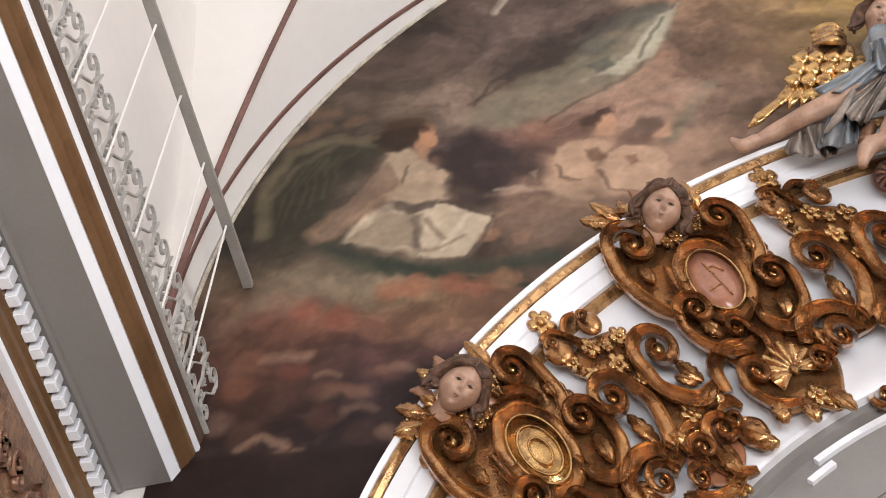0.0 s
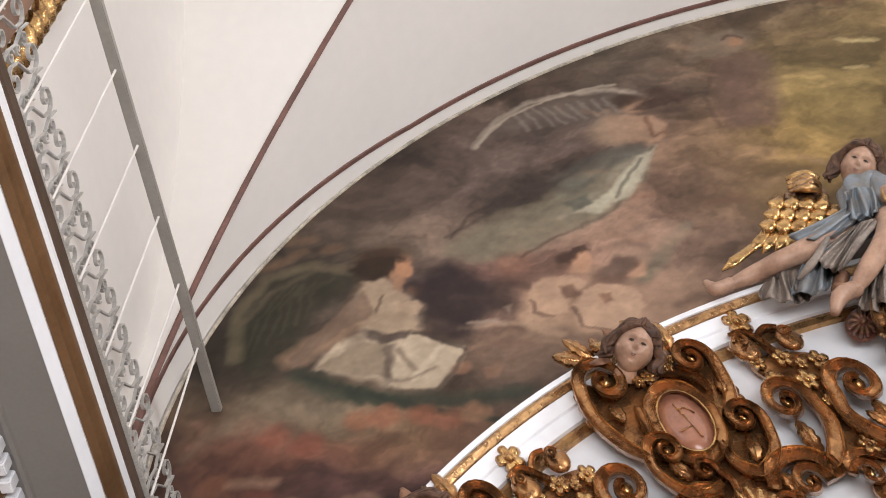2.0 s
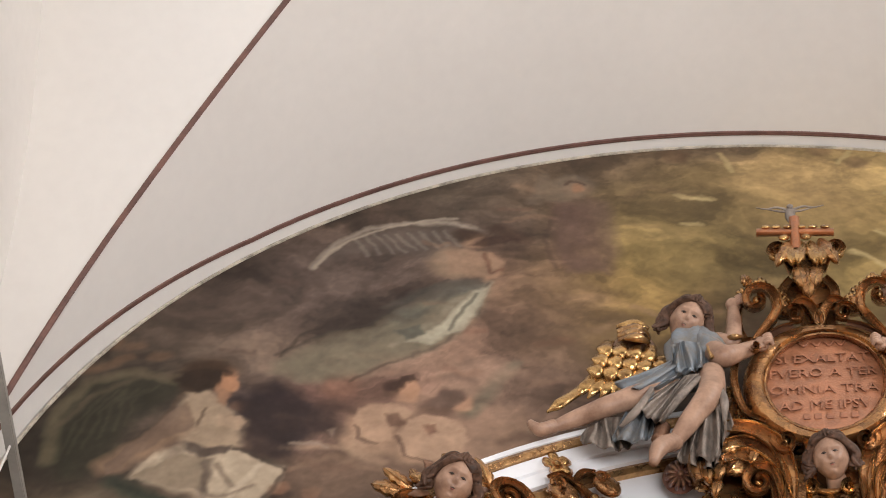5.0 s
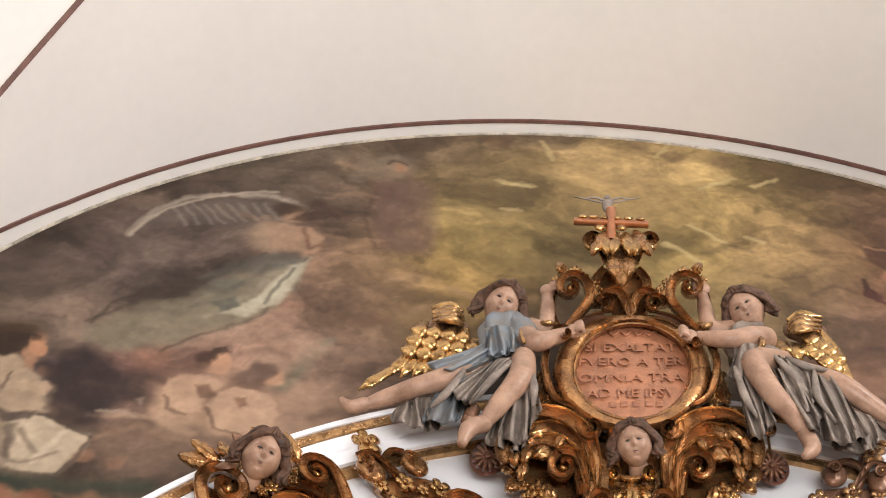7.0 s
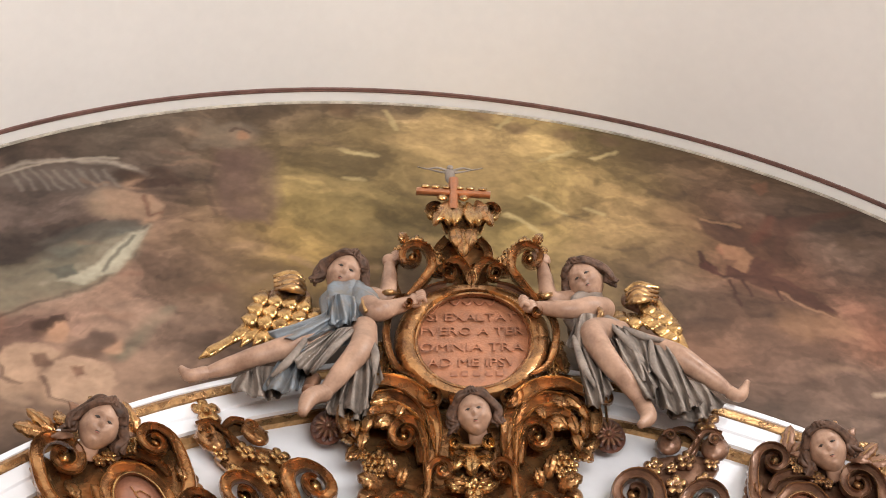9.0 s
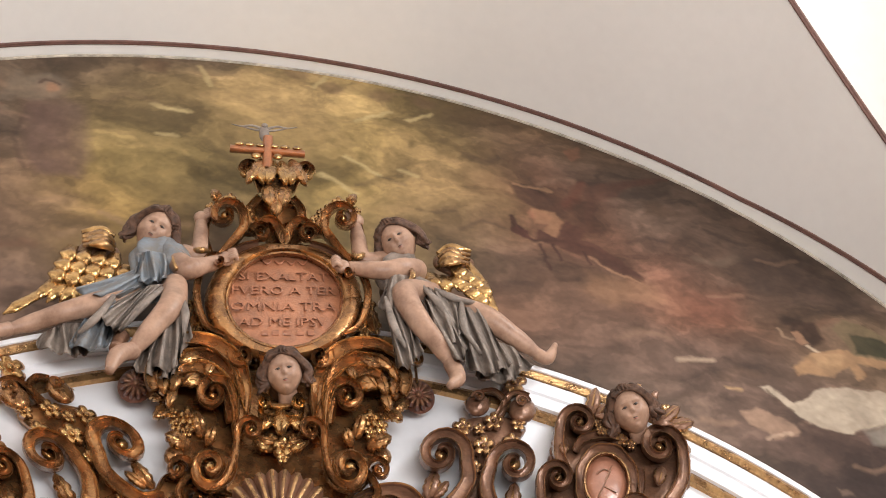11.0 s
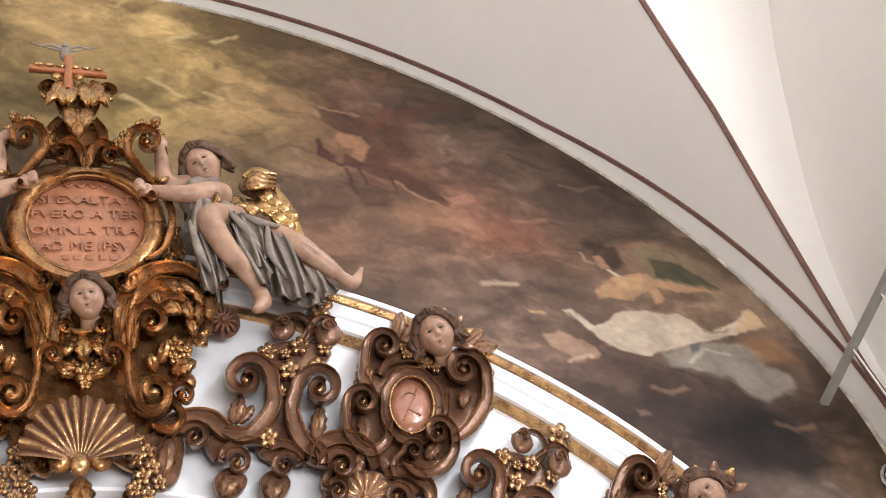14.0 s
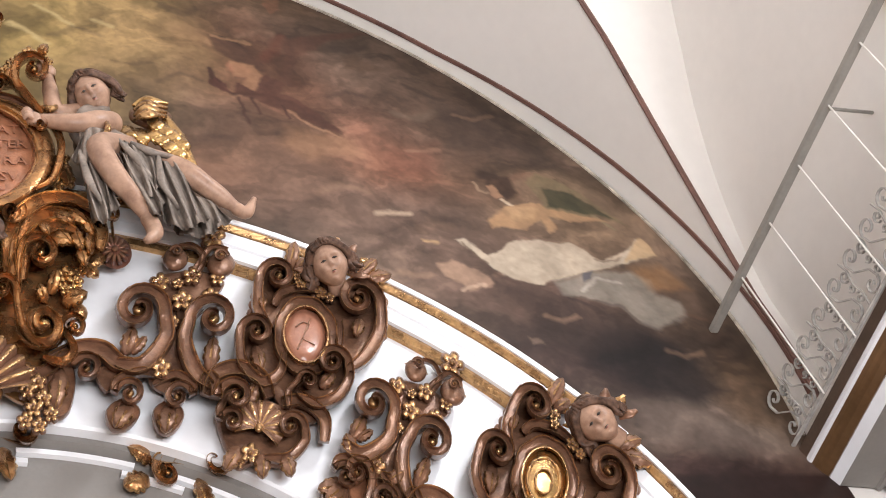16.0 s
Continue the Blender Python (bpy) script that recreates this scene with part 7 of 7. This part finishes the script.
class Shape:
    """Collects rounded pieces into one mesh."""

    def __init__(self):
        self.v, self.f, self.m = [], [], []

    def add(self, vs, fs, slot):
        b = len(self.v)
        self.v += [tuple(p) for p in vs]
        self.f += [tuple(b + i for i in q) for q in fs]
        self.m += [slot] * len(fs)

    def tube(self, pts, radii, slot, seg=14, flutes=0, depth=0.0, flat=1.0, phase=0.0):
        """A soft limb or fold of cloth along points, with rounded ends."""
        P = [Vector(p) for p in smooth_path([tuple(p) for p in pts], 6)]
        n = len(P)
        R = []
        for k in range(n):
            t = k / (n - 1) * (len(radii) - 1)
            i = min(int(t), len(radii) - 2)
            q = t - i
            q = q * q * (3 - 2 * q)
            R.append(radii[i] * (1 - q) + radii[i + 1] * q)
        vs, fs = [], []
        side = None
        for k in range(n):
            t = (P[min(k + 1, n - 1)] - P[max(k - 1, 0)]).normalized()
            ref = Vector((0, -1, 0)) if abs(t.y) < 0.9 else Vector((0, 0, 1))
            a = t.cross(ref).normalized()
            b = a.cross(t).normalized()
            for j in range(seg):
                g = 2 * math.pi * j / seg
                rr = R[k] * (1 + depth * math.sin(flutes * g + phase + 2.2 * math.sin(k / n * 5)))
                vs.append(P[k] + a * rr * math.cos(g) + b * rr * flat * math.sin(g))
        for k in range(n - 1):
            for j in range(seg):
                fs.append((k * seg + j, k * seg + (j + 1) % seg, (k + 1) * seg + (j + 1) % seg, (k + 1) * seg + j))
        fs += [tuple(range(seg)), tuple((n - 1) * seg + j for j in range(seg))]
        self.add(vs, fs, slot)

    def ball(self, c, r, slot, m=None, seg=12, rings=8):
        vs, fs, _ = blob(0, 0, 0, r[0], r[1], r[2], 0, seg, rings)
        self.add([(m @ Vector(p) if m else Vector(p)) + Vector(c) for p in vs], fs, slot)

    def done(self, name, label, category, group=""):
        ob = mesh(name, self.v, self.f, STATUE)
        ob.data.polygons.foreach_set("material_index", self.m)
        bm = bmesh.new()
        bm.from_mesh(ob.data)
        bmesh.ops.recalc_face_normals(bm, faces=bm.faces)
        bm.to_mesh(ob.data)
        bm.free()
        return tagged(ob, label, category, group)


def head(sh, c, size, yaw, pitch, roll, seed, hair_slot=1, long=1.0):
    """A carved child's head: full cheeks, small features, hair parted over the brow. Faces -y before it is turned."""
    m = (pose(0, 0, 0, 0, 0, yaw) @ pose(0, 0, 0, pitch) @ pose(0, 0, 0, 0, roll)).to_3x3()
    rnd = random.Random(seed)
    seg, rings = 60, 46
    vs, fs = [], []

    def bump(x, z, cx, cz, sx, sz, h):
        return h * math.exp(-((x - cx) / sx) ** 2 - ((z - cz) / sz) ** 2)

    for i in range(rings + 1):
        a = math.pi * i / rings
        for j in range(seg):
            b = 2 * math.pi * j / seg
            x, y, z = math.sin(a) * math.sin(b), -math.sin(a) * math.cos(b), math.cos(a)
            front = max(0.0, -y)
            wd = 0.80 - 0.20 * max(0.0, -z - 0.15) ** 1.3 + 0.05 * math.exp(-((z + 0.3) / 0.25) ** 2)
            X, Y, Z = x * wd, y * 0.90, z * 1.10
            if y < 0.1:
                d = bump(x, z, 0, -0.17, 0.10, 0.09, 0.20) + bump(x, z, 0, 0.02, 0.06, 0.22, 0.09)
                d += bump(x, z, 0, -0.40, 0.13, 0.035, 0.07) + bump(x, z, 0, -0.52, 0.11, 0.04, 0.08) - bump(x, z, 0, -0.46, 0.14, 0.02, 0.07) - bump(x, z, 0, -0.63, 0.16, 0.05, 0.05)
                d += bump(x, z, 0, -0.78, 0.19, 0.10, 0.12)
                for s in (-1, 1):
                    d -= bump(x, z, s * 0.33, 0.07, 0.17, 0.10, 0.17)
                    d += bump(x, z, s * 0.34, 0.23, 0.24, 0.07, 0.07) + bump(x, z, s * 0.44, -0.30, 0.22, 0.20, 0.09)
                    d += bump(x, z, s * 0.33, 0.06, 0.12, 0.055, 0.09) - bump(x, z, s * 0.13, -0.24, 0.035, 0.03, 0.05)
                Y -= 1.35 * d * front ** 0.5
            vs.append((X, Y, Z))
    for i in range(rings):
        for j in range(seg):
            fs.append((i * seg + j, i * seg + (j + 1) % seg, (i + 1) * seg + (j + 1) % seg, (i + 1) * seg + j))
    sc = lambda p: m @ (Vector(p) * size) + Vector(c)
    sh.add([sc(p) for p in vs], fs, 0)
    for s in (-1, 1):
        # lidded eyes and thin brows
        for pts, rad, slot in (([(0.14, -0.785, 0.06), (0.26, -0.80, 0.10), (0.39, -0.735, 0.06)], [0.018, 0.034, 0.014], 2), ([(0.13, -0.86, 0.20), (0.27, -0.84, 0.265), (0.45, -0.73, 0.225)], [0.010, 0.016, 0.008], 1)):
            sh.tube([sc((s * p[0], p[1], p[2])) for p in pts], [size * q for q in rad], slot, 8)
        e, ef, _ = blob(0, 0, 0, 0.062, 0.05, 0.035, 0, 10, 6)
        sh.add([sc((s * 0.265 + p[0], -0.785 - p[2], 0.065 + p[1])) for p in e], ef, 2)
    for pts, rad, slot in (([(-0.11, -0.85, -0.505), (0, -0.905, -0.495), (0.11, -0.85, -0.505)], [0.010, 0.016, 0.010], 2), ([(-0.09, -0.86, -0.56), (0, -0.91, -0.565), (0.09, -0.86, -0.56)], [0.012, 0.028, 0.012], 3)):
        sh.tube([sc(p) for p in pts], [size * q for q in rad], slot, 8)
    # hair: a cap and wavy locks from a parting
    cap, cf, _ = blob(0, 0, 0, 0.84, 0.84, 1.0, 0, 24, 14)
    sh.add([sc((p[0], p[1] * 0.9 + 0.17, p[2] * 1.08 + 0.10)) for p in cap], cf, hair_slot)
    for s in (-1, 1):
        for k in range(11):
            y0 = -0.60 + 0.12 * k
            w = lambda q: rnd.uniform(-q, q)
            top = 1.12 * math.sqrt(max(0.1, 1 - y0 * y0))
            q = [Vector((0.04 * s, y0, top)), Vector((s * (0.50 + w(0.06)), y0 * 0.95 - 0.03, 0.86 * top + w(0.06))), Vector((s * (0.88 + w(0.05)), y0 * 0.6 + 0.06, 0.34 + w(0.1))),
                 Vector((s * (1.10 + w(0.12)), y0 * 0.45 + 0.14, -0.12 + w(0.1))), Vector((s * (1.02 + w(0.2)), y0 * 0.4 + 0.12 + w(0.08), -0.56 * long + w(0.1))), Vector((s * (1.2 + w(0.26)), y0 * 0.4 + 0.10, -0.92 * long + w(0.15)))]
            sh.tube([sc(v) for v in q], [size * v for v in (0.12, 0.19, 0.18, 0.18, 0.16, 0.06)], hair_slot, 12, 3, 0.22, 0.8, k)
    for k in range(5):
        a = radians(-50 + 25 * k)
        q = [Vector((0.1 * math.sin(a), -0.35, 1.08)), Vector((0.3 * math.sin(a), -0.60, 1.05 + 0.08 * math.cos(3 * a))), Vector((0.46 * math.sin(a), -0.72, 0.82))]
        sh.tube([sc(v) for v in q], [size * 0.08, size * 0.13, size * 0.05], hair_slot, 10, 3, 0.2)
    return m


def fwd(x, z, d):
    """A place that stands d out from the plane of the crest, shifted towards the camera's eye to fit its view."""
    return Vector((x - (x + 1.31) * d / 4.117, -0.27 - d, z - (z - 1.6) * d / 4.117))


def cherub_head(x, z, d, size, yaw, pitch, roll, seed, label, collar=True):
    sh = Shape()
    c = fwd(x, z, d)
    m = head(sh, c, size, yaw, pitch, roll, seed, 1, 0.75)
    sh.tube([Vector(c) + m @ Vector((0, 0.01, -0.6 * size)), Vector(c) + m @ Vector((0, 0.05, -1.25 * size))], [size * 0.42, size * 0.5], 0)
    sh.tube([Vector(c) + m @ Vector((0, 0.3 * size, -0.2 * size)), (x, -0.16, z - size * 0.5)], [size * 0.6, size * 0.7], 1)
    if collar:
        # short wing feathers fan out behind the cheeks
        for s in (-1, 1):
            for k in range(4):
                a = radians(-30 + 30 * k)
                root = Vector(c) + m @ Vector((s * size * 0.9 * math.cos(a), 0.35 * size, -0.35 * size + 0.8 * size * math.sin(a)))
                out = m @ Vector((s * math.cos(a), 0.12, math.sin(a)))
                sh.tube([root, root + out * size * 0.45 + m @ Vector((0, -0.2 * size, 0)), root + out * size * 0.85 + m @ Vector((0, -0.05 * size, 0))], [size * 0.14, size * 0.24, size * 0.09], 8 if k % 2 else 7, 12, 4, 0.2, 0.4)
    return sh.done("cherub_head", label, "statue", "carved heads on the crest")


cherub_head(-2.342, 5.995, 0.08, 0.092, 22, 36, 26, 3, "painted wooden child's head tilted over a gilded cartouche")
cherub_head(-1.588, 6.90, 0.08, 0.092, 14, 36, 14, 4, "dark-haired painted wooden child's head above a red medallion")
cherub_head(-0.097, 7.076, 0.13, 0.083, -16, 38, 0, 5, "painted wooden child's head with gilded collar, facing forward", False)
cherub_head(1.373, 6.935, 0.08, 0.092, -26, 36, -4, 6, "brown-haired painted wooden child's head above a red medallion")
cherub_head(2.255, 5.955, 0.08, 0.092, -34, 34, -30, 7, "painted wooden child's head leaning aside among dark leaves")


def wing(sh, P, knob, span, scales, quills):
    """A gilded wing: a rounded shoulder, overlapping scale feathers, then long quills. Points are (u, v) in the statue's plane."""
    ku, kv, kr = knob
    s = span
    sh.ball(P(ku, kv - 4, 0.0), (0.075, 0.045, 0.085), 7)
    for k in range(4):
        v = kv - 16 + 8 * k
        sh.tube([P(ku - s * (kr - 4), v, 0.03), P(ku - s * 4, v + 12, 0.085 - 0.012 * k), P(ku + s * (kr - 4 + 2 * k), v + 8, 0.04)], [0.014, 0.030, 0.012], 6 if k == 3 else 8, 12, 3, 0.15, 0.6)
    low = quills[1]
    sh.tube([P(ku, kv - 4, -0.02), P((ku + low[0]) / 2 - s * 16, (kv + low[1]) / 2, -0.02), P(low[0], low[1] - 20, -0.02)], [0.06, 0.10, 0.04], 7, 16, 4, 0.1, 0.4)
    for u, v, ln, ang in scales:
        ca, sa = math.cos(radians(ang)) * ln, math.sin(radians(ang)) * ln
        sh.tube([P(u, v, 0.01), P(u + ca * 0.5, v + sa * 0.5, 0.05), P(u + ca, v + sa, 0.03)], [0.024, 0.038, 0.014], 6, 12, 3, 0.16, 0.5)
    for u, v, ln, ang in quills:
        ca, sa = math.cos(radians(ang)) * ln, math.sin(radians(ang)) * ln
        sh.tube([P(u, v, 0.01), P(u + ca * 0.6, v + sa * 0.6, 0.03), P(u + ca, v + sa, 0.0)], [0.020, 0.026, 0.008], 6, 10, 2, 0.2, 0.55)


def drape(sh, P, top, hem, depth, folds, slot):
    """Carved cloth: a sheet between two runs of (u, v) points, with rounded pleats from top to hem."""
    n, m = folds * 8, 12
    T, H = smooth_path([(u, v, 0) for u, v in top], 8), smooth_path([(u, v, 0) for u, v in hem], 8)
    pick = lambda L, s: L[min(len(L) - 1, int(s * (len(L) - 1) + 0.5))]
    vs, fs = [], []
    for side in (0, 1):
        for i in range(m + 1):
            t = i / m
            for j in range(n + 1):
                s = j / n
                a, b = pick(T, s), pick(H, s)
                wave = math.cos(2 * math.pi * folds * s + 0.9 * math.sin(3 * t + folds))
                d = depth + 0.05 * math.sin(math.pi * s) + (0.012 + 0.016 * t) * wave - side * 0.016
                lift = 3 * t * t * wave + 4 * t * math.sin(5 * s + folds)
                vs.append(P(a[0] + (b[0] - a[0]) * t + 3 * math.sin(4 * t + 9 * s), a[1] + (b[1] - a[1]) * t + lift, d))
    k = (n + 1) * (m + 1)
    for side in (0, 1):
        for i in range(m):
            for j in range(n):
                q = side * k + i * (n + 1) + j
                fs.append((q, q + 1, q + n + 2, q + n + 1))
    rim = [j for j in range(n + 1)] + [i * (n + 1) + n for i in range(1, m + 1)] + [m * (n + 1) + j for j in range(n - 1, -1, -1)] + [i * (n + 1) for i in range(m - 1, 0, -1)]
    for p, q in zip(rim, rim[1:] + rim[:1]):
        fs.append((p, q, q + k, p + k))
    sh.add(vs, fs, slot)


def fist(sh, P, u, v, d, s):
    """A small closed grip with four finger ridges."""
    c = P(u, v, d)
    sh.ball(c, (0.036, 0.030, 0.040), 0)
    for k in range(4):
        p = c + Vector((s * 0.012, -0.018, 0.026 - 0.016 * k))
        sh.tube([p, p + Vector((s * 0.022, -0.012, 0.004)), p + Vector((s * 0.036, 0.006, 0.0))], [0.011, 0.011, 0.008], 0, 8)


def angel_west():
    sh = Shape()
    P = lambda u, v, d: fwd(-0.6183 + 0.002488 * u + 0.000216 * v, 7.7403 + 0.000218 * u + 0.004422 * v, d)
    head(sh, P(10, 76, 0.11), 0.094, -4, 36, 30, 11)
    sh.tube([P(14, 52, 0.08), P(22, 40, 0.06)], [0.045, 0.055], 0)
    # torso in a blue tunic, sleeve, skirt
    sh.tube([P(18, 46, 0.05), P(14, 26, 0.07), P(10, 2, 0.07), P(16, -24, 0.06)], [0.075, 0.112, 0.098, 0.115], 4, 36, 7, 0.10, 0.8)
    drape(sh, P, [(-24, 34), (4, 40), (34, 34)], [(-26, -12), (8, -16), (46, -12)], 0.14, 4, 4)
    sh.tube([P(34, 40, 0.09), P(44, 22, 0.13), P(54, 12, 0.14)], [0.058, 0.066, 0.056], 4, 20, 5, 0.12)
    sh.tube([P(52, 38, 0.13), P(44, 28, 0.18), P(48, 8, 0.18)], [0.010, 0.012, 0.010], 8, 8)
    sh.tube([P(46, 26, 0.13), P(66, 10, 0.17), P(100, 16, 0.15), P(128, 26, 0.12)], [0.052, 0.050, 0.036, 0.027], 0, 18)
    fist(sh, P, 136, 28, 0.13, 1)
    sh.tube([P(60, 34, 0.03), P(84, 34, 0.05), P(92, 62, 0.06), P(94, 96, 0.06)], [0.048, 0.042, 0.036, 0.026], 0, 18)
    sh.tube([P(78, 42, 0.07), P(92, 44, 0.10), P(102, 42, 0.06)], [0.012, 0.014, 0.012], 8, 8)
    fist(sh, P, 95, 104, 0.07, 1)
    # legs and feet
    sh.tube([P(-20, -44, 0.08), P(-78, -52, 0.13), P(-134, -66, 0.13), P(-180, -82, 0.08), P(-226, -96, 0.06)], [0.056, 0.052, 0.042, 0.038, 0.022], 0, 20)
    sh.tube([P(-222, -94, 0.06), P(-246, -98, 0.08), P(-262, -86, 0.08)], [0.030, 0.028, 0.014], 0, 14)
    sh.tube([P(44, -22, 0.13), P(40, -52, 0.20), P(6, -92, 0.18), P(-28, -132, 0.14)], [0.056, 0.053, 0.044, 0.026], 0, 22)
    sh.tube([P(-22, -126, 0.14), P(-48, -134, 0.17), P(-60, -158, 0.17)], [0.036, 0.036, 0.018], 0, 14)
    sh.tube([P(-42, -104, 0.12), P(-50, -124, 0.13)], [0.032, 0.030], 7, 12)
    # drapery: sash to the side, folds between the legs, hanging cloth
    drape(sh, P, [(-22, 8), (-4, -4), (12, -10)], [(-122, -30), (-76, -40), (-30, -48)], 0.13, 3, 4)
    drape(sh, P, [(30, -18), (6, -20), (-20, -30)], [(-36, -92), (-64, -92), (-80, -70)], 0.16, 4, 5)
    drape(sh, P, [(-40, -36), (-56, -34), (-76, -38)], [(-56, -116), (-92, -122), (-128, -124)], 0.10, 3, 4)
    drape(sh, P, [(-104, -86), (-132, -84), (-168, -98)], [(-90, -128), (-130, -134), (-178, -124)], 0.05, 4, 5)
    drape(sh, P, [(30, -40), (52, -22), (66, -28)], [(2, -140), (40, -156), (74, -110)], 0.12, 4, 5)
    drape(sh, P, [(-6, -96), (24, -92), (50, -96)], [(-20, -150), (26, -170), (56, -164)], 0.07, 4, 5)
    for a, b, c in (((24, -26), (-12, -56), (-44, -96)), ((-58, -40), (-84, -74), (-112, -100)), ((50, -30), (62, -66), (58, -110))):
        sh.tube([P(*a, 0.20), P(*b, 0.21), P(*c, 0.15)], [0.010, 0.016, 0.008], 5, 10, 2, 0.2)
    wing(sh, P, (-88, 56, 30), -1, [(-132 + 24 * (k % 4) - 8 * (k // 4), 44 - 18 * (k // 4) - 4 * (k % 4), 30, 245 + 6 * (k % 4)) for k in range(12)] + [(-40 + 18 * k, 12 - 6 * k, 26, 265) for k in range(2)],
         [(-142 + 14 * k, 2 - 3 * k, 70 - 5 * k, 228 + 4 * k) for k in range(5)] + [(-176, -34, 70, 212)])
    sh.done("angel_statue", "painted wooden winged child statue in a blue tunic, reclining", "statue", "reclining statues on the crest")


def angel_east():
    sh = Shape()
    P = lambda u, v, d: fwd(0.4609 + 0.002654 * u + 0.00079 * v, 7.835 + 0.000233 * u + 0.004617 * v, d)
    head(sh, P(16, 64, 0.11), 0.094, -30, 36, -12, 12)
    sh.tube([P(24, 36, 0.08), P(28, 22, 0.06)], [0.045, 0.055], 0)
    sh.tube([P(26, 26, 0.04), P(20, 4, 0.06), P(24, -20, 0.06), P(56, -46, 0.06)], [0.075, 0.108, 0.100, 0.115], 5, 36, 7, 0.10, 0.8)
    # arms to the frame
    sh.tube([P(48, 12, 0.10), P(28, 14, 0.16), P(-20, 12, 0.17), P(-72, 16, 0.13)], [0.056, 0.054, 0.040, 0.028], 0, 18)
    fist(sh, P, -82, 17, 0.14, -1)
    sh.tube([P(38, 18, 0.17), P(44, 4, 0.20), P(36, -10, 0.18)], [0.012, 0.014, 0.012], 8, 8)
    sh.tube([P(0, 30, 0.03), P(-44, 30, 0.05), P(-56, 64, 0.06), P(-62, 92, 0.06)], [0.048, 0.042, 0.036, 0.026], 0, 18)
    sh.tube([P(-70, 38, 0.07), P(-54, 36, 0.10), P(-42, 42, 0.06)], [0.013, 0.016, 0.013], 8, 8)
    fist(sh, P, -62, 104, 0.07, -1)
    # raised knee, then the leg stretched out
    sh.tube([P(76, -30, 0.10), P(30, -28, 0.20), P(52, -72, 0.20), P(88, -114, 0.17), P(112, -146, 0.14)], [0.056, 0.058, 0.050, 0.040, 0.026], 0, 22)
    sh.tube([P(108, -142, 0.14), P(118, -164, 0.16), P(104, -176, 0.18)], [0.036, 0.034, 0.016], 0, 14)
    sh.tube([P(110, -52, 0.08), P(170, -68, 0.12), P(220, -100, 0.09), P(262, -130, 0.05)], [0.062, 0.055, 0.044, 0.024], 0, 20)
    sh.tube([P(258, -128, 0.05), P(276, -134, 0.06), P(292, -112, 0.06)], [0.030, 0.028, 0.012], 0, 14)
    # drapery
    drape(sh, P, [(-6, -4), (18, 6), (44, 0)], [(-16, -50), (8, -52), (30, -36)], 0.14, 3, 5)
    drape(sh, P, [(-14, -36), (6, -30), (26, -40)], [(18, -142), (40, -146), (62, -128)], 0.12, 4, 5)
    drape(sh, P, [(52, -10), (86, -22), (124, -40)], [(74, -92), (112, -112), (140, -88)], 0.15, 4, 5)
    drape(sh, P, [(56, -36), (76, -40), (100, -50)], [(104, -132), (126, -134), (146, -112)], 0.15, 3, 5)
    drape(sh, P, [(120, -44), (140, -50), (164, -50)], [(134, -144), (176, -160), (212, -148)], 0.12, 4, 5)
    drape(sh, P, [(160, -100), (190, -106), (220, -118)], [(150, -160), (204, -170), (250, -150)], 0.05, 4, 5)
    for a, b, c in (((60, -14), (96, -52), (128, -96)), ((130, -44), (134, -86), (160, -128)), ((84, -20), (120, -36), (156, -44)), ((-4, -36), (12, -84), (40, -130))):
        sh.tube([P(*a, 0.20), P(*b, 0.21), P(*c, 0.15)], [0.010, 0.016, 0.008], 5, 10, 2, 0.2)
    wing(sh, P, (118, 36, 32), 1, [(78 + 22 * k, 6 - 4 * (k % 2), 30, 285) for k in range(3)] + [(122 + 16 * k, 26 - 10 * k, 36, 300 - 6 * k) for k in range(4)] + [(132 + 14 * k, 2 - 12 * k, 36, 290) for k in range(3)],
         [(144 + 10 * k, 30 - 16 * k, 66, 302 - 5 * k) for k in range(4)] + [(160, -36, 60, 312)])
    sh.done("angel_statue", "painted wooden winged child statue in a grey tunic, reclining", "statue", "reclining statues on the crest")


angel_west()
angel_east()
